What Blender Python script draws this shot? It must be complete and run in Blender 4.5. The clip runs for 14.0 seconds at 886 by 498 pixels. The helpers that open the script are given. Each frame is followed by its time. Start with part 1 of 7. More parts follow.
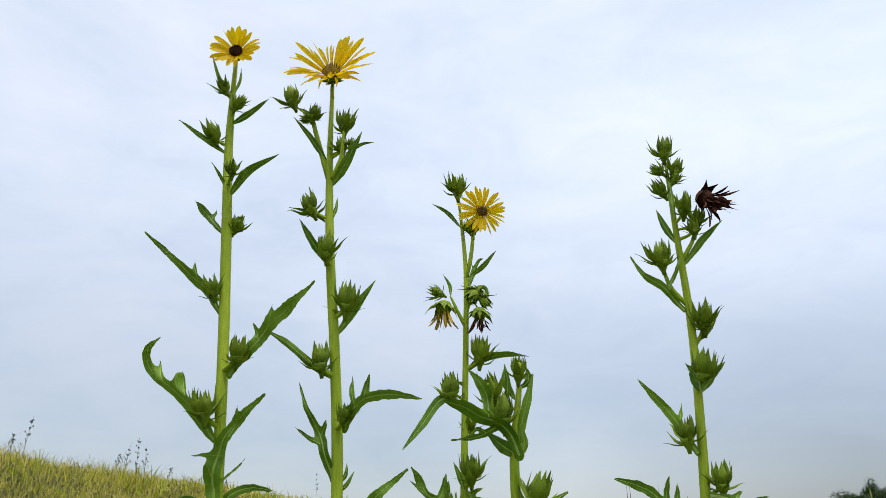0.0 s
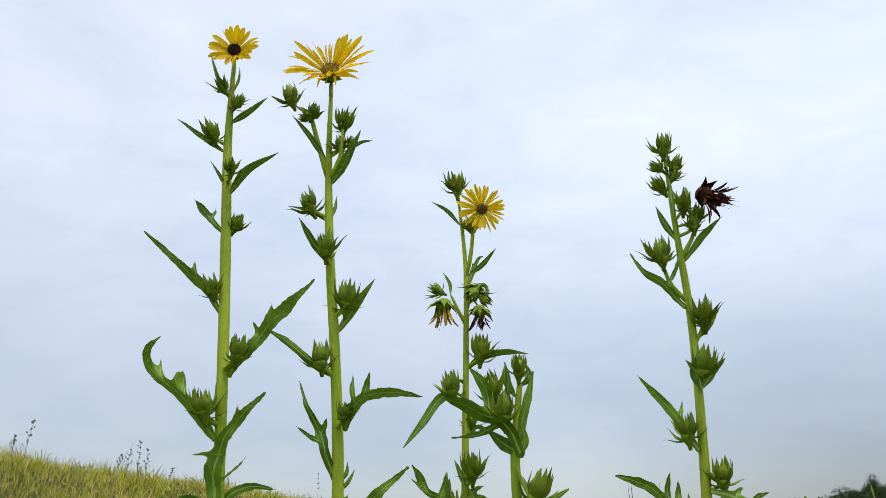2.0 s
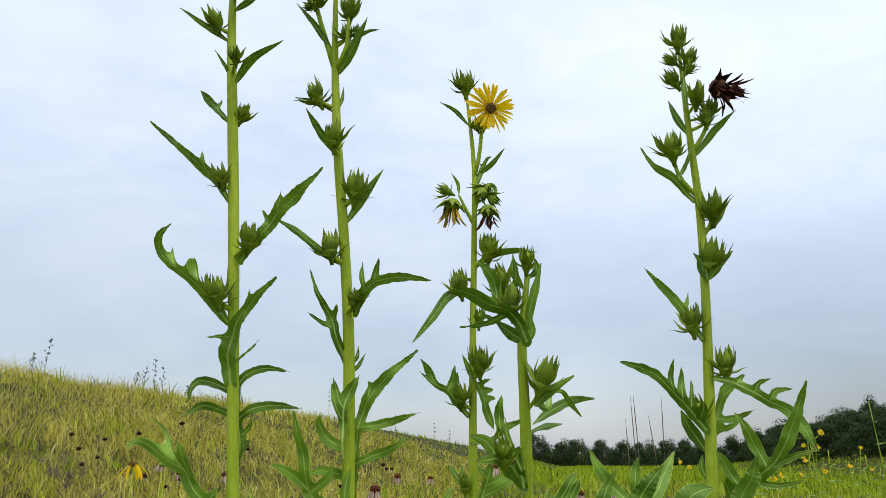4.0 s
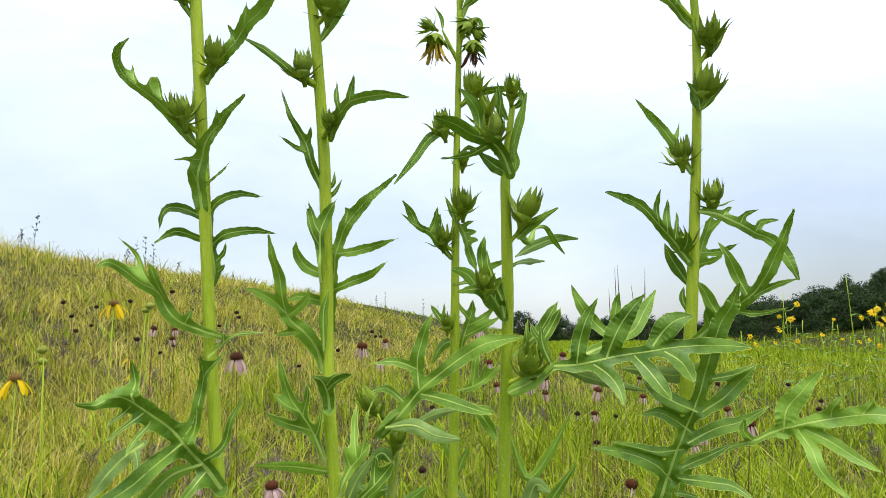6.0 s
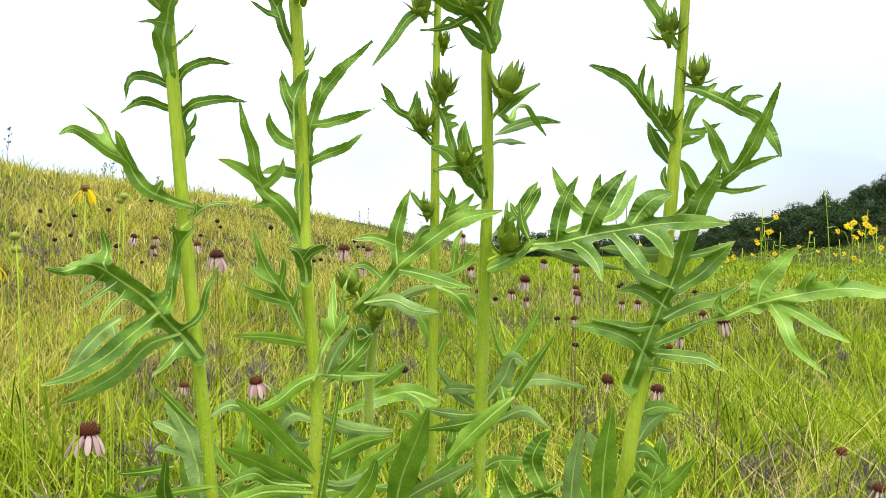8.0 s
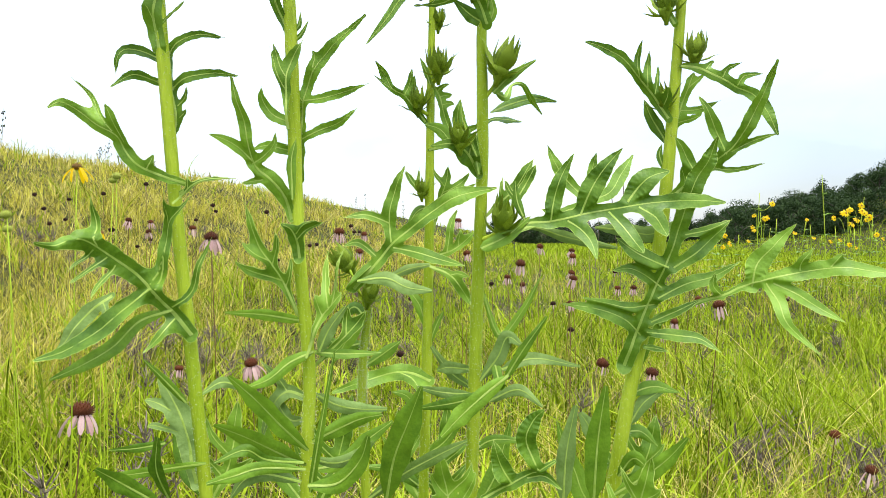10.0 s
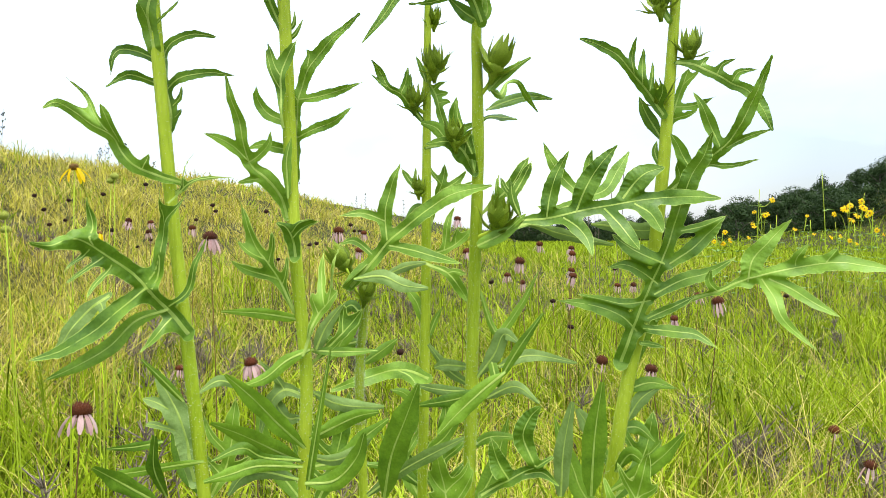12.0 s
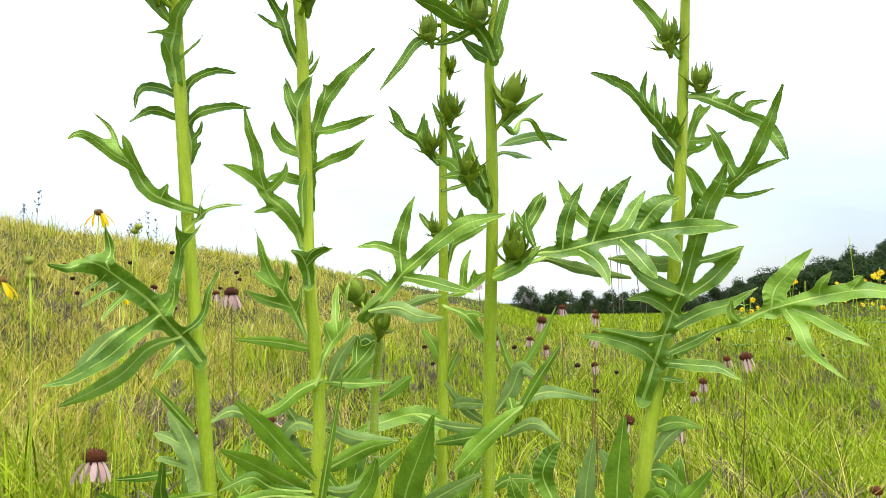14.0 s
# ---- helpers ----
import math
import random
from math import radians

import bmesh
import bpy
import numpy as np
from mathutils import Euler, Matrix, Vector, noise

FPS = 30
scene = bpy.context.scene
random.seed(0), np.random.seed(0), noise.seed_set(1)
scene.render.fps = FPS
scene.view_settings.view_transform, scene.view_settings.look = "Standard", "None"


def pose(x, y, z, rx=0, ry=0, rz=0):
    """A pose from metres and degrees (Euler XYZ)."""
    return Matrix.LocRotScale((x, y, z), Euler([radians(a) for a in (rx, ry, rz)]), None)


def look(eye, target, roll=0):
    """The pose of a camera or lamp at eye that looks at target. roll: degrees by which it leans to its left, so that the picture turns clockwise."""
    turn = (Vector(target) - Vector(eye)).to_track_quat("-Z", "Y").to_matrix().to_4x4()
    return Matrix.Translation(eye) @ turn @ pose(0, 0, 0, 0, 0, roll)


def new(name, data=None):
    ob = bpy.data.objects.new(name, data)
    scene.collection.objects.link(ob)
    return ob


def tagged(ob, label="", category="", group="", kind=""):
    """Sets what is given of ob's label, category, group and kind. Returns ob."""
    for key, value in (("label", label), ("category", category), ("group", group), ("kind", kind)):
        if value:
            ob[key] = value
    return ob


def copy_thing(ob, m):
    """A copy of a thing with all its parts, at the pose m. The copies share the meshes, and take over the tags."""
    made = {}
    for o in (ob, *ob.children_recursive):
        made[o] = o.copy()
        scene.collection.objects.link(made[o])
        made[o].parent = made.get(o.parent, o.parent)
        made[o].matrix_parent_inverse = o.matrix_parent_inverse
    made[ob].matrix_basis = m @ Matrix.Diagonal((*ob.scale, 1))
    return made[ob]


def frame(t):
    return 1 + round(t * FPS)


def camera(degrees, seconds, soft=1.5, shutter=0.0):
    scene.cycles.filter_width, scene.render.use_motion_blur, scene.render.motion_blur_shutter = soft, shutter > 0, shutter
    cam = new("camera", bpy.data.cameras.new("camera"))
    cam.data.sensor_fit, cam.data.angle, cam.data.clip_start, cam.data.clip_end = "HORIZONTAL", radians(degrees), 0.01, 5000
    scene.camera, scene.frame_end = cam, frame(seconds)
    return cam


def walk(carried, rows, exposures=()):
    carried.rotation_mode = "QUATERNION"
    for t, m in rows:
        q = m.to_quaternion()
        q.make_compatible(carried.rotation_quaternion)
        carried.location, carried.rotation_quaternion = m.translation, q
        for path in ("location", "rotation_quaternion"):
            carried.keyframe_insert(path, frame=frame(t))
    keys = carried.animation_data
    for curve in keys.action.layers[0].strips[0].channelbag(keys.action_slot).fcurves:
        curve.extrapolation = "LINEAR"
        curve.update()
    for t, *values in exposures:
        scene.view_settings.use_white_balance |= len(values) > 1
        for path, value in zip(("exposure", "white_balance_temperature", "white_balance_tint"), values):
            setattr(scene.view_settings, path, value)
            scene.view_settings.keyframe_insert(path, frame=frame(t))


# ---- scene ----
cam = camera(64.0, 14.0, soft=0.85)
PATH = [
    (0, (0.17, 0.445, 1.413), (-0.101, 2.276, 2.171), -0.3),
    (0.5, (0.166, 0.44, 1.415), (-0.109, 2.266, 2.182), -0.3),
    (1, (0.167, 0.44, 1.414), (-0.103, 2.269, 2.177), -0.3),
    (1.5, (0.166, 0.444, 1.414), (-0.108, 2.274, 2.173), -0.5),
    (2, (0.171, 0.446, 1.412), (-0.101, 2.278, 2.166), -0.6),
    (2.2, (0.171, 0.446, 1.411), (-0.106, 2.281, 2.158), -0.5),
    (4.3, (0.162, 0.476, 1.345), (-0.147, 2.388, 1.843), -0.4),
    (4.5, (0.158, 0.484, 1.337), (-0.151, 2.406, 1.795), -0.3),
    (5, (0.156, 0.499, 1.32), (-0.163, 2.437, 1.696), -0.4),
    (5.5, (0.165, 0.514, 1.302), (-0.134, 2.47, 1.597), -0.4),
    (6, (0.169, 0.528, 1.282), (-0.117, 2.495, 1.507), -0.4),
    (6.5, (0.168, 0.535, 1.263), (-0.107, 2.51, 1.421), -0.5),
    (7, (0.166, 0.547, 1.24), (-0.11, 2.527, 1.313), -0.5),
    (7.5, (0.169, 0.548, 1.225), (-0.091, 2.531, 1.244), -0.5),
    (8, (0.173, 0.55, 1.218), (-0.07, 2.535, 1.209), -0.4),
    (8.5, (0.171, 0.558, 1.209), (-0.066, 2.543, 1.181), -0.1),
    (11, (0.179, 0.558, 1.204), (-0.053, 2.543, 1.152), -0.3),
    (11.5, (0.179, 0.557, 1.204), (-0.055, 2.542, 1.148), -0.4),
    (12, (0.184, 0.556, 1.203), (-0.052, 2.541, 1.152), -0.6),
    (12.5, (0.179, 0.558, 1.191), (-0.077, 2.541, 1.168), -0.2),
    (13, (0.184, 0.559, 1.172), (-0.079, 2.541, 1.199), -0.3),
    (13.5, (0.191, 0.565, 1.152), (-0.093, 2.544, 1.218), -0.7),
    (14, (0.196, 0.563, 1.136), (-0.102, 2.534, 1.294), -1.0),
]
EXPOSURES = [(0, 0.0), (2.0, 0.0), (3.2, 0.06), (4.3, 0.12), (5.0, 0.25), (6.0, 0.52), (7.0, 0.75), (8.0, 0.91),
             (11.0, 0.97), (12.0, 0.97), (13.0, 0.95), (14.0, 0.92)]
walk(cam, [(t, look(eye, target, roll)) for t, eye, target, roll in PATH], EXPOSURES)

# ---- sky and sun ----
SUN_ELEVATION, SUN_TURN = radians(74), radians(151)
world = bpy.data.worlds.new("overcast_sky")
scene.world = world
world.use_nodes = True
wt = world.node_tree
wt.nodes.clear()


def wnode(kind, **values):
    n = wt.nodes.new(kind)
    for k, v in values.items():
        n.inputs[k].default_value = v
    return n


w_out = wnode("ShaderNodeOutputWorld")
w_sky = wt.nodes.new("ShaderNodeTexSky")
w_sky.sky_type = "NISHITA"
w_sky.sun_disc = False
w_sky.sun_elevation, w_sky.sun_rotation = SUN_ELEVATION, SUN_TURN
w_coord = wt.nodes.new("ShaderNodeTexCoord")
w_map = wnode("ShaderNodeMapping")
w_map.inputs["Scale"].default_value = (1.0, 1.0, 2.4)
w_map.inputs["Location"].default_value = (0.3, 1.7, 0.45)
w_n1 = wnode("ShaderNodeTexNoise", Scale=2.1, Detail=6.0, Roughness=0.55, Distortion=0.4)
w_n2 = wnode("ShaderNodeTexNoise", Scale=5.5, Detail=8.0, Roughness=0.6, Distortion=0.6)
w_ramp = wt.nodes.new("ShaderNodeValToRGB")
w_ramp.color_ramp.elements[0].position, w_ramp.color_ramp.elements[0].color = 0.30, (0.56, 0.63, 0.75, 1)
w_ramp.color_ramp.elements[1].position, w_ramp.color_ramp.elements[1].color = 0.68, (0.83, 0.86, 0.92, 1)
w_e = w_ramp.color_ramp.elements.new(0.5)
w_e.color = (0.71, 0.765, 0.865, 1)
w_mixn = wt.nodes.new("ShaderNodeMix")
w_mixn.inputs[0].default_value = 0.35
wt.links.new(w_coord.outputs["Generated"], w_map.inputs["Vector"])
for n in (w_n1, w_n2):
    wt.links.new(w_map.outputs["Vector"], n.inputs["Vector"])
wt.links.new(w_n1.outputs["Fac"], w_mixn.inputs[2])
wt.links.new(w_n2.outputs["Fac"], w_mixn.inputs[3])
wt.links.new(w_mixn.outputs[0], w_ramp.inputs["Fac"])
# heavier grey cloud low over the wood
w_sep = wt.nodes.new("ShaderNodeSeparateXYZ")
wt.links.new(w_coord.outputs["Generated"], w_sep.inputs[0])
w_low = wnode("ShaderNodeMapRange")
w_low.inputs[1].default_value, w_low.inputs[2].default_value = 0.05, 0.30
w_low.inputs[3].default_value, w_low.inputs[4].default_value = 1.0, 0.0
wt.links.new(w_sep.outputs["Z"], w_low.inputs[0])
w_east = wnode("ShaderNodeMapRange")
w_east.inputs[1].default_value, w_east.inputs[2].default_value = 0.02, 0.36
wt.links.new(w_sep.outputs["X"], w_east.inputs[0])
w_mul = wt.nodes.new("ShaderNodeMath")
w_mul.operation = "MULTIPLY"
wt.links.new(w_low.outputs[0], w_mul.inputs[0])
wt.links.new(w_east.outputs[0], w_mul.inputs[1])
w_cloud = wt.nodes.new("ShaderNodeMath")
w_cloud.operation = "MULTIPLY"
w_ramp2 = wt.nodes.new("ShaderNodeValToRGB")
w_ramp2.color_ramp.elements[0].position, w_ramp2.color_ramp.elements[1].position = 0.18, 0.42
wt.links.new(w_n1.outputs["Fac"], w_ramp2.inputs["Fac"])
wt.links.new(w_mul.outputs[0], w_cloud.inputs[0])
wt.links.new(w_ramp2.outputs["Color"], w_cloud.inputs[1])
w_grey = wt.nodes.new("ShaderNodeMix")
w_grey.data_type = "RGBA"
w_grey.inputs[7].default_value = (0.33, 0.35, 0.42, 1)
wt.links.new(w_cloud.outputs[0], w_grey.inputs[0])
wt.links.new(w_ramp.outputs["Color"], w_grey.inputs[6])
w_grad = wnode("ShaderNodeMapRange")
w_grad.interpolation_type = "SMOOTHSTEP"
w_grad.inputs[1].default_value, w_grad.inputs[2].default_value = -0.02, 0.52
w_grad.inputs[3].default_value, w_grad.inputs[4].default_value = 0.48, 1.0
wt.links.new(w_sep.outputs["Z"], w_grad.inputs[0])
w_bg = wnode("ShaderNodeBackground")
# the veiled sun brightens the cloud to the east a little
w_side = wnode("ShaderNodeMapRange")
w_side.inputs[1].default_value, w_side.inputs[2].default_value = -0.5, 0.5
w_side.inputs[3].default_value, w_side.inputs[4].default_value = 0.94, 1.09
wt.links.new(w_sep.outputs["X"], w_side.inputs[0])
w_both = wt.nodes.new("ShaderNodeMath")
w_both.operation = "MULTIPLY"
wt.links.new(w_grad.outputs[0], w_both.inputs[0])
wt.links.new(w_side.outputs[0], w_both.inputs[1])
wt.links.new(w_both.outputs[0], w_bg.inputs["Strength"])
w_bg2 = wnode("ShaderNodeBackground", Strength=0.05)
w_add = wt.nodes.new("ShaderNodeAddShader")
wt.links.new(w_grey.outputs[2], w_bg.inputs["Color"])
wt.links.new(w_sky.outputs["Color"], w_bg2.inputs["Color"])
wt.links.new(w_bg.outputs[0], w_add.inputs[0])
wt.links.new(w_bg2.outputs[0], w_add.inputs[1])
wt.links.new(w_add.outputs[0], w_out.inputs["Surface"])

sun = new("sun", bpy.data.lights.new("sun", "SUN"))
sun.data.energy, sun.data.angle, sun.data.color = 2.0, radians(22), (1.0, 0.96, 0.9)
sun.matrix_world = look((1.5, -1.2, 12), (0, 1.5, 1))


# ---- materials ----
def material(name, low, high, rough=0.6, scale=30.0, bump=0.15, spread=0.12, glow_through=0.0, island=False, gloss=0.25, stretch=(1, 1, 1)):
    """A surface whose colour wanders between two tones at two scales, with fine relief; glow_through: light let through thin leaves."""
    m = bpy.data.materials.new(name)
    m.use_nodes = True
    t = m.node_tree
    b = t.nodes["Principled BSDF"]
    b.inputs["Roughness"].default_value = rough
    b.inputs["Specular IOR Level"].default_value = gloss
    co = t.nodes.new("ShaderNodeTexCoord")
    mp = t.nodes.new("ShaderNodeMapping")
    mp.inputs["Scale"].default_value = stretch
    t.links.new(co.outputs["Object"], mp.inputs["Vector"])
    n1 = t.nodes.new("ShaderNodeTexNoise")
    n1.inputs["Scale"].default_value, n1.inputs["Detail"].default_value = scale, 4
    n2 = t.nodes.new("ShaderNodeTexNoise")
    n2.inputs["Scale"].default_value, n2.inputs["Detail"].default_value = scale * 9, 3
    for n in (n1, n2):
        t.links.new(mp.outputs["Vector"], n.inputs["Vector"])
    mix = t.nodes.new("ShaderNodeMath")
    mix.operation = "MULTIPLY_ADD"
    mix.inputs[1].default_value = 0.35
    t.links.new(n2.outputs["Fac"], mix.inputs[0])
    t.links.new(n1.outputs["Fac"], mix.inputs[2])
    sub = t.nodes.new("ShaderNodeMath")
    sub.operation = "SUBTRACT"
    sub.inputs[1].default_value = 0.175
    t.links.new(mix.outputs[0], sub.inputs[0])
    add = t.nodes.new("ShaderNodeMath")
    add.operation = "MULTIPLY_ADD"
    add.inputs[1].default_value = spread * 2
    if island:
        src = t.nodes.new("ShaderNodeNewGeometry").outputs["Random Per Island"]
    else:
        src = t.nodes.new("ShaderNodeObjectInfo").outputs["Random"]
    t.links.new(src, add.inputs[0])
    t.links.new(sub.outputs[0], add.inputs[2])
    ramp = t.nodes.new("ShaderNodeValToRGB")
    ramp.color_ramp.elements[0].position, ramp.color_ramp.elements[0].color = 0.35, (*low, 1)
    ramp.color_ramp.elements[1].position, ramp.color_ramp.elements[1].color = 0.72 + spread, (*high, 1)
    t.links.new(add.outputs[0], ramp.inputs["Fac"])
    t.links.new(ramp.outputs["Color"], b.inputs["Base Color"])
    if bump:
        bp = t.nodes.new("ShaderNodeBump")
        bp.inputs["Strength"].default_value, bp.inputs["Distance"].default_value = bump, 0.002
        t.links.new(n2.outputs["Fac"], bp.inputs["Height"])
        t.links.new(bp.outputs["Normal"], b.inputs["Normal"])
    if glow_through:
        tr = t.nodes.new("ShaderNodeBsdfTranslucent")
        mx = t.nodes.new("ShaderNodeMixShader")
        mx.inputs[0].default_value = glow_through
        t.links.new(ramp.outputs["Color"], tr.inputs["Color"])
        t.links.new(b.outputs[0], mx.inputs[1])
        t.links.new(tr.outputs[0], mx.inputs[2])
        t.links.new(mx.outputs[0], t.nodes["Material Output"].inputs["Surface"])
    return m


M_LEAF = material("leaf_green", (0.070, 0.160, 0.006), (0.215, 0.375, 0.022), 0.48, 24, 0.35, 0.18, 0.13, gloss=0.38)
# leaf green made paler and greyer, with the blades' sheen put into the colour
M_LEAF_SHEEN = material("leaf_grey_green_sheen", (0.13, 0.22, 0.035), (0.27, 0.39, 0.10), 0.55, 24, 0.35, 0.16, 0.12, gloss=0.3)
M_RIB = material("leaf_rib", (0.30, 0.43, 0.055), (0.47, 0.58, 0.14), 0.6, 60, 0.1, 0.05)
M_STEM = material("stem_green", (0.27, 0.375, 0.012), (0.50, 0.60, 0.045), 0.6, 30, 0.7, 0.06, gloss=0.2, stretch=(1, 1, 0.2))
M_HAIR = material("stem_hair", (0.5, 0.55, 0.3), (0.7, 0.72, 0.5), 0.6, 60, 0, 0.1, 0.3)
M_BUD = material("bud_green", (0.050, 0.100, 0.004), (0.35, 0.465, 0.034), 0.6, 60, 0.3, 0.14, 0.12)
M_PETAL = material("yellow_petal", (0.90, 0.56, 0.003), (1.0, 0.73, 0.006), 0.55, 50, 0.2, 0.08, 0.5)
M_DISC = material("disc_brown", (0.03, 0.010, 0.004), (0.10, 0.035, 0.008), 0.85, 120, 0.5, 0.1)
M_DISC_Y = material("disc_gold", (0.22, 0.12, 0.01), (0.45, 0.28, 0.02), 0.8, 120, 0.5, 0.1)
M_DRY = material("dry_brown", (0.028, 0.009, 0.005), (0.13, 0.038, 0.018), 0.85, 80, 0.6, 0.15)
M_WILT = material("wilted_yellow", (0.30, 0.17, 0.015), (0.55, 0.36, 0.03), 0.7, 80, 0.4, 0.15)
M_CONE = material("cone_maroon", (0.020, 0.005, 0.003), (0.17, 0.045, 0.010), 0.8, 150, 0.6, 0.1)
M_DARKCONE = material("cone_black", (0.010, 0.005, 0.004), (0.05, 0.018, 0.010), 0.85, 150, 0.5, 0.1)
M_TANCONE = material("cone_tan", (0.16, 0.08, 0.02), (0.34, 0.20, 0.06), 0.8, 150, 0.5, 0.1)
M_YGREEN = material("green_head", (0.25, 0.30, 0.03), (0.42, 0.45, 0.08), 0.7, 100, 0.4, 0.1)
M_PINK = material("pale_pink_petal", (0.40, 0.21, 0.20), (0.70, 0.49, 0.46), 0.65, 60, 0.2, 0.18, 0.3)
M_CSTEM = material("coneflower_stem", (0.10, 0.045, 0.018), (0.22, 0.14, 0.04), 0.65, 20, 0.2, 0.2)
M_GRASS = material("meadow_grass", (0.028, 0.064, 0.002), (0.355, 0.465, 0.018), 0.7, 2.2, 0, 0.36, 0.22, gloss=0.1, island=True)
M_BANK = material("bank_grass", (0.075, 0.078, 0.004), (0.61, 0.545, 0.070), 0.7, 3, 0, 0.34, 0.22, gloss=0.1, island=True)
M_CREST = material("weed_green", (0.030, 0.050, 0.006), (0.12, 0.15, 0.022), 0.75, 3, 0, 0.3, 0.15, gloss=0.1, island=True)
M_STRAW = material("dry_grass", (0.44, 0.345, 0.065), (0.74, 0.63, 0.19), 0.75, 3, 0, 0.25, 0.15, gloss=0.1, island=True)
M_LITTER = material("dead_litter", (0.060, 0.052, 0.026), (0.33, 0.28, 0.14), 0.9, 3, 0, 0.34, 0.0, gloss=0.05, island=True)
M_GREY = material("grey_seed_spikes", (0.060, 0.047, 0.034), (0.25, 0.20, 0.15), 0.9, 60, 0, 0.28, 0.0, gloss=0.05, island=True)
M_SOIL = material("meadow_ground", (0.020, 0.022, 0.007), (0.090, 0.088, 0.024), 0.9, 2.0, 0.5, 0.0, gloss=0.05)
M_BARK = material("bark", (0.05, 0.04, 0.03), (0.11, 0.09, 0.07), 0.9, 3, 0.6, 0.1)
M_TREE = material("tree_leaves", (0.013, 0.030, 0.010), (0.048, 0.080, 0.022), 0.7, 0.8, 0, 0.15, 0.1, gloss=0.1, island=True)


# ---- mesh helpers ----
WORLD = {}


def mesh_of(name, verts, faces, mats, smooth=True, index=None):
    me = bpy.data.meshes.new(name)
    me.from_pydata([tuple(v) for v in verts], [], faces)
    for m in mats if isinstance(mats, (list, tuple)) else [mats]:
        me.materials.append(m)
    if smooth:
        me.polygons.foreach_set("use_smooth", [True] * len(me.polygons))
    if index is not None:
        me.polygons.foreach_set("material_index", index)
    me.update()
    return me


def part(name, data, parent, m=None, label=""):
    """One mesh under a thing or a part, at the world pose m."""
    ob = new(name, data)
    m = m if m is not None else WORLD[parent].copy()
    ob.parent = parent
    ob.matrix_basis = WORLD[parent].inverted() @ m
    WORLD[ob] = m
    return tagged(ob, label)


def thing(name, at, label, category, group="", data=None):
    ob = new(name, data)
    WORLD[ob] = Matrix.Translation(at)
    ob.matrix_basis = WORLD[ob]
    if data is None:
        ob.empty_display_size = 0.05
    return tagged(ob, label, category, group)


def tube(points, radii, sides=8, close=True):
    """Vertices and faces of a round tube along points."""
    pts = [Vector(p) for p in points]
    verts, faces = [], []
    ref = Vector((0.31, -0.95, 0.05)).normalized()
    for i, p in enumerate(pts):
        d = (pts[min(i + 1, len(pts) - 1)] - pts[max(i - 1, 0)]).normalized()
        a = (ref - d * ref.dot(d))
        a = a.normalized() if a.length > 1e-4 else d.orthogonal().normalized()
        b = d.cross(a)
        for k in range(sides):
            w = 2 * math.pi * k / sides
            verts.append(p + radii[i] * (math.cos(w) * a + math.sin(w) * b))
    for i in range(len(pts) - 1):
        for k in range(sides):
            j = (k + 1) % sides
            faces.append((i * sides + k, i * sides + j, (i + 1) * sides + j, (i + 1) * sides + k))
    if close:
        faces.append(tuple(range(sides - 1, -1, -1)))
        faces.append(tuple((len(pts) - 1) * sides + k for k in range(sides)))
    return verts, faces


def catmull(points, n):
    """A smooth curve of n points through the given ones."""
    p = [Vector(q) for q in points]
    p = [2 * p[0] - p[1]] + p + [2 * p[-1] - p[-2]]
    out = []
    for i in range(n):
        u = i / (n - 1) * (len(p) - 3)
        k = min(int(u), len(p) - 4)
        t = u - k
        a, b, c, d = p[k:k + 4]
        out.append(0.5 * (2 * b + (c - a) * t + (2 * a - 5 * b + 4 * c - d) * t * t + (3 * b - a - 3 * c + d) * t ** 3))
    return out


# ---- the ground: flat meadow, a long grassy bank to the west, falling gently to the east ----
def smooth(a, b, x):
    t = min(max((x - a) / (b - a), 0.0), 1.0)
    return t * t * (3 - 2 * t)


def ground_z(x, y):
    bank = 3.25 * (0.45 * smooth(-0.8, -12.5, x) + 0.55 * min(max((-0.8 - x) / 11.7, 0), 1) ** 1.0)
    if x < -12.5:
        bank -= 0.04 * min(-12.5 - x, 40)
    east = -1.5 * smooth(0.5, 40, x) - 1.8 * smooth(15, 170, y)
    hill = 21.0 * math.exp(-((x - 102) ** 2 + (y - 135) ** 2) / (2 * 33 ** 2))
    return bank + east + hill + 0.05 * noise.noise((x * 0.6, y * 0.6, 0)) + 0.12 * noise.noise((x * 0.15, y * 0.15, 5))


def build_ground():
    verts, faces = [], []
    rings = [0.0] + [0.6 * 1.09 ** i for i in range(102)]
    n = 144
    for r in rings:
        for k in range(n):
            w = 2 * math.pi * k / n
            x, y = r * math.sin(w), 0.5 + r * math.cos(w)
            verts.append((x, y, ground_z(x, y)))
    for i in range(len(rings) - 1):
        for k in range(n):
            j = (k + 1) % n
            faces.append((i * n + k, (i + 1) * n + k, (i + 1) * n + j, i * n + j))
    return tagged(new("ground", mesh_of("ground", verts, faces, M_SOIL)), "meadow ground rising to a grassy bank", "ground", kind="structure")


build_ground()


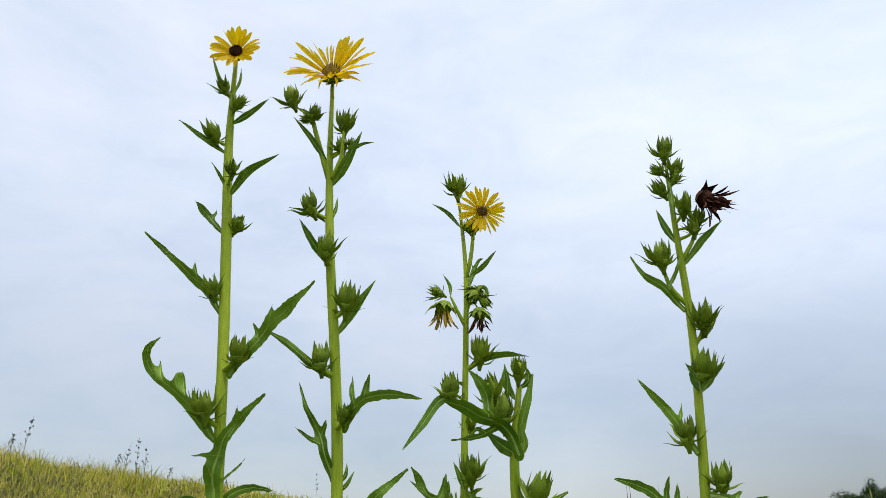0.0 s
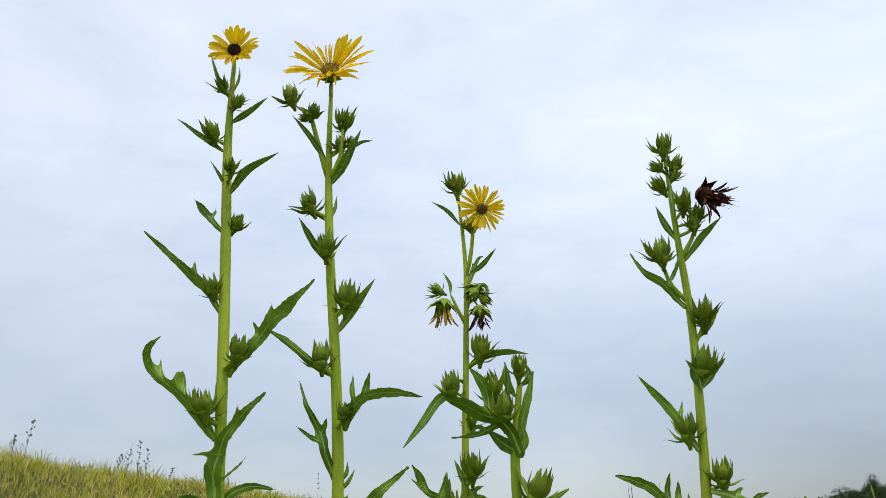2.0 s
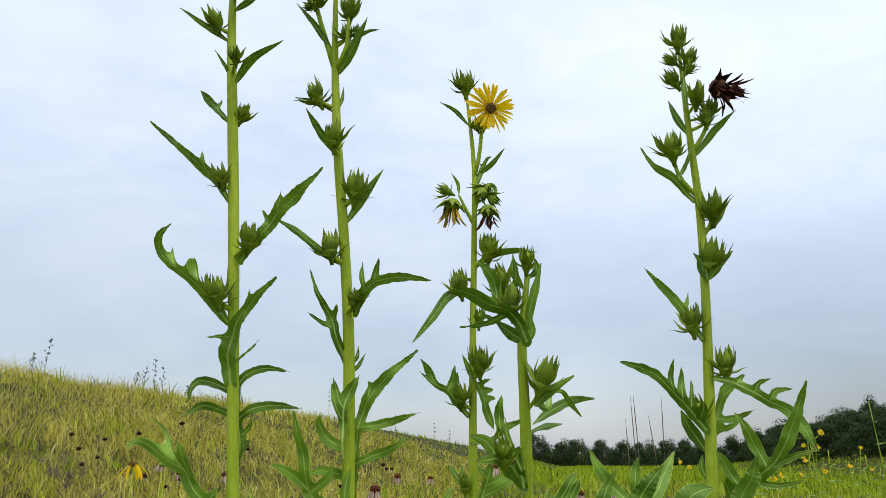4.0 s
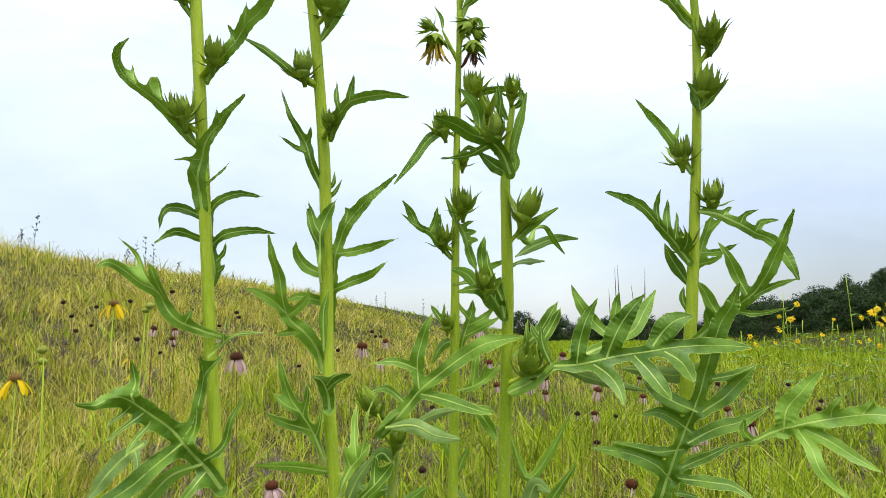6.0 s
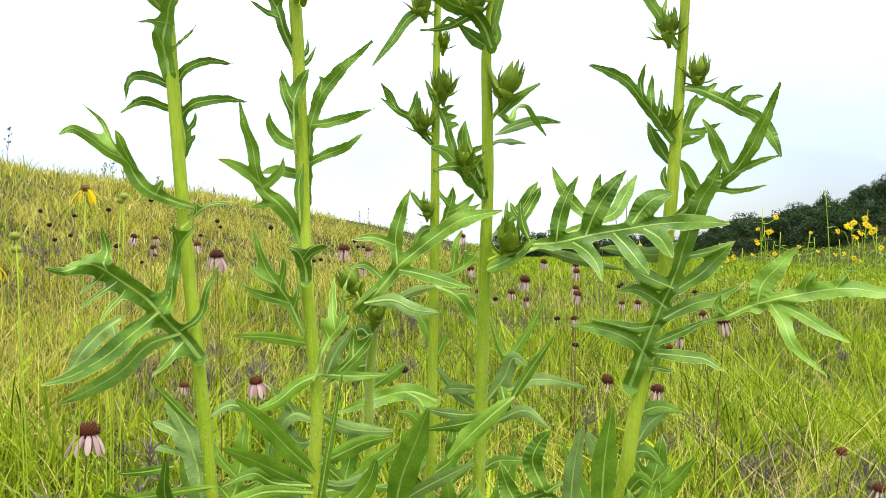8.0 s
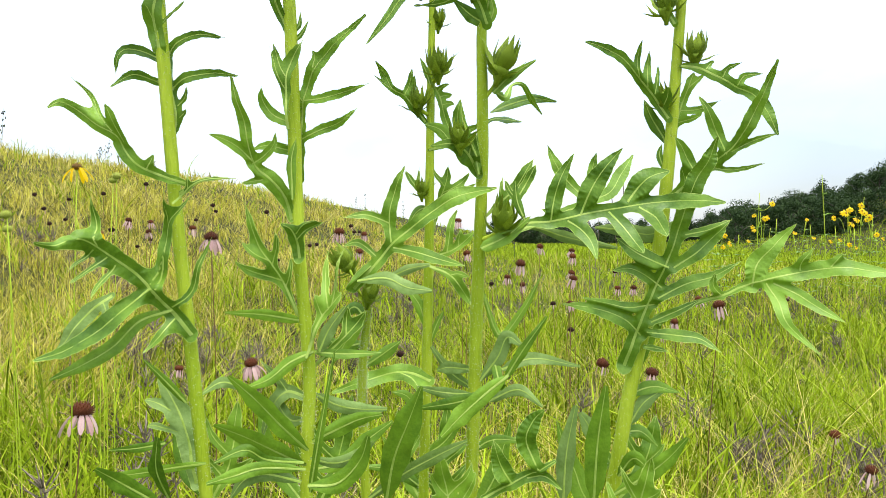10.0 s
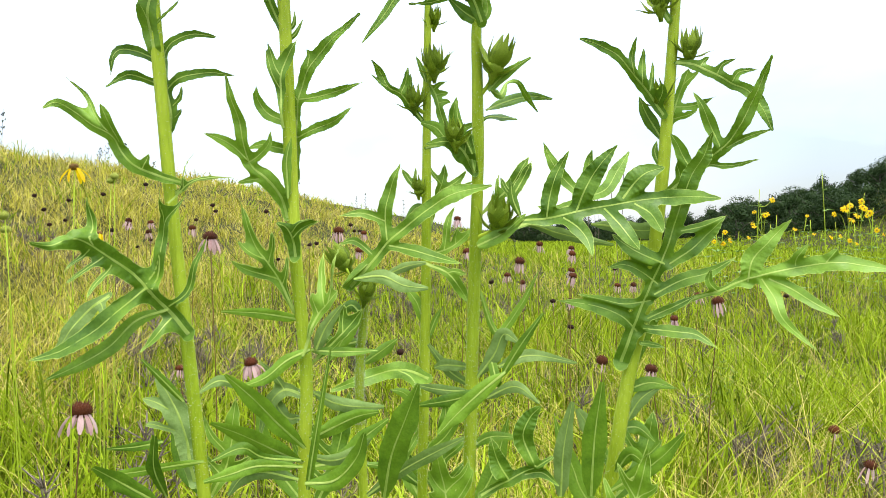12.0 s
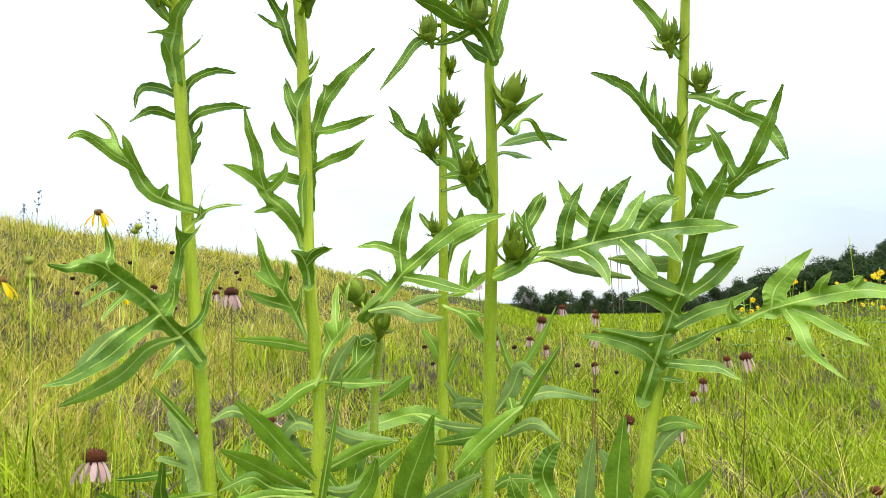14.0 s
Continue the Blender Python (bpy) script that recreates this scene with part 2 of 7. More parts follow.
def blades(name, tufts, per, r0, r1, height, width, mat, label, seed, power=1.0, keep=None, lean=0.5, floor=0.0, spread=0.05, heavy=0.0, arc=(-56, 44), clumped=0.6):
    """Tufts of curved grass blades over a sector of the meadow, one sheet of stuff; heavy: how far the tips nod over."""
    rng = np.random.default_rng(seed)
    r = r0 * (r1 / r0) ** (rng.random(tufts) ** power)
    az = np.radians(rng.uniform(*arc, tufts))
    tx, ty = 0.17 + r * np.sin(az), 0.5 + r * np.cos(az)
    clump = np.array([noise.noise((a * 0.9, b * 0.9, seed)) + 0.7 * noise.noise((a * 3.1, b * 3.1, seed + 4)) for a, b in zip(tx, ty)])
    full = rng.random(tufts) < 0.86 + clumped * clump
    tx, ty, r, clump = tx[full], ty[full], r[full], clump[full]
    if keep is not None:
        ok = np.array([keep(a, b) for a, b in zip(tx, ty)]) > rng.random(len(tx))
        tx, ty, r, clump = tx[ok], ty[ok], r[ok], clump[ok]
    size = rng.uniform(0.55, 1.15, len(tx)) * (1 + 0.4 * np.clip(clump, -0.8, 0.8)) * (0.8 + 0.3 * np.sin(tx * 1.7 + 1.3 * np.sin(ty * 1.1)))
    drift = rng.uniform(0, 2 * np.pi, len(tx))
    count = len(tx) * per
    x, y, r, size, drift = (np.repeat(a, per) for a in (tx, ty, r, size, drift))
    grow = np.maximum(1.0, r / 6.0)
    x = x + rng.normal(0, spread, count) * grow
    y = y + rng.normal(0, spread, count) * grow
    z = np.array([ground_z(a, b) for a, b in zip(x, y)]) - 0.01
    tall = (floor + (height - floor) * rng.random(count)) * size
    way = drift + rng.normal(0, 1.1, count)
    bend = tall * rng.uniform(0.05, lean, count)
    face = rng.uniform(0, np.pi, count)
    w = width * rng.uniform(0.5, 1.4, count) * np.maximum(1.0, r / 5.5)
    V = np.zeros((count, 9, 3))
    steps = (0.0, 0.35, 0.65, 0.85)
    for i, f in enumerate(steps):
        cx, cy = x + bend * np.cos(way) * f ** 1.7, y + bend * np.sin(way) * f ** 1.7
        h = z + tall * (f - (0.12 + heavy) * f ** 3)
        hw = w * (0.8, 1.0, 0.8, 0.45)[i] / 2
        for s, k in ((-1, 2 * i), (1, 2 * i + 1)):
            V[:, k, 0], V[:, k, 1], V[:, k, 2] = cx + s * hw * np.cos(face), cy + s * hw * np.sin(face), h
    V[:, 8, 0], V[:, 8, 1], V[:, 8, 2] = x + bend * np.cos(way), y + bend * np.sin(way), z + tall * (0.88 - heavy)
    base = np.arange(count)[:, None] * 9
    loops = (base + np.array([[0, 1, 3, 2, 2, 3, 5, 4, 4, 5, 7, 6, 6, 7, 8]])).ravel()
    starts = (np.arange(count)[:, None] * 15 + np.array([[0, 4, 8, 12]])).ravel()
    me = bpy.data.meshes.new(name)
    me.vertices.add(count * 9)
    me.vertices.foreach_set("co", V.ravel())
    me.loops.add(count * 15)
    me.loops.foreach_set("vertex_index", loops.astype(np.int32))
    me.polygons.add(count * 4)
    me.polygons.foreach_set("loop_start", starts.astype(np.int32))
    me.polygons.foreach_set("use_smooth", np.ones(count * 4, dtype=bool))
    me.update(calc_edges=True)
    me.materials.append(mat)
    return tagged(new(name, me), label, "grass", kind="stuff")


def on_bank(x, y):
    return smooth(-1.1, -3.8, x)


PATCHES = [(-4.3, 6.79, 0.25), (-3.98, 6.02, 0.12), (-2.21, 4.74, 0.3), (-1.27, 3.05, 0.14), (-1.68, 4.05, 0.16), (-1.67, 9.26, 0.5), (-0.04, 8.84, 0.4), (1.04, 4.53, 0.1), (1.12, 3.66, 0.15), (1.45, 3.96, 0.14), (1.43, 3.45, 0.14), (1.75, 3.7, 0.16), (1.38, 5.64, 0.1), (3.08, 7.38, 0.15), (-3.8, 13.65, 0.5), (-1.76, 4.93, 0.25), (-3.5, 6.44, 0.22), (-4.9, 7.25, 0.22)]


def grey_patch(x, y):
    """Where the low grey-flowered shrubs stand."""
    return max(1 - smooth(0.6 * r, 1.3 * r, math.hypot(x - a, y - b)) for a, b, r in PATCHES)


blades("meadow_grass", 3900, 9, 1.8, 10, 0.58, 0.0080, M_GRASS, "tall yellow-green meadow grass", 1, 0.75, floor=0.10, lean=0.8, spread=0.045,
       keep=lambda a, b: (1.0 - 0.75 * on_bank(a, b)) * (1 - 0.5 * grey_patch(a, b)), heavy=0.05)
blades("low_grass", 1900, 9, 1.8, 9, 0.30, 0.0085, M_GRASS, "low leafy meadow grass", 12, 0.75, floor=0.08, lean=1.3, spread=0.07, heavy=0.15, keep=lambda a, b: (1 - 0.6 * on_bank(a, b)) * (1 - 0.5 * grey_patch(a, b)))
blades("broad_grass", 760, 5, 1.8, 7, 0.55, 0.015, M_GRASS, "broad lime-green grass blades arching over", 14, 0.8, floor=0.2, lean=1.2, spread=0.05, heavy=0.25, keep=lambda a, b: (1 - 0.8 * on_bank(a, b)) * (1 - 0.5 * grey_patch(a, b)))
blades("meadow_grass", 8000, 9, 7, 120, 0.55, 0.0060, M_GRASS, "tall yellow-green meadow grass", 2, 0.8, floor=0.2, lean=0.9, spread=0.12,
       keep=lambda a, b: 1.0 - 0.8 * on_bank(a, b))
blades("far_grass", 12000, 6, 30, 178, 0.6, 0.0050, M_GRASS, "far green grass below the wood", 6, 1.0, floor=0.3, lean=0.8, spread=0.12, arc=(-4, 40))
blades("bank_grass", 10500, 12, 2.2, 40, 0.58, 0.0036, M_BANK, "straw-tinged grass on the bank", 21, 0.8, floor=0.10, lean=1.3, spread=0.07,
       keep=lambda a, b: 0.16 + 0.84 * on_bank(a, b), heavy=0.15)
blades("dry_grass", 7500, 3, 1.9, 40, 0.80, 0.0022, M_STRAW, "dry straw-coloured grass stalks", 3, 0.8, floor=0.35,
       keep=lambda a, b: 0.50 + 0.50 * on_bank(a, b), lean=1.0, heavy=0.15, clumped=0.9)
blades("dry_stalks", 150, 2, 1.9, 9, 0.95, 0.0030, M_STRAW, "long pale dry stalks leaning through the grass", 37, 0.8, floor=0.7, lean=1.5, heavy=0.2)
blades("meadow_grass", 6500, 9, 0.9, 16, 0.50, 0.0085, M_GRASS, "tall yellow-green meadow grass", 41, 0.8, floor=0.12, lean=0.5, spread=0.06, arc=(44, 304))
blades("low_grass", 1500, 8, 0.35, 1.8, 0.16, 0.0070, M_GRASS, "low leafy meadow grass", 42, 0.7, floor=0.05, lean=1.0, spread=0.05, arc=(-56, 304))
blades("lodged_grass", 6500, 4, 2.4, 30, 0.55, 0.0030, M_STRAW, "lodged straw-coloured grass on the bank", 33, 0.85, floor=0.25,
       keep=lambda a, b: on_bank(a, b), lean=1.9, heavy=0.3, clumped=1.1)
blades("lodged_grass", 1500, 4, 1.9, 9, 0.50, 0.0026, M_STRAW, "lodged straw-coloured stalks between the green grass", 34, 0.8, floor=0.25, lean=2.2, heavy=0.35,
       keep=lambda a, b: 1 - 0.5 * on_bank(a, b))
blades("dead_litter", 3200, 7, 1.9, 12, 0.20, 0.0042, M_LITTER, "grey and straw-coloured dead stems lying low in the grass", 35, 0.8, floor=0.05, lean=3.2, heavy=0.45, spread=0.09, clumped=1.1)


def on_crest(x, y):
    return (smooth(-14.5, -13.0, x) - smooth(-11.8, -10.5, x)) * (0.25 + 0.75 * (noise.noise((x * 0.5, y * 0.5, 9)) > 0.05))


blades("weedy_growth", 1500, 9, 14, 40, 0.48, 0.0050, M_CREST, "dark green weedy growth along the top of the bank", 51, 1.0, floor=0.25, lean=0.9, spread=0.10, keep=on_crest)


def seed_shrubs(count, seed):
    """Low grey shrubs: bunches of thick fuzzy seed spikes fanning out over thin twigs, one sheet of stuff."""
    rng = np.random.default_rng(seed)
    verts, faces = [], []
    made = 0
    while made < count:
        r, az = 1.9 * (14 / 1.9) ** (rng.random() ** 0.85), math.radians(rng.uniform(-54, 42))
        x, y = 0.17 + r * math.sin(az), 0.5 + r * math.cos(az)
        if rng.random() > 0.006 + grey_patch(x, y):
            continue
        made += 1
        g = ground_z(x, y)
        top = np.array((x, y, g + rng.uniform(0.12, 0.34)))
        foot = np.array((x + rng.uniform(-0.03, 0.03), y + rng.uniform(-0.03, 0.03), g - 0.02))
        lines = [(foot, top, 0.0035, 0.003)]
        for k in range(rng.integers(13, 22)):
            d = np.array((rng.normal(0, 0.55), rng.normal(0, 0.55), rng.uniform(0.35, 1.0)))
            d /= np.linalg.norm(d)
            a = top - np.array((0, 0, rng.uniform(0, 0.08))) + d * rng.uniform(0.0, 0.03)
            lines.append((a, a + d * rng.uniform(0.04, 0.09), rng.uniform(0.0022, 0.0042), 0.0015))
        for a, b, r0, r1 in lines:
            d = (b - a) / np.linalg.norm(b - a)
            e = np.cross(d, (0.3, 0.9, 0.2))
            e /= np.linalg.norm(e)
            f = np.cross(d, e)
            k = len(verts)
            for i in range(4):
                q = i / 3
                rad = (r0 * (1 - q) + r1 * q) * rng.uniform(0.75, 1.35)
                for j in range(4):
                    w = j * math.pi / 2 + i * 0.6
                    verts.append(tuple(a + (b - a) * q + rad * (math.cos(w) * e + math.sin(w) * f)))
            for i in range(3):
                for j in range(4):
                    j2 = (j + 1) % 4
                    faces.append((k + 4 * i + j, k + 4 * i + j2, k + 4 * i + 4 + j2, k + 4 * i + 4 + j))
            faces.append((k + 12, k + 13, k + 14, k + 15))
    return tagged(new("grey_shrubs", mesh_of("grey_shrubs", verts, faces, M_GREY, False)), "low shrubs with dried grey seed spikes in the grass", "shrub", kind="stuff")


seed_shrubs(250, 8)


# ---- parts of the compass plants ----
def strip(spine, side, up, halves, verts, faces, cup=0.0):
    """A leaf-like sheet along a spine, three vertices across, folded along its middle."""
    k0 = len(verts)
    for p, s, u, h in zip(spine, side, up, halves):
        wave = noise.noise(p * 60) * 0.35
        verts += [p - h * s + (cup + wave) * h * u, p.copy(), p + h * s + (cup - wave) * h * u]
    for i in range(len(spine) - 1):
        a = k0 + 3 * i
        faces += [(a, a + 1, a + 4, a + 3), (a + 1, a + 2, a + 5, a + 4)]


def blade_tilt(z):
    """How far blades at a height look up: low leaves lie flatter and show their tops, high ones show their undersides."""
    return 0.42 - 1.55 * smooth(1.15, 1.75, z)


def frames_along(spine, face, tilt=0.12):
    """Side and up vectors along a spine whose blade faces the south, turned by face degrees about it."""
    sides, ups = [], []
    for i, p in enumerate(spine):
        d = (spine[min(i + 1, len(spine) - 1)] - spine[max(i - 1, 0)]).normalized()
        n = Vector((0.0, -1.0, tilt))
        n = (n - d * n.dot(d)).normalized()
        n = Matrix.Rotation(radians(face), 3, d) @ n
        sides.append(d.cross(n).normalized())
        ups.append(n)
    return sides, ups


def lance(f, root, belly):
    """Half-width of a lance-shaped blade, from its root to its drawn-out tip."""
    rise = root + (1 - root) * math.sin(min(f / belly, 1.0) * math.pi / 2) ** 1.2
    if f < belly:
        return rise
    k = (f - belly) / (1 - belly)
    return max(1 - 0.35 * k - 0.65 * k ** 2.2, 0.0)


def blunt(f):
    """Half-width of a lobe: nearly parallel edges and a short pointed end."""
    return (0.78 + 0.22 * smooth(0.0, 0.5, f)) * max(1 - max(f - 0.45, 0) / 0.55 * 0.22 - 0.78 * (max(f - 0.45, 0) / 0.55) ** 2.4, 0.0)


def lamina(curves, tilt, cup, cell, seed, grow=0.0038):
    """One continuous lobed blade grown round its veins: the sheet where the distance to the veins, each with its own half-width, falls below zero.
    Gives vertices, faces and the rim as pairs of points with the way inward."""
    X0 = np.concatenate([c[0] for c in curves])
    wide = max(max(c[1]) for c in curves) + 2 * cell + grow
    xs = np.arange(X0[:, 0].min() - wide, X0[:, 0].max() + wide, cell)
    zs = np.arange(X0[:, 2].min() - wide, X0[:, 2].max() + wide, cell)
    gx, gz = np.meshgrid(xs, zs, indexing="ij")
    total = np.zeros_like(gx)
    depth = np.zeros_like(gx)
    for pts, radii in curves:
        best = np.full_like(gx, 1e3)
        by = np.zeros_like(gx)
        for (ax, ay, az), (bx, byy, bz), ra, rb in zip(pts[:-1], pts[1:], radii[:-1], radii[1:]):
            dx, dz = bx - ax, bz - az
            t = np.clip(((gx - ax) * dx + (gz - az) * dz) / (dx * dx + dz * dz + 1e-9), 0, 1)
            cz = az + dz * t
            dist = np.hypot(gx - ax - dx * t, gz - cz)
            f = dist - (ra + (rb - ra) * t)
            near = f < best
            best = np.where(near, f, best)
            by = np.where(near, ay + (byy - ay) * t + tilt * (gz - cz) - cup * dist * (0.6 + 0.4 * np.sin(gx * 130 + seed) * np.cos(gz * 90 + seed)), by)
        w = np.exp(np.clip(-best / grow, -60, 20))
        total += w
        depth += w * by
    field = -grow * np.log(total + 1e-30) + 0.35 * grow
    field += 0.0005 * np.sin(gx * 210 + seed) * np.sin(gz * 190 + 2 * seed) + 0.0003 * np.sin(gx * 430 + gz * 350)
    depth = depth / (total + 1e-30) + 0.0035 * np.sin(gx * 75 + gz * 40 + seed) * np.sin(gz * 85 - gx * 30)
    inside = field < 0
    some = inside[:-1, :-1] | inside[1:, :-1] | inside[1:, 1:] | inside[:-1, 1:]
    verts, faces, rim, known = [], [], [], {}

    def corner(i, j):
        if (i, j) not in known:
            known[i, j] = len(verts)
            verts.append(Vector((xs[i], depth[i, j], zs[j])))
        return known[i, j]

    def crossing(i, j, k, l):
        key = (i, j, k, l) if (i, j) < (k, l) else (k, l, i, j)
        if key not in known:
            i, j, k, l = key
            t = field[i, j] / (field[i, j] - field[k, l])
            known[key] = len(verts)
            verts.append(Vector((xs[i] + (xs[k] - xs[i]) * t, depth[i, j] + (depth[k, l] - depth[i, j]) * t, zs[j] + (zs[l] - zs[j]) * t)))
        return known[key]

    for i, j in zip(*np.nonzero(some)):
        ring = ((i, j), (i + 1, j), (i + 1, j + 1), (i, j + 1))
        face, cut = [], []
        for q in range(4):
            a, b = ring[q], ring[(q + 1) % 4]
            if inside[a]:
                face.append(corner(*a))
            if inside[a] != inside[b]:
                cut.append(crossing(*a, *b))
                face.append(cut[-1])
        if len(face) > 2:
            faces.append(tuple(face))
        if len(cut) == 2:
            way = Vector((-(field[i + 1, j] - field[i, j] + field[i + 1, j + 1] - field[i, j + 1]), 0, -(field[i, j + 1] - field[i, j] + field[i + 1, j + 1] - field[i + 1, j])))
            rim.append((verts[cut[0]], verts[cut[1]], way.normalized() if way.length > 1e-9 else Vector((0, 0, 1))))

    def depth_at(x, z):
        """The sheet's depth at a place across it."""
        u, v = min(max((x - xs[0]) / cell, 0), len(xs) - 1.01), min(max((z - zs[0]) / cell, 0), len(zs) - 1.01)
        i, j = int(u), int(v)
        u, v = u - i, v - j
        return float((depth[i, j] * (1 - u) + depth[i + 1, j] * u) * (1 - v) + (depth[i, j + 1] * (1 - u) + depth[i + 1, j + 1] * u) * v)

    return verts, faces, rim, depth_at


def ridge(rows, verts, faces):
    """A low ridge along a vein, three vertices across."""
    k = len(verts)
    for row in rows:
        verts.extend(row)
    for i in range(len(rows) - 1):
        a = k + 3 * i
        faces.extend(((a, a + 1, a + 4, a + 3), (a + 1, a + 2, a + 5, a + 4)))


def simple_blade(line, sides, ups, halves, seed):
    """An unlobed blade, softly folded and rippled, with the rows of its midrib."""
    n = len(line)
    verts, faces, rows = [], [], []
    fold = 0.16 + 0.14 * math.sin(seed * 5)
    top = max(halves)
    for i, (p, s, u, h) in enumerate(zip(line, sides, ups, halves)):
        f = i / (n - 1)
        ripple = [noise.noise((f * 5, seed + 3 * k, 1)) for k in (0, 1)]
        for e in (-1, -0.7, -0.36, 0, 0.36, 0.7, 1):
            curl = fold * abs(e) ** 1.15 + 0.34 * e * e * ripple[e > 0] - 0.22 * abs(e) ** 3
            verts.append(p + e * h * s + curl * h * u)
        r = min(0.0004 + (0.0007 + top * 0.06) * (1 - f) ** 1.4, 0.8 * h + 0.0003)
        rows.append([p - r * s + 0.0008 * u, p + (0.0008 + 0.2 * r) * u, p + r * s + 0.0008 * u])
    for i in range(n - 1):
        for e in range(6):
            a = 7 * i + e
            faces.append((a, a + 1, a + 8, a + 7))
    return verts, faces, rows


def vein_on_sheet(path, r0, r1, depth_at):
    """The rows of a vein lying on a lobed sheet."""
    rows = []
    for i, p in enumerate(path):
        a, b = path[max(i - 1, 0)], path[min(i + 1, len(path) - 1)]
        d = Vector((a.z - b.z, 0, b.x - a.x)).normalized()
        r = r1 + (r0 - r1) * (1 - i / (len(path) - 1)) ** 1.4
        row = []
        for e in (-1, 0, 1):
            q = p + d * e * r
            row.append(Vector((q.x, depth_at(q.x, q.z) - 0.0003 - 0.25 * r * (e == 0), q.z)))
        rows.append(row)
    return rows


def leaf(plant, spine, half, lobes=(), face=0.0, root=0.3, belly=0.0, cup=0.28, label=""):
    """A leaf: spine points, half-width, and lobes as (place along the spine, run along it, reach across it, half-width, drift back)."""
    rng = random.Random(round(sum(c for q in spine for c in q) * 1000))
    n = 20 if lobes else 14
    belly = belly or (0.68 if lobes else 0.45)
    root = max(root, 0.4) if lobes else root
    line = catmull(spine, n)
    for i, p in enumerate(line):
        w = noise.noise(p * 22) * 0.16 * half
        line[i] = p + Vector((w, w * 0.8, noise.noise(p * 19 + Vector((5, 5, 5))) * 0.15 * half))
    sides, ups = frames_along(line, face)
    tilt = blade_tilt(line[n // 2].z)
    bsides, bups = frames_along(line, face, tilt)
    wider = 0.95 * math.sqrt(1 + 0.3 * tilt * tilt) * (1 - 0.25 * smooth(1.6, 1.9, line[n // 2].z))
    size = sum((line[i + 1] - line[i]).length for i in range(n - 1))
    last = max([l[0] for l in lobes], default=0.0)
    halves = []
    for i in range(n):
        f = i / (n - 1)
        h = half * wider * lance(f, root, belly)
        if lobes:
            h = half * (0.30 + 0.36 * smooth(0.05, 0.3, f))
            h += (half * 0.9 - h) * smooth(last, min(last + 0.2, 0.98), f)
            h *= max(1 - max(f - 0.75, 0) / 0.25 * 0.25 - 0.75 * (max(f - 0.75, 0) / 0.25) ** 2, 0.0)
        else:
            h *= min(1.0, 0.45 + f / 0.08)
        halves.append(max(h * (1 + 0.12 * noise.noise((f * 9, size * 50, half * 900))), 0.0004))
    rib_v, rib_f = [], []

    lift = Vector((0, -0.0012, 0))
    if not lobes:
        verts, faces, rows = simple_blade(line, bsides, bups, halves, size * 31)
        ridge(rows, rib_v, rib_f)
    else:
        curves = [(np.array([tuple(p) for p in line]), halves)]
        veins = [(line, 0.0010 + half * 0.12, 0.0004)]
        for j, (at, run, reach, wide, drift, *bulge) in enumerate(lobes):
            k = min(max(at, 0), 0.98) * (n - 1)
            i = int(k)
            q = line[i].lerp(line[i + 1], k - i)
            d = (line[i + 1] - line[i]).normalized()
            s, u = sides[i], ups[i]
            tip = q + run * d + reach * s + Vector((0, drift, 0))
            span = (tip - q).length
            across = (tip - q).normalized().cross(u).normalized() * (1 if reach < 0 else -1)
            bow = across * span * (bulge[0] if bulge else rng.uniform(-0.10, 0.0)) + u * span * rng.uniform(-0.04, 0.10)
            sway = across * span * rng.uniform(-0.03, 0.03)
            m = 10
            along = [q.lerp(tip, f / (m - 1)) + bow * math.sin(math.pi * f / (m - 1)) + sway * math.sin(2 * math.pi * f / (m - 1)) for f in range(m)]
            curves.append((np.array([tuple(p) for p in along]), [max(wide * 0.88 * blunt(f / (m - 1)), 0.0003) for f in range(m)]))
            veins.append((along, 0.0006 + wide * 0.07, 0.0002))
        verts, faces, rim, depth_at = lamina(curves, 0.55 * tilt, cup * 0.75, 0.0030, size * 40)
        for path, r0, r1 in veins:
            ridge(vein_on_sheet(path, r0, r1, depth_at), rib_v, rib_f)
        for a, b, way in rim if tilt > 0 else ():
            k = len(rib_v)
            rib_v.extend((a + lift * 0.4, b + lift * 0.4, b + way * 0.0010 + lift * 0.6, a + way * 0.0010 + lift * 0.6))
            rib_f.append((k, k + 1, k + 2, k + 3))
    here = Matrix.Translation(Vector(spine[0]))
    back = here.inverted()
    ob = part("leaf", mesh_of("leaf", [back @ v for v in verts], faces, M_LEAF), plant, here, label)
    part("midrib", mesh_of("midrib", [back @ v for v in rib_v], rib_f, M_RIB), ob, here.copy())
    return ob


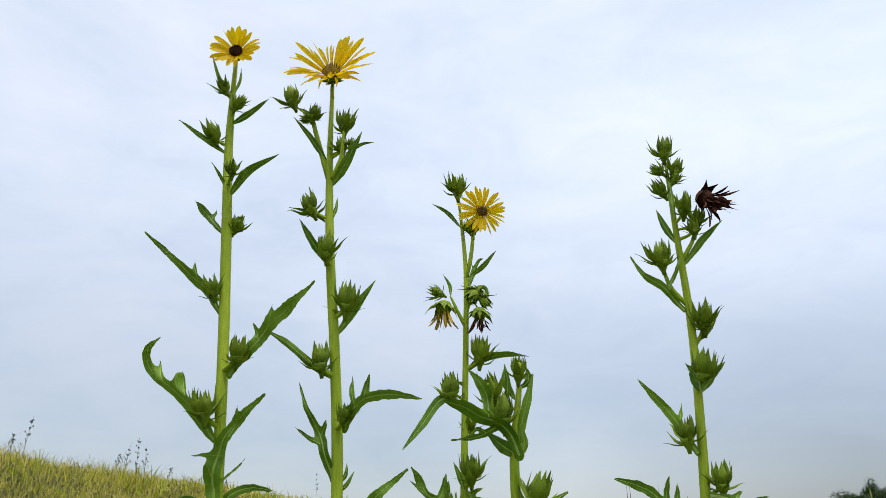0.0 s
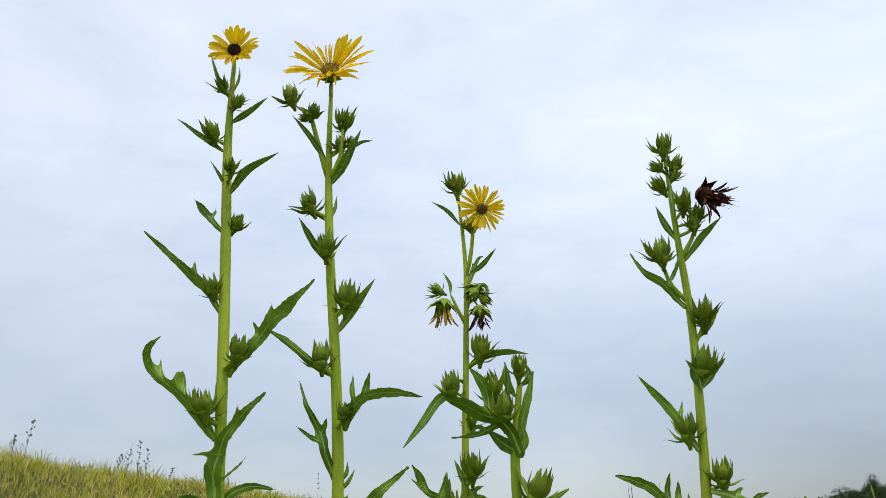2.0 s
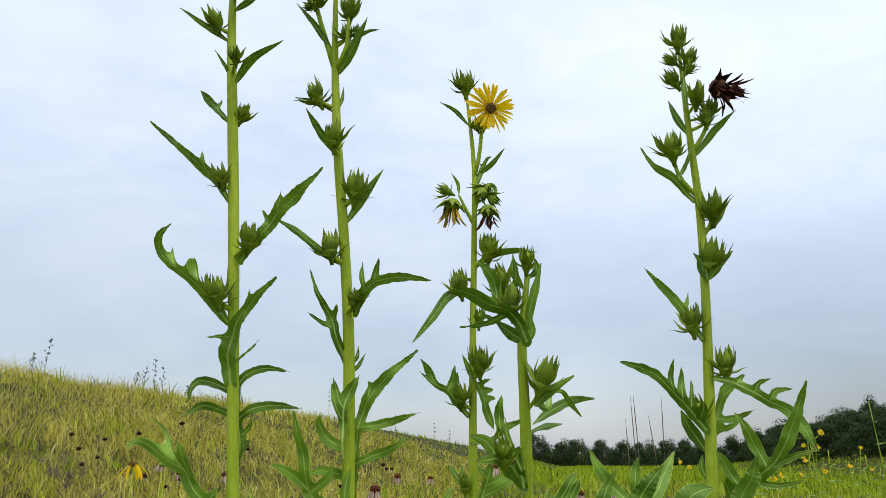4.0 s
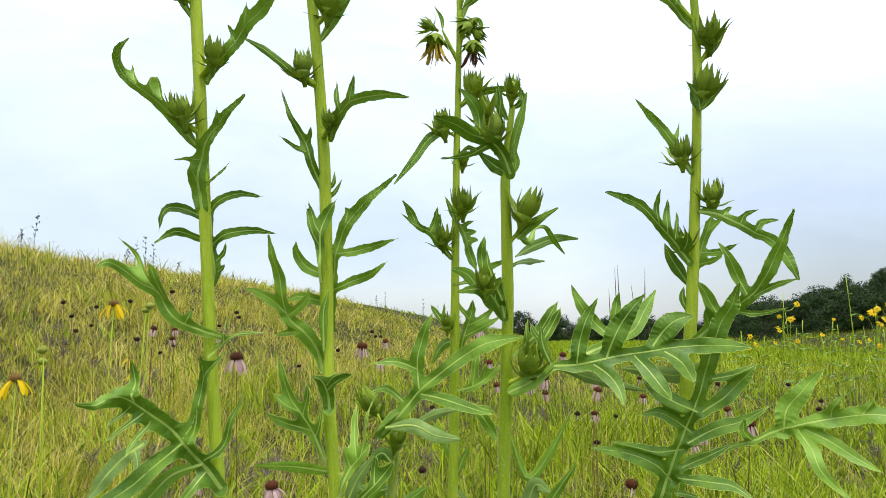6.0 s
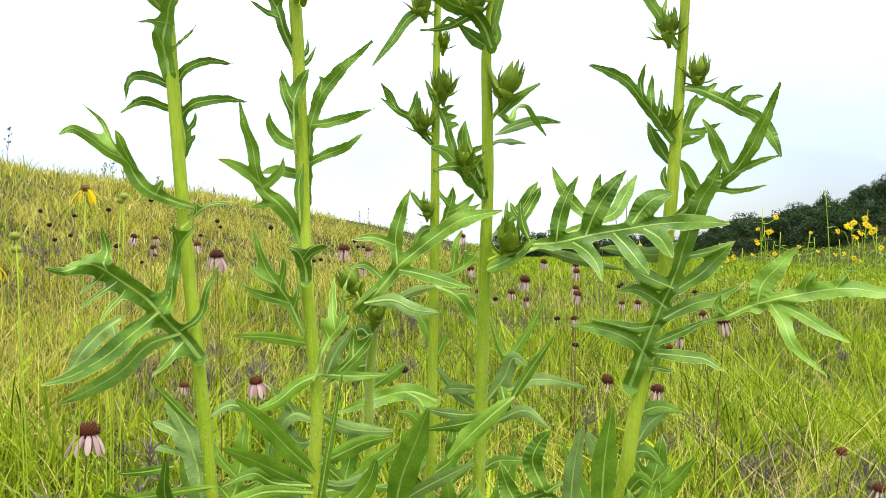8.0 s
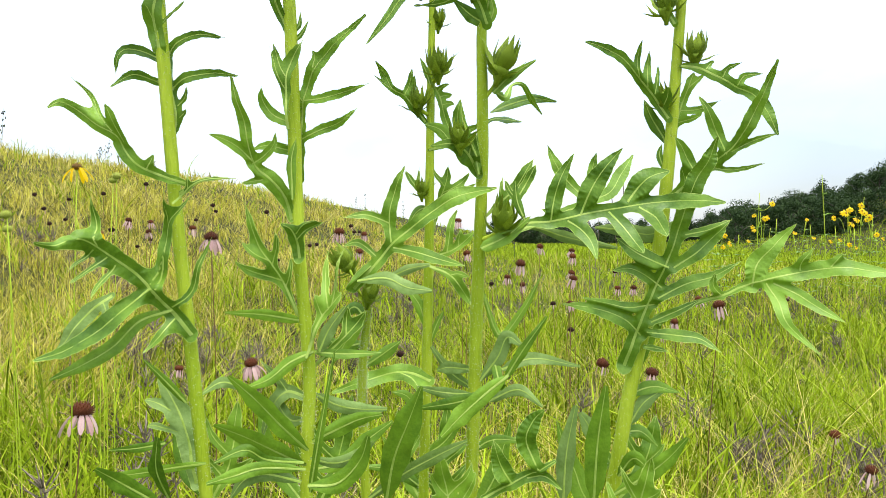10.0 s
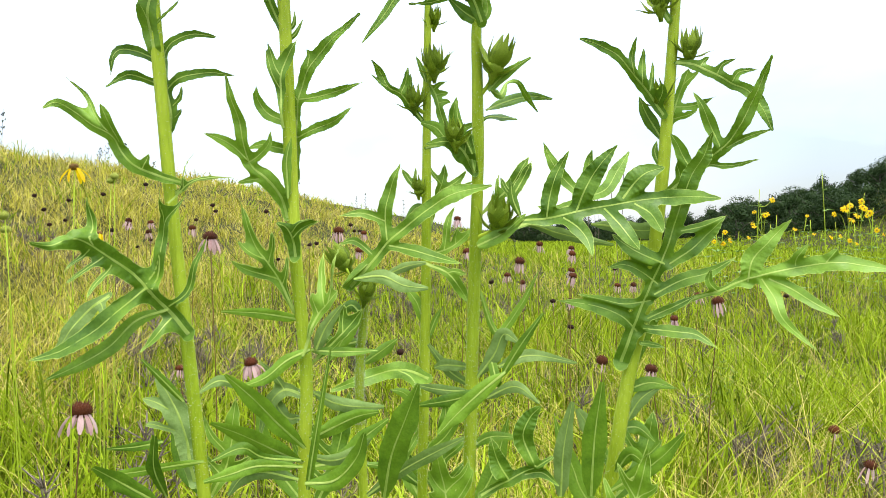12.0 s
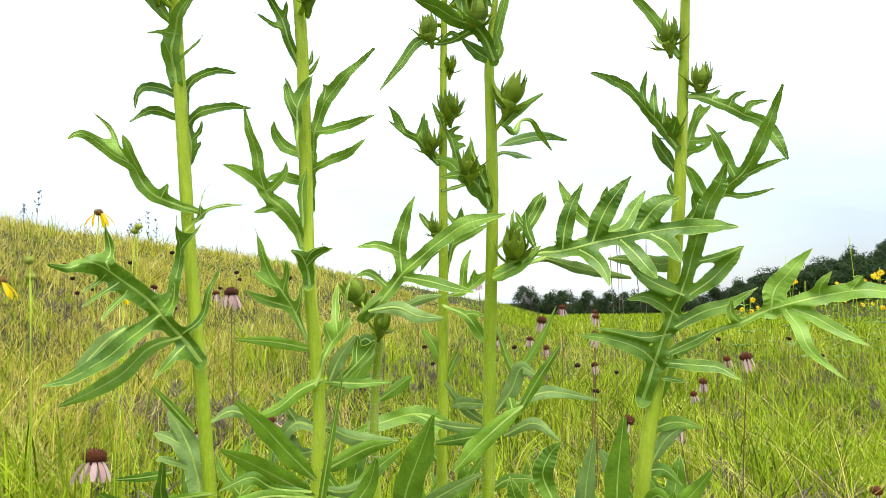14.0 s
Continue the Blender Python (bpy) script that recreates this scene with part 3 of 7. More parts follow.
def lobed(plant, spine, halves, lobes=(), more=(), mat=None):
    """A leaf from its rib line and half-widths along it; each lobe is its greatest half-width and the line of its own vein."""
    n = 6 * len(spine)
    line = catmull(spine, n)
    size = sum((line[i + 1] - line[i]).length for i in range(n - 1))
    seed = size * 40 + spine[0][0] * 17
    steps = np.linspace(0, len(halves) - 1, n)
    wide = np.interp(steps, range(len(halves)), halves)
    wide = [max(float(w) * (1 + 0.10 * noise.noise((i * 0.35, seed, 2))), 0.0004) for i, w in enumerate(wide)]
    tilt = blade_tilt(line[n // 2].z)
    rib_v, rib_f = [], []

    if lobes or more:
        veins = [(line, 0.0011 + max(halves) * 0.10, 0.0004)]
        curves = [(np.array([tuple(p) for p in line]), [w + 0.0009 for w in wide])]
        for half, *path in (*lobes, *more):
            m = 14
            along = catmull(path, m)
            shape = [0.0009 + half * (0.62 + 0.38 * smooth(0.0, 0.35, f / (m - 1))) * max(1 - max(f / (m - 1) - 0.4, 0) / 0.6 * 0.3 - 0.7 * (max(f / (m - 1) - 0.4, 0) / 0.6) ** 2.2, 0.02) for f in range(m)]
            curves.append((np.array([tuple(p) for p in along]), shape))
            veins.append((along, 0.0006 + half * 0.06, 0.0003))
        verts, faces, rim, depth_at = lamina(curves, (1.25 if tilt > 0 else 0.70) * tilt, 0.22, 0.0021, seed, 0.0026)
        for path, r0, r1 in veins:
            ridge(vein_on_sheet(path, r0, r1, depth_at), rib_v, rib_f)
        for a, b, way in rim if tilt > 0 else ():
            k = len(rib_v)
            rib_v.extend((a + Vector((0, -0.0006, 0)), b + Vector((0, -0.0006, 0))))
            for q in (b + way * 0.0006, a + way * 0.0005):
                rib_v.append(Vector((q.x, depth_at(q.x, q.z) - 0.0006, q.z)))
            rib_f.append((k, k + 1, k + 2, k + 3))
    else:
        sides, ups = frames_along(line, 14 * math.sin(seed * 3), 0.30 * tilt)
        wide = [h * (0.45 + 0.55 * smooth(0, 0.14, i / (n - 1))) for i, h in enumerate(wide)]
        verts, faces, rows = simple_blade(line, sides, ups, wide, seed)
        ridge(rows, rib_v, rib_f)
    here = Matrix.Translation(Vector(spine[0]))
    back = here.inverted()
    ob = part("leaf", mesh_of("leaf", [back @ v for v in verts], faces, mat or M_LEAF), plant, here, "grey-green leaf with its sheen put into the colour" if mat else "")
    part("midrib", mesh_of("midrib", [back @ v for v in rib_v], rib_f, M_RIB), ob, here.copy())
    return ob


def make_bract(long, wide, curl, mat):
    """A bract that starts at the origin, hugs the bud as it grows along z, and flares outward along x in a narrow point."""
    verts, faces, n = [], [], 8
    for i in range(n):
        f = i / (n - 1)
        h = wide * (0.9, 1.3, 1.45, 1.2, 0.82, 0.5, 0.27, 0.02)[i]
        x = 0.30 * long * math.sin(min(f / 0.5, 1.0) * math.pi / 2) - 0.14 * long * f + curl * long * f ** 2.6
        z = long * f * (1 - 0.22 * curl * f * f)
        for s in (-1, 0, 1):
            verts.append(Vector((x - 0.42 * h * abs(s), s * h, z)))
    for i in range(n - 1):
        a = 3 * i
        faces += [(a, a + 1, a + 4, a + 3), (a + 1, a + 2, a + 5, a + 4)]
    return mesh_of("bract", verts, faces, mat)


BRACTS = [make_bract(1.0, w, c, M_BUD) for w, c in ((0.165, -0.10), (0.155, 0.06), (0.115, 0.36))]
DRY_BRACTS = [make_bract(1.0, 0.22, c, M_DRY) for c in (0.05, 0.35)]


def turned(at, way):
    """A pose at a place with its z axis along way."""
    q = Vector(way).normalized().to_track_quat("Z", "Y")
    return Matrix.Translation(Vector(at)) @ q.to_matrix().to_4x4()


def ovoid(size, tall, mat, bumps=0.0, name="core", rings=7, sides=10):
    verts, faces = [Vector((0, 0, 0))], []
    for i in range(1, rings):
        w = math.pi * i / rings
        for k in range(sides):
            a = 2 * math.pi * (k + 0.5 * (i % 2)) / sides
            r = size * math.sin(w) * (1 + bumps * math.sin(k * 12.9 + i * 7.3))
            verts.append(Vector((r * math.cos(a), r * math.sin(a), tall * (1 - math.cos(w)) / 2)))
    verts.append(Vector((0, 0, tall)))
    for k in range(sides):
        faces.append((0, 1 + (k + 1) % sides, 1 + k))
        for i in range(rings - 2):
            a, b = 1 + i * sides + k, 1 + i * sides + (k + 1) % sides
            faces.append((a, b, b + sides, a + sides))
        e = 1 + (rings - 2) * sides
        faces.append((e + k, e + (k + 1) % sides, len(verts) - 1))
    return mesh_of(name, verts, faces, mat)


def make_neck():
    """The short tapered base that carries a bud."""
    v, f = tube([Vector((0, 0, z)) for z in (-0.62, -0.4, -0.15, 0.05, 0.2)], [0.09, 0.13, 0.26, 0.36, 0.34], 9)
    return mesh_of("receptacle", v, f, M_BUD)


BUD_NECK = make_neck()


def stalk(plant, points, r0, r1, mat=None, name="stalk"):
    line = catmull(points, 8)
    here = Matrix.Translation(Vector(points[0]))
    v, f = tube([p - Vector(points[0]) for p in line], [0.9 * r0 + (0.6 * r1 - 0.9 * r0) * i / 7 for i in range(8)], 8)
    return part(name, mesh_of(name, v, f, mat or M_STEM), plant, here)


BUD_CORES = [ovoid(0.47, 0.90, M_BUD, 0.03), ovoid(0.50, 0.84, M_BUD, 0.03), ovoid(0.46, 0.84, M_WILT, 0.10)]


DRY_CORE = ovoid(0.45, 0.8, M_DRY, 0.08)


def bud(plant, at, size, way=(0, -0.15, 1), opened=0, count=14, label=""):
    """A green flower bud of overlapping pointed bracts; opened 1 shows a yellowish middle."""
    rng = random.Random(round(sum(at) * 10000))
    size *= 0.82
    m = turned(at, way) @ Matrix.Rotation(rng.random() * 6, 4, "Z")
    m = m @ Matrix.Translation((0, 0, -0.45 * size))
    core = part("bud", BUD_CORES[rng.randrange(2)], plant, m @ Matrix.Diagonal((size * 0.82, size * 0.82, size * 0.92, 1)), label)
    if opened:
        part("florets", BUD_CORES[2], core, m @ Matrix.Translation((0, 0, 0.42 * size)) @ Matrix.Scale(size * 0.62, 4), "small tuft of yellow florets")
    part("receptacle", BUD_NECK, core, m @ Matrix.Scale(size, 4))
    for i in range(5):
        turn = 1.2566 * i + rng.uniform(-0.4, 0.4)
        long = size * rng.uniform(0.75, 1.25)
        b = Matrix.Rotation(turn, 4, "Z") @ Matrix.Translation((size * 0.22, 0, size * rng.uniform(-0.28, -0.05))) @ Matrix.Rotation(radians(rng.uniform(24, 52)), 4, "Y")
        part("bract", BRACTS[2 - i % 2], core, m @ b @ Matrix.Diagonal((long, long * 0.9, long, 1)))
    big = size > 0.034
    for i in range(count + 5 * big):
        ring = (0, 1, 0, 1, 2)[i % 5]
        turn = 2 * math.pi * (i * 0.381966)
        long = size * (1.10, 1.24, 1.36)[ring] * rng.uniform(0.8, 1.15)
        b = Matrix.Rotation(turn, 4, "Z") @ Matrix.Translation((size * (0.22, 0.25, 0.27)[ring], 0, size * (0.10, 0.04, 0.0)[ring]))
        b = b @ Matrix.Rotation(radians((-5, 1, 19)[ring] + rng.uniform(-7, 9)), 4, "Y") @ Matrix.Diagonal((long, long * rng.uniform(0.75, 1.0), long, 1))
        part("bract", BRACTS[(0, 1, 2)[ring] if rng.random() < 0.7 else 1], core, m @ b)
    return core


def make_petal(long, wide, droop, twist, mat, notch=True):
    verts, faces, n = [], [], 7
    for i in range(n):
        f = i / (n - 1)
        h = wide * (0.45 + 0.75 * math.sin(min(f * 1.25, 1) * math.pi / 2)) * (1 - 0.55 * max(f - 0.75, 0) / 0.25)
        c, s = math.cos(twist * f), math.sin(twist * f)
        for k in (-1, 0, 1):
            edge = 0.05 * long if (notch and i == n - 1 and k != 0) else 0
            y, up = k * h * c, k * h * s + 0.25 * h * abs(k)
            verts.append(Vector((long * f - edge, y, up - droop * long * f * f)))
    for i in range(n - 1):
        a = 3 * i
        faces += [(a, a + 1, a + 4, a + 3), (a + 1, a + 2, a + 5, a + 4)]
    return mesh_of("petal", verts, faces, mat)


PETALS = [make_petal(1.0, w, d, t, M_PETAL) for w, d, t in ((0.125, 0.02, 0.2), (0.11, 0.10, -0.3), (0.12, -0.08, 0.1), (0.055, 0.25, 1.2))]


def floret_disc(radius, mat, name="disc"):
    """A low dome set with small upright florets."""
    verts, faces = [], []
    base = ovoid(radius, radius * 0.7, mat)
    verts += [v.co.copy() for v in base.vertices]
    faces += [tuple(p.vertices) for p in base.polygons]
    bpy.data.meshes.remove(base)
    for i in range(70):
        r = radius * math.sqrt((i + 0.5) / 70)
        a = i * 2.39996
        z = radius * 0.7 * (0.5 + 0.5 * math.sqrt(max(1 - (r / radius) ** 2, 0)))
        c, h, k = Vector((r * math.cos(a), r * math.sin(a), z - 0.02 * radius)), radius * (0.12 + 0.28 * ((i * 0.618) % 1)), len(verts)
        d = radius * 0.06
        verts += [c + Vector((d, 0, 0)), c + Vector((-d / 2, d, 0)), c + Vector((-d / 2, -d, 0)), c * 1.05 + Vector((0, 0, h))]
        faces += [(k, k + 1, k + 3), (k + 1, k + 2, k + 3), (k + 2, k, k + 3)]
    return mesh_of(name, verts, faces, mat)


def flower(plant, at, radius, way, disc, count, mat, ragged=0.1, label="", lift=8):
    """A composite flower head: disc of florets, ring of ray petals, green bracts behind."""
    rng = random.Random(round(sum(at) * 7777))
    m = turned(at, way)
    head = part("flower_head", floret_disc(disc, mat), plant, m, label)
    for i in range(count):
        a = 2 * math.pi * (i + rng.uniform(-0.3, 0.3)) / count
        long = (radius - disc * 0.8) * rng.uniform(1 - ragged, 1.08)
        p = Matrix.Rotation(a, 4, "Z") @ Matrix.Translation((disc * 0.8, 0, disc * 0.15 * (i % 2)))
        p = p @ Matrix.Rotation(radians(rng.uniform(-12, 10) - lift), 4, "Y") @ Matrix.Rotation(radians(rng.uniform(-25, 25) * ragged * 4), 4, "X")
        p = p @ Matrix.Diagonal((long, long * rng.uniform(0.8, 1.1) * (0.52 if ragged > 0.3 else 0.72 if ragged > 0.12 else 1.0), long, 1))
        part("petal", PETALS[rng.randrange(3) if rng.random() > ragged else 3], head, m @ p)
    for i in range(10):
        a = 2 * math.pi * i / 10
        p = Matrix.Rotation(a, 4, "Z") @ Matrix.Translation((disc * 0.35, 0, -disc * 0.75)) @ Matrix.Rotation(radians(58), 4, "Y") @ Matrix.Scale(disc * 1.5, 4)
        part("bract", BRACTS[i % 2], head, m @ p)
    part("receptacle", BUD_CORES[1], head, m @ Matrix.Translation((0, 0, -disc * 1.2)) @ Matrix.Scale(disc * 1.7, 4))
    return head


WILTED = [make_petal(1.0, w, d, t, k, False) for w, d, t, k in ((0.07, 0.1, 1.2, M_WILT), (0.05, 0.3, 2.2, M_WILT))]
BROWNED = [make_petal(1.0, w, d, t, M_DRY, False) for w, d, t in ((0.08, 0.2, 1.6), (0.06, -0.2, 2.6), (0.05, 0.4, -1.8))]


def spent_head(plant, at, size, way, petals, bracts, count=16, label=""):
    """A nodding, faded flower head whose shrunken petals hang together."""
    rng = random.Random(round(sum(at) * 9999))
    m = turned(at, way)
    head = part("spent_flower_head", DRY_CORE if bracts is DRY_BRACTS else BUD_CORES[1], plant, m @ Matrix.Translation((0, 0, -0.35 * size)) @ Matrix.Scale(size * 0.78, 4), label)
    for i in range(count):
        a = 2.39996 * i
        r = size * 0.28 * math.sqrt((i + 1) / count)
        p = Matrix.Translation((r * math.cos(a), r * math.sin(a), size * 0.15)) @ Matrix.Rotation(a, 4, "Z")
        p = p @ Matrix.Rotation(radians(-84 + rng.uniform(-6, 16)), 4, "Y") @ Matrix.Scale(size * rng.uniform(0.6, 0.95), 4)
        part("petal", rng.choice(petals), head, m @ p)
    for i in range(9):
        a = 2 * math.pi * i / 9
        p = Matrix.Rotation(a, 4, "Z") @ Matrix.Translation((size * 0.2, 0, -0.15 * size)) @ Matrix.Rotation(radians(rng.uniform(8, 50)), 4, "Y") @ Matrix.Scale(size * rng.uniform(0.6, 0.95) * (0.6 if bracts is DRY_BRACTS else 1.0), 4)
        part("bract", bracts[i % len(bracts)], head, m @ p)
    return head


def stem(plant, points, radii, name="stem"):
    """The hairy round stalk of a plant through points, with a fuzz of fine hairs as a part."""
    n = 40
    line = catmull(points, n)
    rad = [p.x for p in catmull([(r, 0, 0) for r in radii], n)]
    here = Matrix.Translation(Vector(points[0]))
    o = Vector(points[0])
    v, f = tube([p - o for p in line], rad, 16)
    for i, p in enumerate(line):
        for k in range(16):
            c = p - o
            q = v[i * 16 + k]
            swell = 1 + (0.035 if k % 2 else -0.035) + 0.05 * noise.noise(p * 14)
            v[i * 16 + k] = c + (q - c) * swell
    ob = part(name, mesh_of(name, v, f, M_STEM), plant, here)
    rng = random.Random(len(points) + round(o.x * 1000))
    hv, hf = [], []
    for i in range(5200):
        u = rng.random() ** 0.8 * (n - 1.01)
        k = int(u)
        p = line[k].lerp(line[k + 1], u - k) - o
        d = (line[k + 1] - line[k]).normalized()
        side = Matrix.Rotation(rng.random() * 6.283, 3, d) @ d.orthogonal().normalized()
        r = rad[k] * 0.97
        a = p + side * r
        t = a + side * rng.uniform(0.002, 0.0062) * (1 - 0.65 * smooth(1.3, 1.9, (p + o).z)) + d * rng.uniform(-0.001, 0.001)
        w = d.cross(side) * 0.00036
        j = len(hv)
        hv += [a - w, a + w, t]
        hf.append((j, j + 1, j + 2))
    part("hairs", mesh_of("hairs", hv, hf, M_HAIR), ob, here.copy(), "fine pale stem hairs")
    return ob




# ---- the wood beyond the meadow ----
def make_tree(name, at, tall, wide, seed):
    rng = np.random.default_rng(seed)
    tree = thing(name, at, "dark green broadleaf tree at the meadow's far edge", "tree", "trees of the far wood")
    m = WORLD[tree]
    pts = [(0, 0, -0.6), (0.1, 0.05, tall * 0.25), (-0.08, 0.1, tall * 0.55), (0.05, 0, tall * 0.8)]
    v, f = tube(catmull(pts, 8), [0.22 - 0.022 * i for i in range(8)], 6)
    for k in range(5):
        a = k * 1.3
        limb = [(0, 0, tall * (0.2 + 0.1 * k)), (wide * 0.25 * math.cos(a), wide * 0.25 * math.sin(a), tall * (0.32 + 0.1 * k)),
                (wide * 0.42 * math.cos(a), wide * 0.42 * math.sin(a), tall * (0.42 + 0.1 * k))]
        lv, lf = tube(catmull(limb, 5), [0.09, 0.075, 0.06, 0.045, 0.02], 5)
        f += [tuple(len(v) + q for q in g) for g in lf]
        v += lv
    part("trunk", mesh_of("trunk", v, f, M_BARK), tree, m)
    verts, faces = [], []
    clumps = []
    for k in range(26):
        a, h = rng.uniform(0, 6.283), rng.uniform(0.05, 0.92)
        r = wide * 0.5 * math.sin(min(h + 0.25, 1.0) * math.pi) ** 0.6 * rng.uniform(0.5, 1.05)
        clumps.append((r * math.cos(a), r * math.sin(a), tall * h, wide * rng.uniform(0.13, 0.24)))
    for cx, cy, cz, cr in clumps:
        for j in range(120):
            d = rng.normal(size=3)
            d /= np.linalg.norm(d)
            p = np.array((cx, cy, cz)) + d * cr * rng.uniform(0.65, 1.1) * np.array((1, 1, 0.75))
            s = rng.uniform(0.09, 0.18)
            e1 = np.cross(d, rng.normal(size=3))
            e1 /= np.linalg.norm(e1)
            e2 = np.cross(d, e1) + d * rng.uniform(-0.6, 0.6)
            k = len(verts)
            verts += [Vector(p - e1 * s), Vector(p + e2 * s * 0.6), Vector(p + e1 * s), Vector(p - e2 * s * 0.6)]
            faces.append((k, k + 1, k + 2, k + 3))
    part("crown", mesh_of("crown", verts, faces, M_TREE, False), tree, m)
    return tree


def plant_wood():
    rng = random.Random(4)
    kinds = [make_tree("tree", (0, -300 - 20 * k, ground_z(0, -300 - 20 * k)), h, w, 40 + k) for k, (h, w) in enumerate(((6.5, 6.5), (7.5, 6.0), (5.5, 6.5)))]
    spots = []
    for i in range(34):
        az, d = radians(-2 + 17.5 * i / 34 + rng.uniform(-0.3, 0.3)), rng.uniform(163, 176)
        spots.append((d * math.sin(az), d * math.cos(az)))
    for i in range(90):
        az, d = radians(14 + 21 * ((i * 0.618) % 1)), rng.uniform(118, 176)
        spots.append((d * math.sin(az), d * math.cos(az)))
    for i, (x, y) in enumerate(spots):
        z = ground_z(x, y) - 0.7 - 0.8 * rng.random()
        m = pose(x, y, z, 0, 0, rng.uniform(0, 360))
        if i < 3:
            kinds[i].matrix_basis = m
        else:
            copy_thing(kinds[i % 3], m)


plant_wood()


# ---- meadow flowers ----
def make_cone(size, mat, name="cone"):
    """A domed flower cone set with rows of stiff points."""
    verts, faces = [], []
    base = ovoid(size, size * 1.6, mat)
    verts += [v.co.copy() for v in base.vertices]
    faces += [tuple(p.vertices) for p in base.polygons]
    bpy.data.meshes.remove(base)
    for i in range(110):
        w = math.acos(1 - 1.55 * (i + 0.5) / 110)
        a = i * 2.39996
        n = Vector((math.sin(w) * math.cos(a), math.sin(w) * math.sin(a), math.cos(w)))
        c = Vector((n.x * size, n.y * size, size * 0.8 * (1 + n.z)))
        e = n.orthogonal().normalized() * size * 0.07
        g = n.cross(e)
        k = len(verts)
        verts += [c + e, c - e * 0.5 + g, c - e * 0.5 - g, c + n * size * 0.28 + Vector((0, 0, size * 0.08))]
        faces += [(k, k + 1, k + 3), (k + 1, k + 2, k + 3), (k + 2, k, k + 3)]
    return mesh_of(name, verts, faces, mat)


CONE = make_cone(1.0, M_CONE)
CONE_BROWN = make_cone(1.0, M_TANCONE)
CONE_DARK = make_cone(1.0, M_DARKCONE)
CONE_GREEN = make_cone(1.0, M_YGREEN)


def hanging(mat, wide, out):
    verts, faces, n = [], [], 6
    for i in range(n):
        f = i / (n - 1)
        h = wide * (0.6 + 0.6 * math.sin(f * 2.4)) * (1 - 0.5 * max(f - 0.8, 0) / 0.2)
        for k in (-1, 0, 1):
            verts.append(Vector((out * math.sin(f * 1.5), k * h, 0.04 * abs(k) - f ** 1.2)))
    for i in range(n - 1):
        a = 3 * i
        faces += [(a, a + 1, a + 4, a + 3), (a + 1, a + 2, a + 5, a + 4)]
    return mesh_of("petal", verts, faces, mat)


PINKS = [hanging(M_PINK, w, o) for w, o in ((0.075, 0.25), (0.065, 0.42), (0.08, 0.15))]
WIDE_PINKS = [hanging(M_PINK, w, o) for w, o in ((0.12, 0.42), (0.105, 0.6), (0.12, 0.3))]
YELLOWS = [hanging(M_PETAL, w, o) for w, o in ((0.13, 0.35), (0.12, 0.6))]


def coneflower(at, size, petals, count, long, label, cone=None, name="coneflower", group="coneflowers in the meadow"):
    """A wild flower with a domed cone and hanging petals on a slim stalk; at: the foot of its cone."""
    rng = random.Random(round(at[0] * 3333 + at[1] * 777))
    x, y, z = at
    gx, gy = x + rng.uniform(-0.05, 0.05), y + rng.uniform(-0.03, 0.06)
    g = ground_z(gx, gy) - 0.02
    root = thing(name, (gx, gy, g), label, "flower", group)
    line = catmull([(gx, gy, g), (gx * 0.6 + x * 0.4 + rng.uniform(-0.02, 0.02), gy * 0.5 + y * 0.5, g * 0.5 + z * 0.5), (x, y, z + 0.3 * size)], 8)
    here = WORLD[root]
    v, f = tube([p - Vector((gx, gy, g)) for p in line], [(0.0021 if petals is not YELLOWS else 0.0015) * (1 - 0.03 * i) for i in range(8)], 6)
    part("stalk", mesh_of("stalk", v, f, M_CSTEM if petals is not YELLOWS else M_STEM), root, here)
    lean = Vector((rng.uniform(-0.25, 0.25), rng.uniform(-0.25, 0.15), 1))
    m = turned(at, lean) @ Matrix.Rotation(rng.random() * 6, 4, "Z")
    part("cone", cone or CONE, root, m @ Matrix.Diagonal((size, size, size * rng.uniform(0.85, 1.1), 1)))
    for i in range(count):
        a = 2 * math.pi * (i + rng.uniform(-0.3, 0.3)) / count
        k = long * rng.uniform(0.75, 1.1)
        p = Matrix.Rotation(a, 4, "Z") @ Matrix.Translation((size * 0.75, 0, size * 0.42)) @ Matrix.Rotation(radians(rng.uniform(-12, 8)), 4, "Y") @ Matrix.Scale(k, 4)
        part("petal", rng.choice(petals), root, m @ p)
    return root

# ---- the compass plants ----

# tall compass plant with a dark-centred yellow flower on top
plant_a = thing("compass_plant", (-0.202, 1.5, -0.04), "tall compass plant with a dark-centred yellow flower on top", "plant", "compass plants")
stem(plant_a, [(-0.202, 1.5, -0.04), (-0.233, 1.5, 0.404), (-0.272, 1.5, 0.847), (-0.289, 1.5, 1.023), (-0.307, 1.5, 1.2), (-0.321, 1.5, 1.376), (-0.334, 1.5, 1.552), (-0.348, 1.5, 1.728), (-0.364, 1.5, 1.905), (-0.38, 1.5, 2.081), (-0.387, 1.5, 2.257)],
     (0.0102, 0.0096, 0.0091, 0.0091, 0.0088, 0.0087, 0.0088, 0.009, 0.0088, 0.0073, 0.0035))
flower(plant_a, (-0.377, 1.478, 2.270), 0.0500, (0.16, -0.97, -0.02), 0.0128, 26, M_DISC, 0.10, "yellow ray flower with a dark brown disc", 26)
stalk(plant_a, [(-0.386, 1.5, 2.232), (-0.386, 1.5, 2.254), (-0.383, 1.494, 2.273)], 0.0047, 0.0037)
stalk(plant_a, [(-0.384, 1.5, 2.186), (-0.39, 1.495, 2.189), (-0.396, 1.49, 2.195)], 0.003, 0.0039)
bud(plant_a, (-0.399, 1.488, 2.203), 0.0260, (-0.37, -0.18, 0.91))
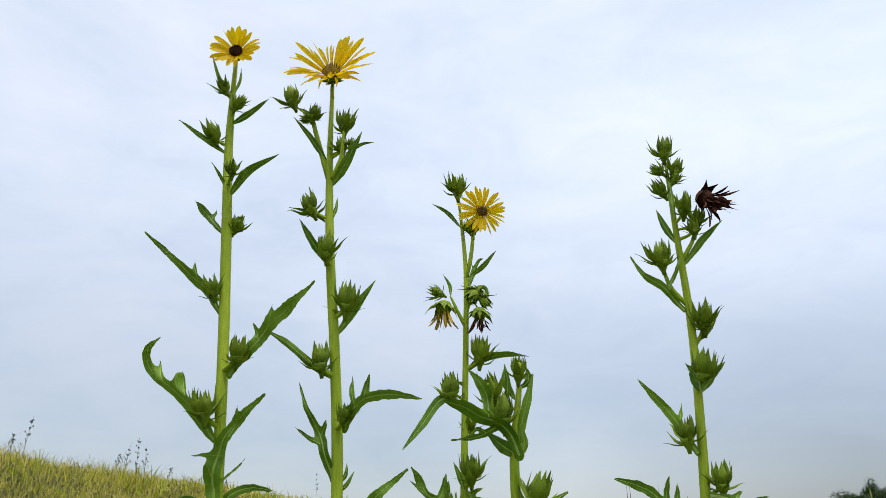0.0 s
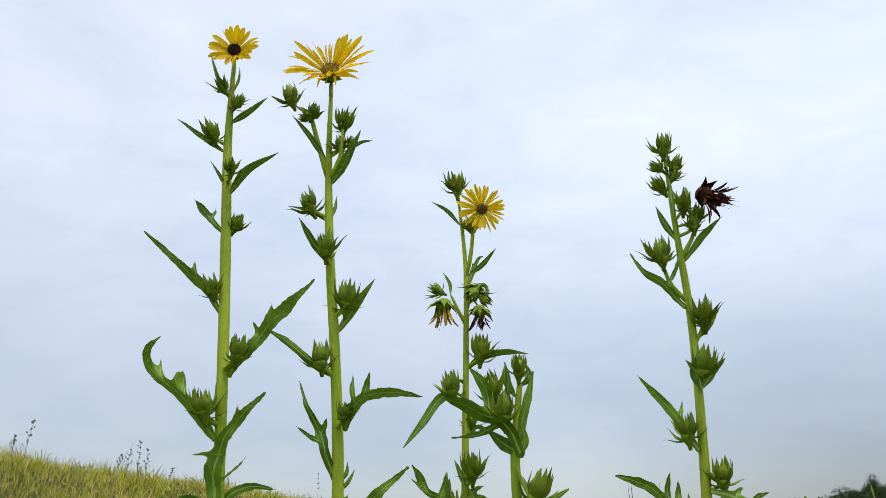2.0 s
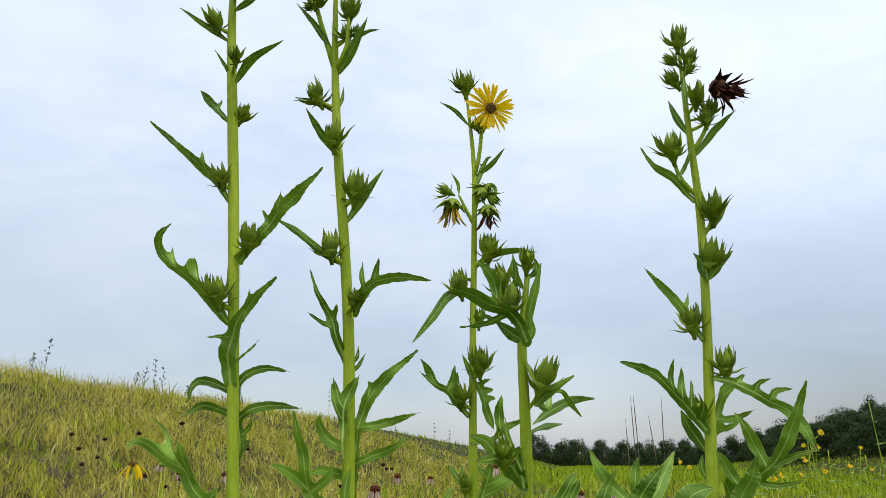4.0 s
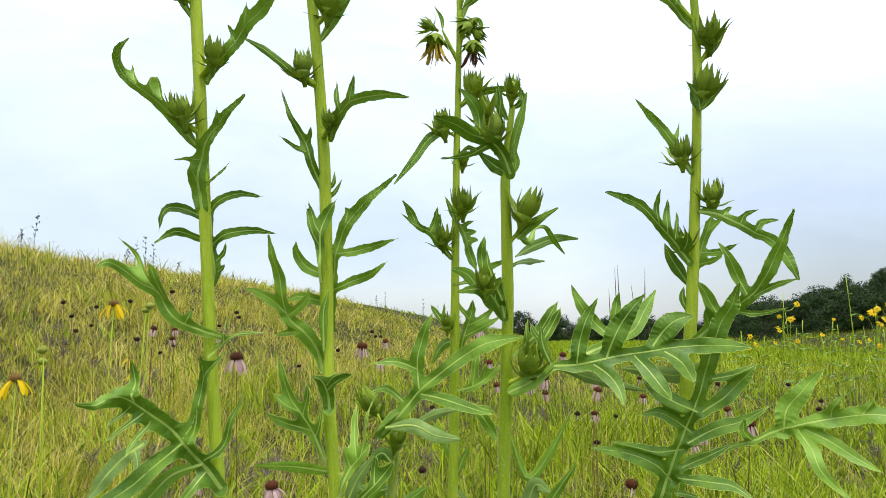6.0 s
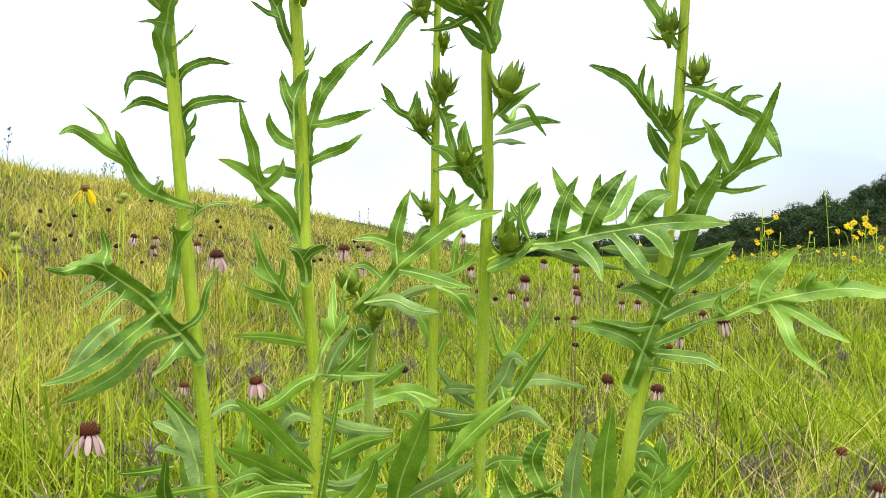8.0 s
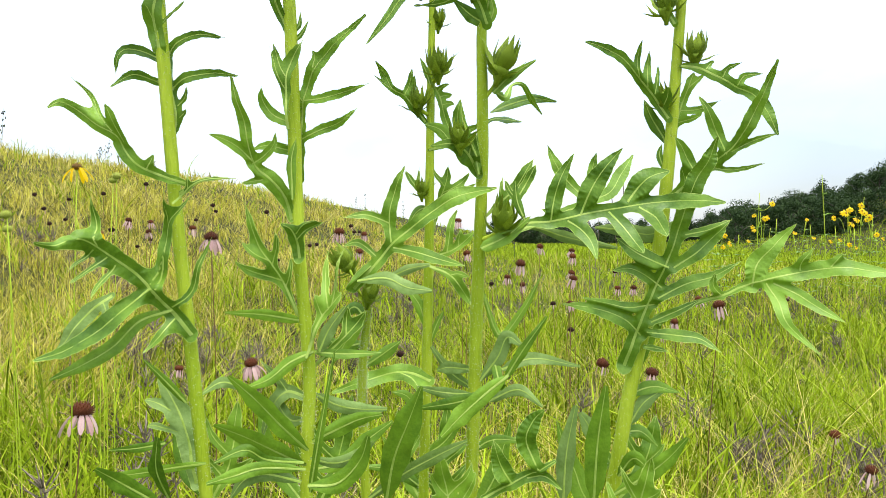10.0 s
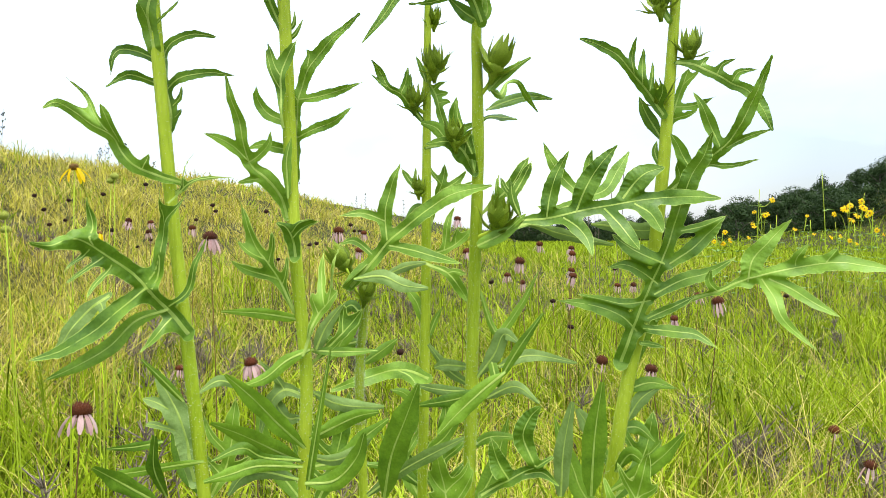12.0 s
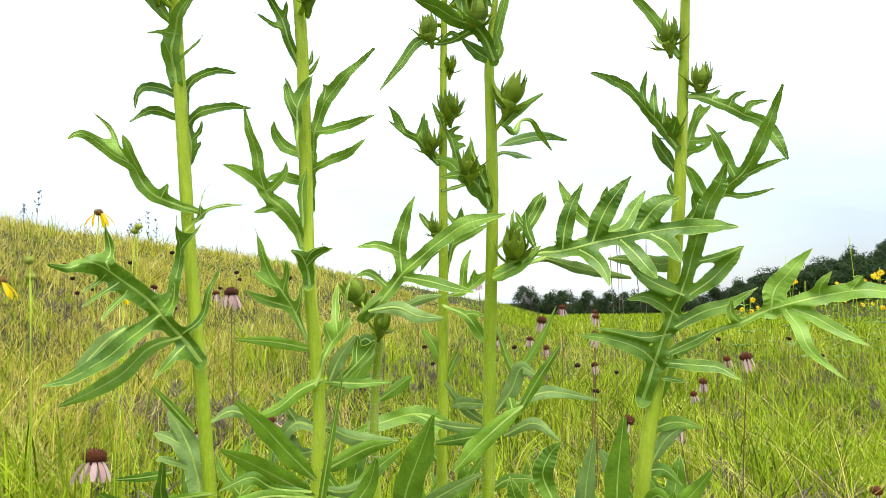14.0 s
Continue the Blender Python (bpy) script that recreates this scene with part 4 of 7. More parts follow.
stalk(plant_a, [(-0.383, 1.5, 2.145), (-0.377, 1.495, 2.147), (-0.371, 1.49, 2.154)], 0.003, 0.0037)
bud(plant_a, (-0.367, 1.488, 2.161), 0.0244, (0.37, -0.18, 0.91))
stalk(plant_a, [(-0.383, 1.5, 2.156), (-0.371, 1.495, 2.158), (-0.359, 1.489, 2.162)], 0.003, 0.0023)
bud(plant_a, (-0.357, 1.488, 2.166), 0.0153, (0.44, -0.18, 0.88))
leaf(plant_a, [(-0.386, 1.5, 2.174), (-0.411, 1.49, 2.221), (-0.427, 1.48, 2.274)], 0.0054, ())
leaf(plant_a, [(-0.386, 1.5, 2.184), (-0.405, 1.5, 2.196), (-0.441, 1.5, 2.223)], 0.0036, ())
leaf(plant_a, [(-0.384, 1.5, 2.19), (-0.374, 1.5, 2.218), (-0.374, 1.5, 2.248)], 0.0036, ())
leaf(plant_a, [(-0.381, 1.5, 2.124), (-0.344, 1.49, 2.137), (-0.303, 1.48, 2.159)], 0.0072, ())
leaf(plant_a, [(-0.379, 1.5, 2.059), (-0.432, 1.5, 2.102), (-0.486, 1.5, 2.144)], 0.0073, ())
stalk(plant_a, [(-0.38, 1.5, 2.079), (-0.391, 1.495, 2.082), (-0.403, 1.49, 2.091)], 0.0044, 0.0048)
bud(plant_a, (-0.406, 1.488, 2.101), 0.0321, (-0.28, -0.19, 0.94))
leaf(plant_a, [(-0.369, 1.5, 1.971), (-0.332, 1.485, 2.012), (-0.269, 1.47, 2.035)], 0.0090, ())
leaf(plant_a, [(-0.371, 1.5, 1.986), (-0.381, 1.49, 2.008), (-0.398, 1.48, 2.036)], 0.0045, ())
stalk(plant_a, [(-0.372, 1.5, 1.996), (-0.363, 1.486, 1.999), (-0.353, 1.472, 2.005)], 0.0044, 0.0038)
bud(plant_a, (-0.353, 1.47, 2.014), 0.0255, (0, -0.2, 0.98))
leaf(plant_a, [(-0.363, 1.5, 1.896), (-0.394, 1.5, 1.931), (-0.43, 1.5, 1.972)], 0.0091, [(0.5, 0.013, 0.018, 0.004, 0)])
stalk(plant_a, [(-0.364, 1.5, 1.905), (-0.359, 1.506, 1.908), (-0.354, 1.512, 1.915)], 0.0044, 0.0042)
bud(plant_a, (-0.35, 1.51, 1.924), 0.0281, (0.44, -0.18, 0.88))
stalk(plant_a, [(-0.352, 1.5, 1.779), (-0.361, 1.495, 1.783), (-0.37, 1.49, 1.791)], 0.0053, 0.0046)
bud(plant_a, (-0.373, 1.488, 1.8), 0.0305, (-0.28, -0.19, 0.94))
stalk(plant_a, [(-0.342, 1.5, 1.662), (-0.326, 1.486, 1.667), (-0.308, 1.472, 1.676)], 0.0054, 0.0054)
bud(plant_a, (-0.307, 1.47, 1.688), 0.0360, (0.1, -0.2, 0.98))
stalk(plant_a, [(-0.336, 1.5, 1.575), (-0.344, 1.487, 1.58), (-0.352, 1.473, 1.59)], 0.0054, 0.0061)
bud(plant_a, (-0.354, 1.47, 1.604), 0.0405, (-0.15, -0.19, 0.97))
leaf(plant_a, [(-0.305, 1.48, 1.245), (-0.268, 1.48, 1.275), (-0.215, 1.48, 1.279)], 0.0045, [(0.3, 0.044, -0.025, 0.003, 0)])
lobed(plant_a, [(-0.328, 1.495, 1.461), (-0.333, 1.486, 1.499), (-0.322, 1.477, 1.54), (-0.306, 1.468, 1.565), (-0.283, 1.459, 1.584), (-0.247, 1.45, 1.614)], (0.0111, 0.0134, 0.0094, 0.007, 0.0069, 0.0015), [(0.0031, (-0.321, 1.477, 1.53), (-0.339, 1.475, 1.531), (-0.363, 1.473, 1.53)), (0.0039, (-0.306, 1.468, 1.556), (-0.294, 1.461, 1.577), (-0.29, 1.454, 1.599)), (0.002, (-0.318, 1.486, 1.493), (-0.297, 1.484, 1.51), (-0.282, 1.482, 1.526)), (0.0031, (-0.334, 1.486, 1.499), (-0.337, 1.479, 1.511), (-0.339, 1.472, 1.516))])
lobed(plant_a, [(-0.326, 1.518, 1.34), (-0.319, 1.521, 1.37), (-0.325, 1.523, 1.402), (-0.332, 1.526, 1.439), (-0.337, 1.528, 1.472)], (0.0023, 0.01, 0.0069, 0.0054, 0.0039), [(0.007, (-0.336, 1.528, 1.458), (-0.318, 1.527, 1.478), (-0.286, 1.525, 1.487), (-0.247, 1.524, 1.481)), (0.0073, (-0.325, 1.523, 1.41), (-0.298, 1.518, 1.426), (-0.259, 1.514, 1.429), (-0.22, 1.509, 1.423)), (0.0073, (-0.334, 1.526, 1.449), (-0.375, 1.524, 1.467), (-0.402, 1.523, 1.467), (-0.413, 1.522, 1.433)), (0.0065, (-0.329, 1.523, 1.413), (-0.372, 1.518, 1.43), (-0.393, 1.514, 1.427), (-0.412, 1.509, 1.413)), (0.0031, (-0.317, 1.52, 1.386), (-0.306, 1.518, 1.397), (-0.3, 1.517, 1.414)), (0.0031, (-0.314, 1.521, 1.369), (-0.303, 1.514, 1.376), (-0.299, 1.506, 1.379))])
lobed(plant_a, [(-0.312, 1.498, 1.256), (-0.287, 1.495, 1.27), (-0.315, 1.486, 1.281), (-0.346, 1.476, 1.295), (-0.365, 1.467, 1.316), (-0.374, 1.458, 1.337), (-0.393, 1.448, 1.35), (-0.413, 1.439, 1.367), (-0.429, 1.429, 1.377), (-0.442, 1.42, 1.369)], (0.003, 0.0037, 0.0067, 0.0095, 0.0101, 0.0086, 0.0078, 0.0077, 0.0056, 0.0014), [(0.0039, (-0.377, 1.458, 1.342), (-0.393, 1.456, 1.366), (-0.41, 1.455, 1.394), (-0.433, 1.454, 1.416)), (0.0065, (-0.365, 1.458, 1.328), (-0.371, 1.453, 1.349), (-0.375, 1.448, 1.365), (-0.379, 1.444, 1.377)), (0.0051, (-0.341, 1.476, 1.291), (-0.333, 1.474, 1.303), (-0.329, 1.472, 1.312))])
lobed(plant_a, [(-0.285, 1.495, 1.063), (-0.312, 1.476, 1.103), (-0.329, 1.456, 1.135), (-0.346, 1.437, 1.159), (-0.368, 1.418, 1.182), (-0.38, 1.398, 1.196), (-0.386, 1.379, 1.197), (-0.395, 1.359, 1.19), (-0.404, 1.34, 1.193)], (0.0097, 0.0102, 0.0107, 0.0133, 0.0151, 0.0141, 0.0098, 0.0057, 0.0019), [(0.0055, (-0.372, 1.418, 1.189), (-0.377, 1.415, 1.223), (-0.38, 1.414, 1.251)), (0.0032, (-0.326, 1.456, 1.136), (-0.317, 1.452, 1.166), (-0.307, 1.447, 1.212), (-0.297, 1.442, 1.263)), (0.0088, (-0.323, 1.476, 1.116), (-0.314, 1.474, 1.172), (-0.304, 1.473, 1.221), (-0.275, 1.472, 1.255)), (0.0066, (-0.307, 1.476, 1.103), (-0.276, 1.471, 1.123), (-0.26, 1.466, 1.165), (-0.24, 1.462, 1.199)), (0.0143, (-0.325, 1.456, 1.131), (-0.354, 1.444, 1.106), (-0.387, 1.431, 1.075), (-0.425, 1.419, 1.051), (-0.464, 1.406, 1.039))], [(0.0073, (-0.305, 1.476, 1.087), (-0.314, 1.461, 1.068), (-0.332, 1.446, 1.045)), (0.0027, (-0.377, 1.418, 1.184), (-0.395, 1.402, 1.167), (-0.398, 1.388, 1.156)), (0.0034, (-0.365, 1.418, 1.174), (-0.387, 1.402, 1.152), (-0.396, 1.388, 1.142)), (0.0042, (-0.358, 1.437, 1.163), (-0.371, 1.412, 1.137), (-0.368, 1.387, 1.122))])
lobed(plant_a, [(-0.307, 1.478, 1.099), (-0.346, 1.464, 1.085), (-0.376, 1.449, 1.052), (-0.412, 1.434, 1.029), (-0.448, 1.42, 1.012)], (0.0037, 0.0094, 0.0121, 0.0091, 0.0014))
lobed(plant_a, [(-0.452, 1.57, 1.11), (-0.487, 1.567, 1.084), (-0.513, 1.563, 1.053), (-0.536, 1.56, 1.023)], (0.0048, 0.0145, 0.0144, 0.0024), [(0.0065, (-0.466, 1.57, 1.101), (-0.45, 1.555, 1.081), (-0.449, 1.54, 1.069))], mat=M_LEAF_SHEEN)
lobed(plant_a, [(-0.294, 1.49, 0.969), (-0.316, 1.475, 1.002), (-0.338, 1.46, 1.033)], (0.0045, 0.0058, 0.0014))
lobed(plant_a, [(-0.316, 1.56, 0.829), (-0.331, 1.567, 0.898), (-0.358, 1.573, 0.954), (-0.383, 1.58, 0.981)], (0.008, 0.0177, 0.0154, 0.0024), [(0.0073, (-0.358, 1.573, 0.937), (-0.384, 1.571, 0.947), (-0.4, 1.569, 0.952)), (0.0048, (-0.347, 1.567, 0.905), (-0.379, 1.56, 0.916), (-0.39, 1.553, 0.914))], mat=M_LEAF_SHEEN)
lobed(plant_a, [(-0.295, 1.44, 0.854), (-0.3, 1.42, 0.898), (-0.287, 1.4, 0.947)], (0.0056, 0.0117, 0.0034))
lobed(plant_a, [(-0.309, 1.46, 0.921), (-0.343, 1.45, 0.916), (-0.378, 1.44, 0.915)], (0.005, 0.0064, 0.0014))
lobed(plant_a, [(-0.285, 1.4, 0.861), (-0.326, 1.38, 0.895), (-0.346, 1.36, 0.918)], (0.0081, 0.0131, 0.0026))
lobed(plant_a, [(-0.256, 1.47, 0.892), (-0.303, 1.463, 0.886), (-0.348, 1.457, 0.879), (-0.392, 1.45, 0.875)], (0.0036, 0.0058, 0.0072, 0.0014))
lobed(plant_a, [(-0.358, 1.498, 1.76), (-0.378, 1.494, 1.794), (-0.407, 1.491, 1.82), (-0.436, 1.487, 1.847), (-0.471, 1.484, 1.878), (-0.504, 1.48, 1.907)], (0.004, 0.0087, 0.0079, 0.0063, 0.0047, 0.0012), [(0.0024, (-0.4, 1.491, 1.816), (-0.405, 1.489, 1.837), (-0.407, 1.487, 1.85))])
lobed(plant_a, [(-0.328, 1.495, 1.654), (-0.312, 1.49, 1.677), (-0.288, 1.485, 1.696), (-0.264, 1.48, 1.725), (-0.234, 1.475, 1.754), (-0.188, 1.47, 1.796)], (0.0048, 0.0071, 0.0086, 0.0086, 0.0086, 0.0012), [(0.0039, (-0.278, 1.485, 1.704), (-0.285, 1.483, 1.723), (-0.291, 1.481, 1.734)), (0.0047, (-0.265, 1.48, 1.722), (-0.259, 1.473, 1.74), (-0.255, 1.466, 1.759))])
lobed(plant_a, [(-0.34, 1.495, 1.555), (-0.357, 1.487, 1.579), (-0.383, 1.479, 1.609), (-0.408, 1.471, 1.631), (-0.43, 1.464, 1.648), (-0.447, 1.456, 1.668), (-0.445, 1.448, 1.689), (-0.423, 1.44, 1.707)], (0.0048, 0.011, 0.0102, 0.0078, 0.0069, 0.0076, 0.0053, 0.0007), [(0.0031, (-0.421, 1.471, 1.641), (-0.429, 1.469, 1.659), (-0.433, 1.467, 1.677)), (0.0031, (-0.397, 1.471, 1.629), (-0.402, 1.464, 1.642), (-0.4, 1.457, 1.654)), (0.0039, (-0.386, 1.479, 1.621), (-0.394, 1.477, 1.641), (-0.397, 1.475, 1.66)), (0.0031, (-0.367, 1.479, 1.608), (-0.369, 1.472, 1.619), (-0.37, 1.465, 1.629))])

# tall compass plant with a large ragged yellow flower and many buds
plant_b = thing("compass_plant", (-0.129, 1.56, -0.04), "tall compass plant with a large ragged yellow flower and many buds", "plant", "compass plants")
stem(plant_b, [(-0.129, 1.56, -0.04), (-0.136, 1.56, 0.389), (-0.145, 1.56, 0.818), (-0.139, 1.56, 0.995), (-0.153, 1.56, 1.172), (-0.159, 1.56, 1.349), (-0.164, 1.56, 1.527), (-0.178, 1.56, 1.704), (-0.196, 1.56, 1.881), (-0.207, 1.56, 2.058), (-0.211, 1.56, 2.236)],
     (0.0108, 0.0103, 0.0097, 0.0094, 0.0095, 0.0098, 0.0094, 0.0088, 0.0081, 0.0063, 0.003))
flower(plant_b, (-0.209, 1.545, 2.251), 0.0880, (0.1, -0.93, 0.30), 0.0180, 44, M_DISC_Y, 0.40, "large ragged yellow ray flower", 29)
stalk(plant_b, [(-0.21, 1.56, 2.203), (-0.212, 1.56, 2.229), (-0.211, 1.563, 2.248)], 0.0044, 0.0039)
stalk(plant_b, [(-0.205, 1.56, 2.022), (-0.223, 1.56, 2.079), (-0.243, 1.56, 2.146), (-0.247, 1.56, 2.168), (-0.241, 1.55, 2.157), (-0.251, 1.549, 2.151)], 0.0064, 0.0034)
stalk(plant_b, [(-0.246, 1.56, 2.164), (-0.267, 1.56, 2.179), (-0.291, 1.56, 2.201)], 0.0029, 0.0025)
bud(plant_b, (-0.289, 1.548, 2.207), 0.0388, (-0.32, -0.19, 0.93), opened=1)
bud(plant_b, (-0.238, 1.548, 2.166), 0.0275, (0.37, -0.18, 0.91))
leaf(plant_b, [(-0.21, 1.56, 2.059), (-0.239, 1.545, 2.105), (-0.273, 1.53, 2.149)], 0.0076, ())
bud(plant_b, (-0.257, 1.548, 2.153), 0.0178, (-0.91, -0.23, 0.34))
leaf(plant_b, [(-0.244, 1.56, 2.155), (-0.257, 1.56, 2.176), (-0.275, 1.56, 2.188)], 0.0039, ())
stalk(plant_b, [(-0.205, 1.56, 2.021), (-0.183, 1.55, 2.058), (-0.177, 1.54, 2.094), (-0.177, 1.54, 2.115), (-0.177, 1.542, 2.123)], 0.0059, 0.0029)
bud(plant_b, (-0.177, 1.54, 2.135), 0.0369, (0, -0.2, 0.98))
stalk(plant_b, [(-0.208, 1.56, 2.07), (-0.194, 1.555, 2.073), (-0.181, 1.55, 2.08)], 0.003, 0.0041)
bud(plant_b, (-0.183, 1.548, 2.089), 0.0275, (-0.19, -0.19, 0.96))
leaf(plant_b, [(-0.202, 1.56, 2.012), (-0.168, 1.54, 2.048), (-0.137, 1.52, 2.098)], 0.0104, ())
leaf(plant_b, [(-0.171, 1.56, 2.08), (-0.147, 1.56, 2.096), (-0.125, 1.56, 2.098)], 0.0039, ())
stalk(plant_b, [(-0.208, 1.56, 2.078), (-0.187, 1.555, 2.08), (-0.166, 1.549, 2.085)], 0.003, 0.0029)
bud(plant_b, (-0.163, 1.548, 2.091), 0.0194, (0.37, -0.18, 0.91))
stalk(plant_b, [(-0.2, 1.56, 1.946), (-0.215, 1.555, 1.951), (-0.231, 1.55, 1.96)], 0.0043, 0.0056)
bud(plant_b, (-0.237, 1.548, 1.971), 0.0371, (-0.44, -0.18, 0.88))
leaf(plant_b, [(-0.203, 1.56, 1.938), (-0.237, 1.56, 1.962), (-0.278, 1.56, 1.975)], 0.0048, ())
leaf(plant_b, [(-0.198, 1.56, 1.942), (-0.19, 1.56, 1.966), (-0.188, 1.56, 1.988)], 0.0039, ())
leaf(plant_b, [(-0.196, 1.56, 1.855), (-0.222, 1.545, 1.893), (-0.245, 1.53, 1.936)], 0.0095, ())
stalk(plant_b, [(-0.193, 1.56, 1.853), (-0.194, 1.549, 1.858), (-0.194, 1.538, 1.868)], 0.0055, 0.0058)
bud(plant_b, (-0.194, 1.535, 1.881), 0.0383, (0.05, -0.2, 0.98))
leaf(plant_b, [(-0.177, 1.56, 1.729), (-0.145, 1.56, 1.777), (-0.112, 1.56, 1.824)], 0.0087, ())
stalk(plant_b, [(-0.184, 1.56, 1.76), (-0.172, 1.556, 1.765), (-0.159, 1.551, 1.776)], 0.0055, 0.0065)
bud(plant_b, (-0.158, 1.548, 1.791), 0.0436, (0.1, -0.2, 0.98))
stalk(plant_b, [(-0.174, 1.56, 1.66), (-0.184, 1.552, 1.665), (-0.195, 1.543, 1.675)], 0.006, 0.0058)
bud(plant_b, (-0.196, 1.54, 1.688), 0.0385, (-0.1, -0.2, 0.98))
stalk(plant_b, [(-0.168, 1.56, 1.576), (-0.158, 1.544, 1.579), (-0.147, 1.527, 1.585)], 0.006, 0.0051)
bud(plant_b, (-0.146, 1.525, 1.594), 0.0253, (0.1, -0.2, 0.98))
leaf(plant_b, [(-0.164, 1.56, 1.479), (-0.148, 1.56, 1.491), (-0.136, 1.56, 1.511)], 0.0035, ())
leaf(plant_b, [(-0.163, 1.56, 1.492), (-0.15, 1.56, 1.505), (-0.148, 1.56, 1.523)], 0.0035, ())
leaf(plant_b, [(-0.157, 1.53, 1.351), (-0.16, 1.53, 1.41), (-0.153, 1.53, 1.444), (-0.136, 1.53, 1.475)], 0.0110, [(0.3, 0.063, -0.023, 0.005, 0), (0.45, 0.047, -0.025, 0.005, 0)], root=0.8)
leaf(plant_b, [(-0.156, 1.54, 1.252), (-0.157, 1.54, 1.305), (-0.15, 1.54, 1.339)], 0.0077, ())
leaf(plant_b, [(-0.146, 1.56, 1.063), (-0.166, 1.55, 1.118), (-0.186, 1.54, 1.159), (-0.205, 1.53, 1.192), (-0.221, 1.52, 1.252)], 0.0103, [(0.35, 0.058, -0.05, 0.01, 0), (0.55, 0.051, -0.017, 0.006, 0), (0.5, 0.043, 0.032, 0.007, 0), (0.3, 0.043, 0.029, 0.006, 0)])
leaf(plant_b, [(-0.138, 1.54, 1.026), (-0.118, 1.54, 1.079), (-0.102, 1.54, 1.099), (-0.085, 1.54, 1.119)], 0.0103, [(0.4, 0.023, -0.027, 0.007, 0), (0.6, 0.05, -0.067, 0.008, 0.04), (0.7, 0.099, -0.038, 0.004, 0)])
leaf(plant_b, [(-0.141, 1.59, 1.004), (-0.099, 1.59, 1.043), (-0.06, 1.59, 1.09)], 0.0117, [(0.6, 0.036, -0.029, 0.008, 0)])
lobed(plant_b, [(-0.156, 1.58, 1.284), (-0.154, 1.575, 1.329), (-0.151, 1.57, 1.368), (-0.145, 1.565, 1.402), (-0.128, 1.56, 1.441), (-0.098, 1.555, 1.474), (-0.05, 1.55, 1.511)], (0.0065, 0.0049, 0.004, 0.0064, 0.0096, 0.0087, 0.0016), [(0.0072, (-0.146, 1.565, 1.397), (-0.116, 1.564, 1.4), (-0.083, 1.562, 1.408), (-0.048, 1.561, 1.418)), (0.0073, (-0.153, 1.575, 1.342), (-0.124, 1.57, 1.354), (-0.091, 1.566, 1.366), (-0.065, 1.561, 1.384)), (0.0032, (-0.13, 1.56, 1.443), (-0.127, 1.558, 1.459), (-0.13, 1.556, 1.467)), (0.0032, (-0.147, 1.565, 1.395), (-0.152, 1.558, 1.404), (-0.154, 1.551, 1.41)), (0.0089, (-0.151, 1.57, 1.361), (-0.192, 1.569, 1.377), (-0.209, 1.567, 1.399), (-0.209, 1.566, 1.419)), (0.0081, (-0.154, 1.575, 1.322), (-0.179, 1.57, 1.328), (-0.204, 1.566, 1.333), (-0.226, 1.561, 1.326))])
lobed(plant_b, [(-0.161, 1.555, 1.224), (-0.17, 1.546, 1.257), (-0.186, 1.536, 1.281), (-0.202, 1.527, 1.296), (-0.209, 1.518, 1.314), (-0.214, 1.509, 1.36), (-0.221, 1.499, 1.392), (-0.225, 1.49, 1.418)], (0.0048, 0.011, 0.0117, 0.0077, 0.0069, 0.0083, 0.0053, 0.0015), [(0.0077, (-0.208, 1.518, 1.306), (-0.227, 1.517, 1.326), (-0.247, 1.515, 1.337), (-0.268, 1.514, 1.344)), (0.007, (-0.209, 1.527, 1.302), (-0.187, 1.522, 1.315), (-0.174, 1.518, 1.327), (-0.17, 1.513, 1.344)), (0.0047, (-0.195, 1.536, 1.28), (-0.213, 1.534, 1.278), (-0.229, 1.532, 1.275))])
lobed(plant_b, [(-0.146, 1.54, 1.168), (-0.148, 1.533, 1.192), (-0.153, 1.527, 1.209), (-0.163, 1.52, 1.216)], (0.0078, 0.0117, 0.0077, 0.0023), [(0.0039, (-0.149, 1.533, 1.194), (-0.132, 1.531, 1.209), (-0.107, 1.529, 1.219)), (0.0031, (-0.148, 1.527, 1.203), (-0.134, 1.52, 1.216), (-0.115, 1.513, 1.221))])
lobed(plant_b, [(-0.151, 1.56, 1.076), (-0.196, 1.53, 1.088), (-0.241, 1.5, 1.094)], (0.0064, 0.0085, 0.0015))
lobed(plant_b, [(-0.128, 1.545, 1.034), (-0.162, 1.54, 1.018), (-0.192, 1.535, 0.994), (-0.226, 1.53, 0.981)], (0.0047, 0.0094, 0.0093, 0.0023))
lobed(plant_b, [(-0.229, 1.53, 0.982), (-0.253, 1.515, 0.993), (-0.278, 1.5, 0.978)], (0.0046, 0.0084, 0.0015), mat=M_LEAF_SHEEN)
lobed(plant_b, [(-0.127, 1.51, 0.902), (-0.157, 1.49, 0.94), (-0.186, 1.47, 0.981), (-0.215, 1.45, 1.016)], (0.0061, 0.0141, 0.0138, 0.0021))
lobed(plant_b, [(-0.127, 1.5, 0.884), (-0.156, 1.473, 0.909), (-0.192, 1.447, 0.937), (-0.222, 1.42, 0.959)], (0.006, 0.0139, 0.0135, 0.0021))
lobed(plant_b, [(-0.123, 1.48, 0.894), (-0.168, 1.463, 0.902), (-0.192, 1.447, 0.919), (-0.227, 1.43, 0.906)], (0.0044, 0.0058, 0.0085, 0.0014))
lobed(plant_b, [(-0.114, 1.46, 0.892), (-0.169, 1.447, 0.896), (-0.202, 1.433, 0.889), (-0.233, 1.42, 0.882)], (0.0043, 0.0085, 0.0091, 0.0021))
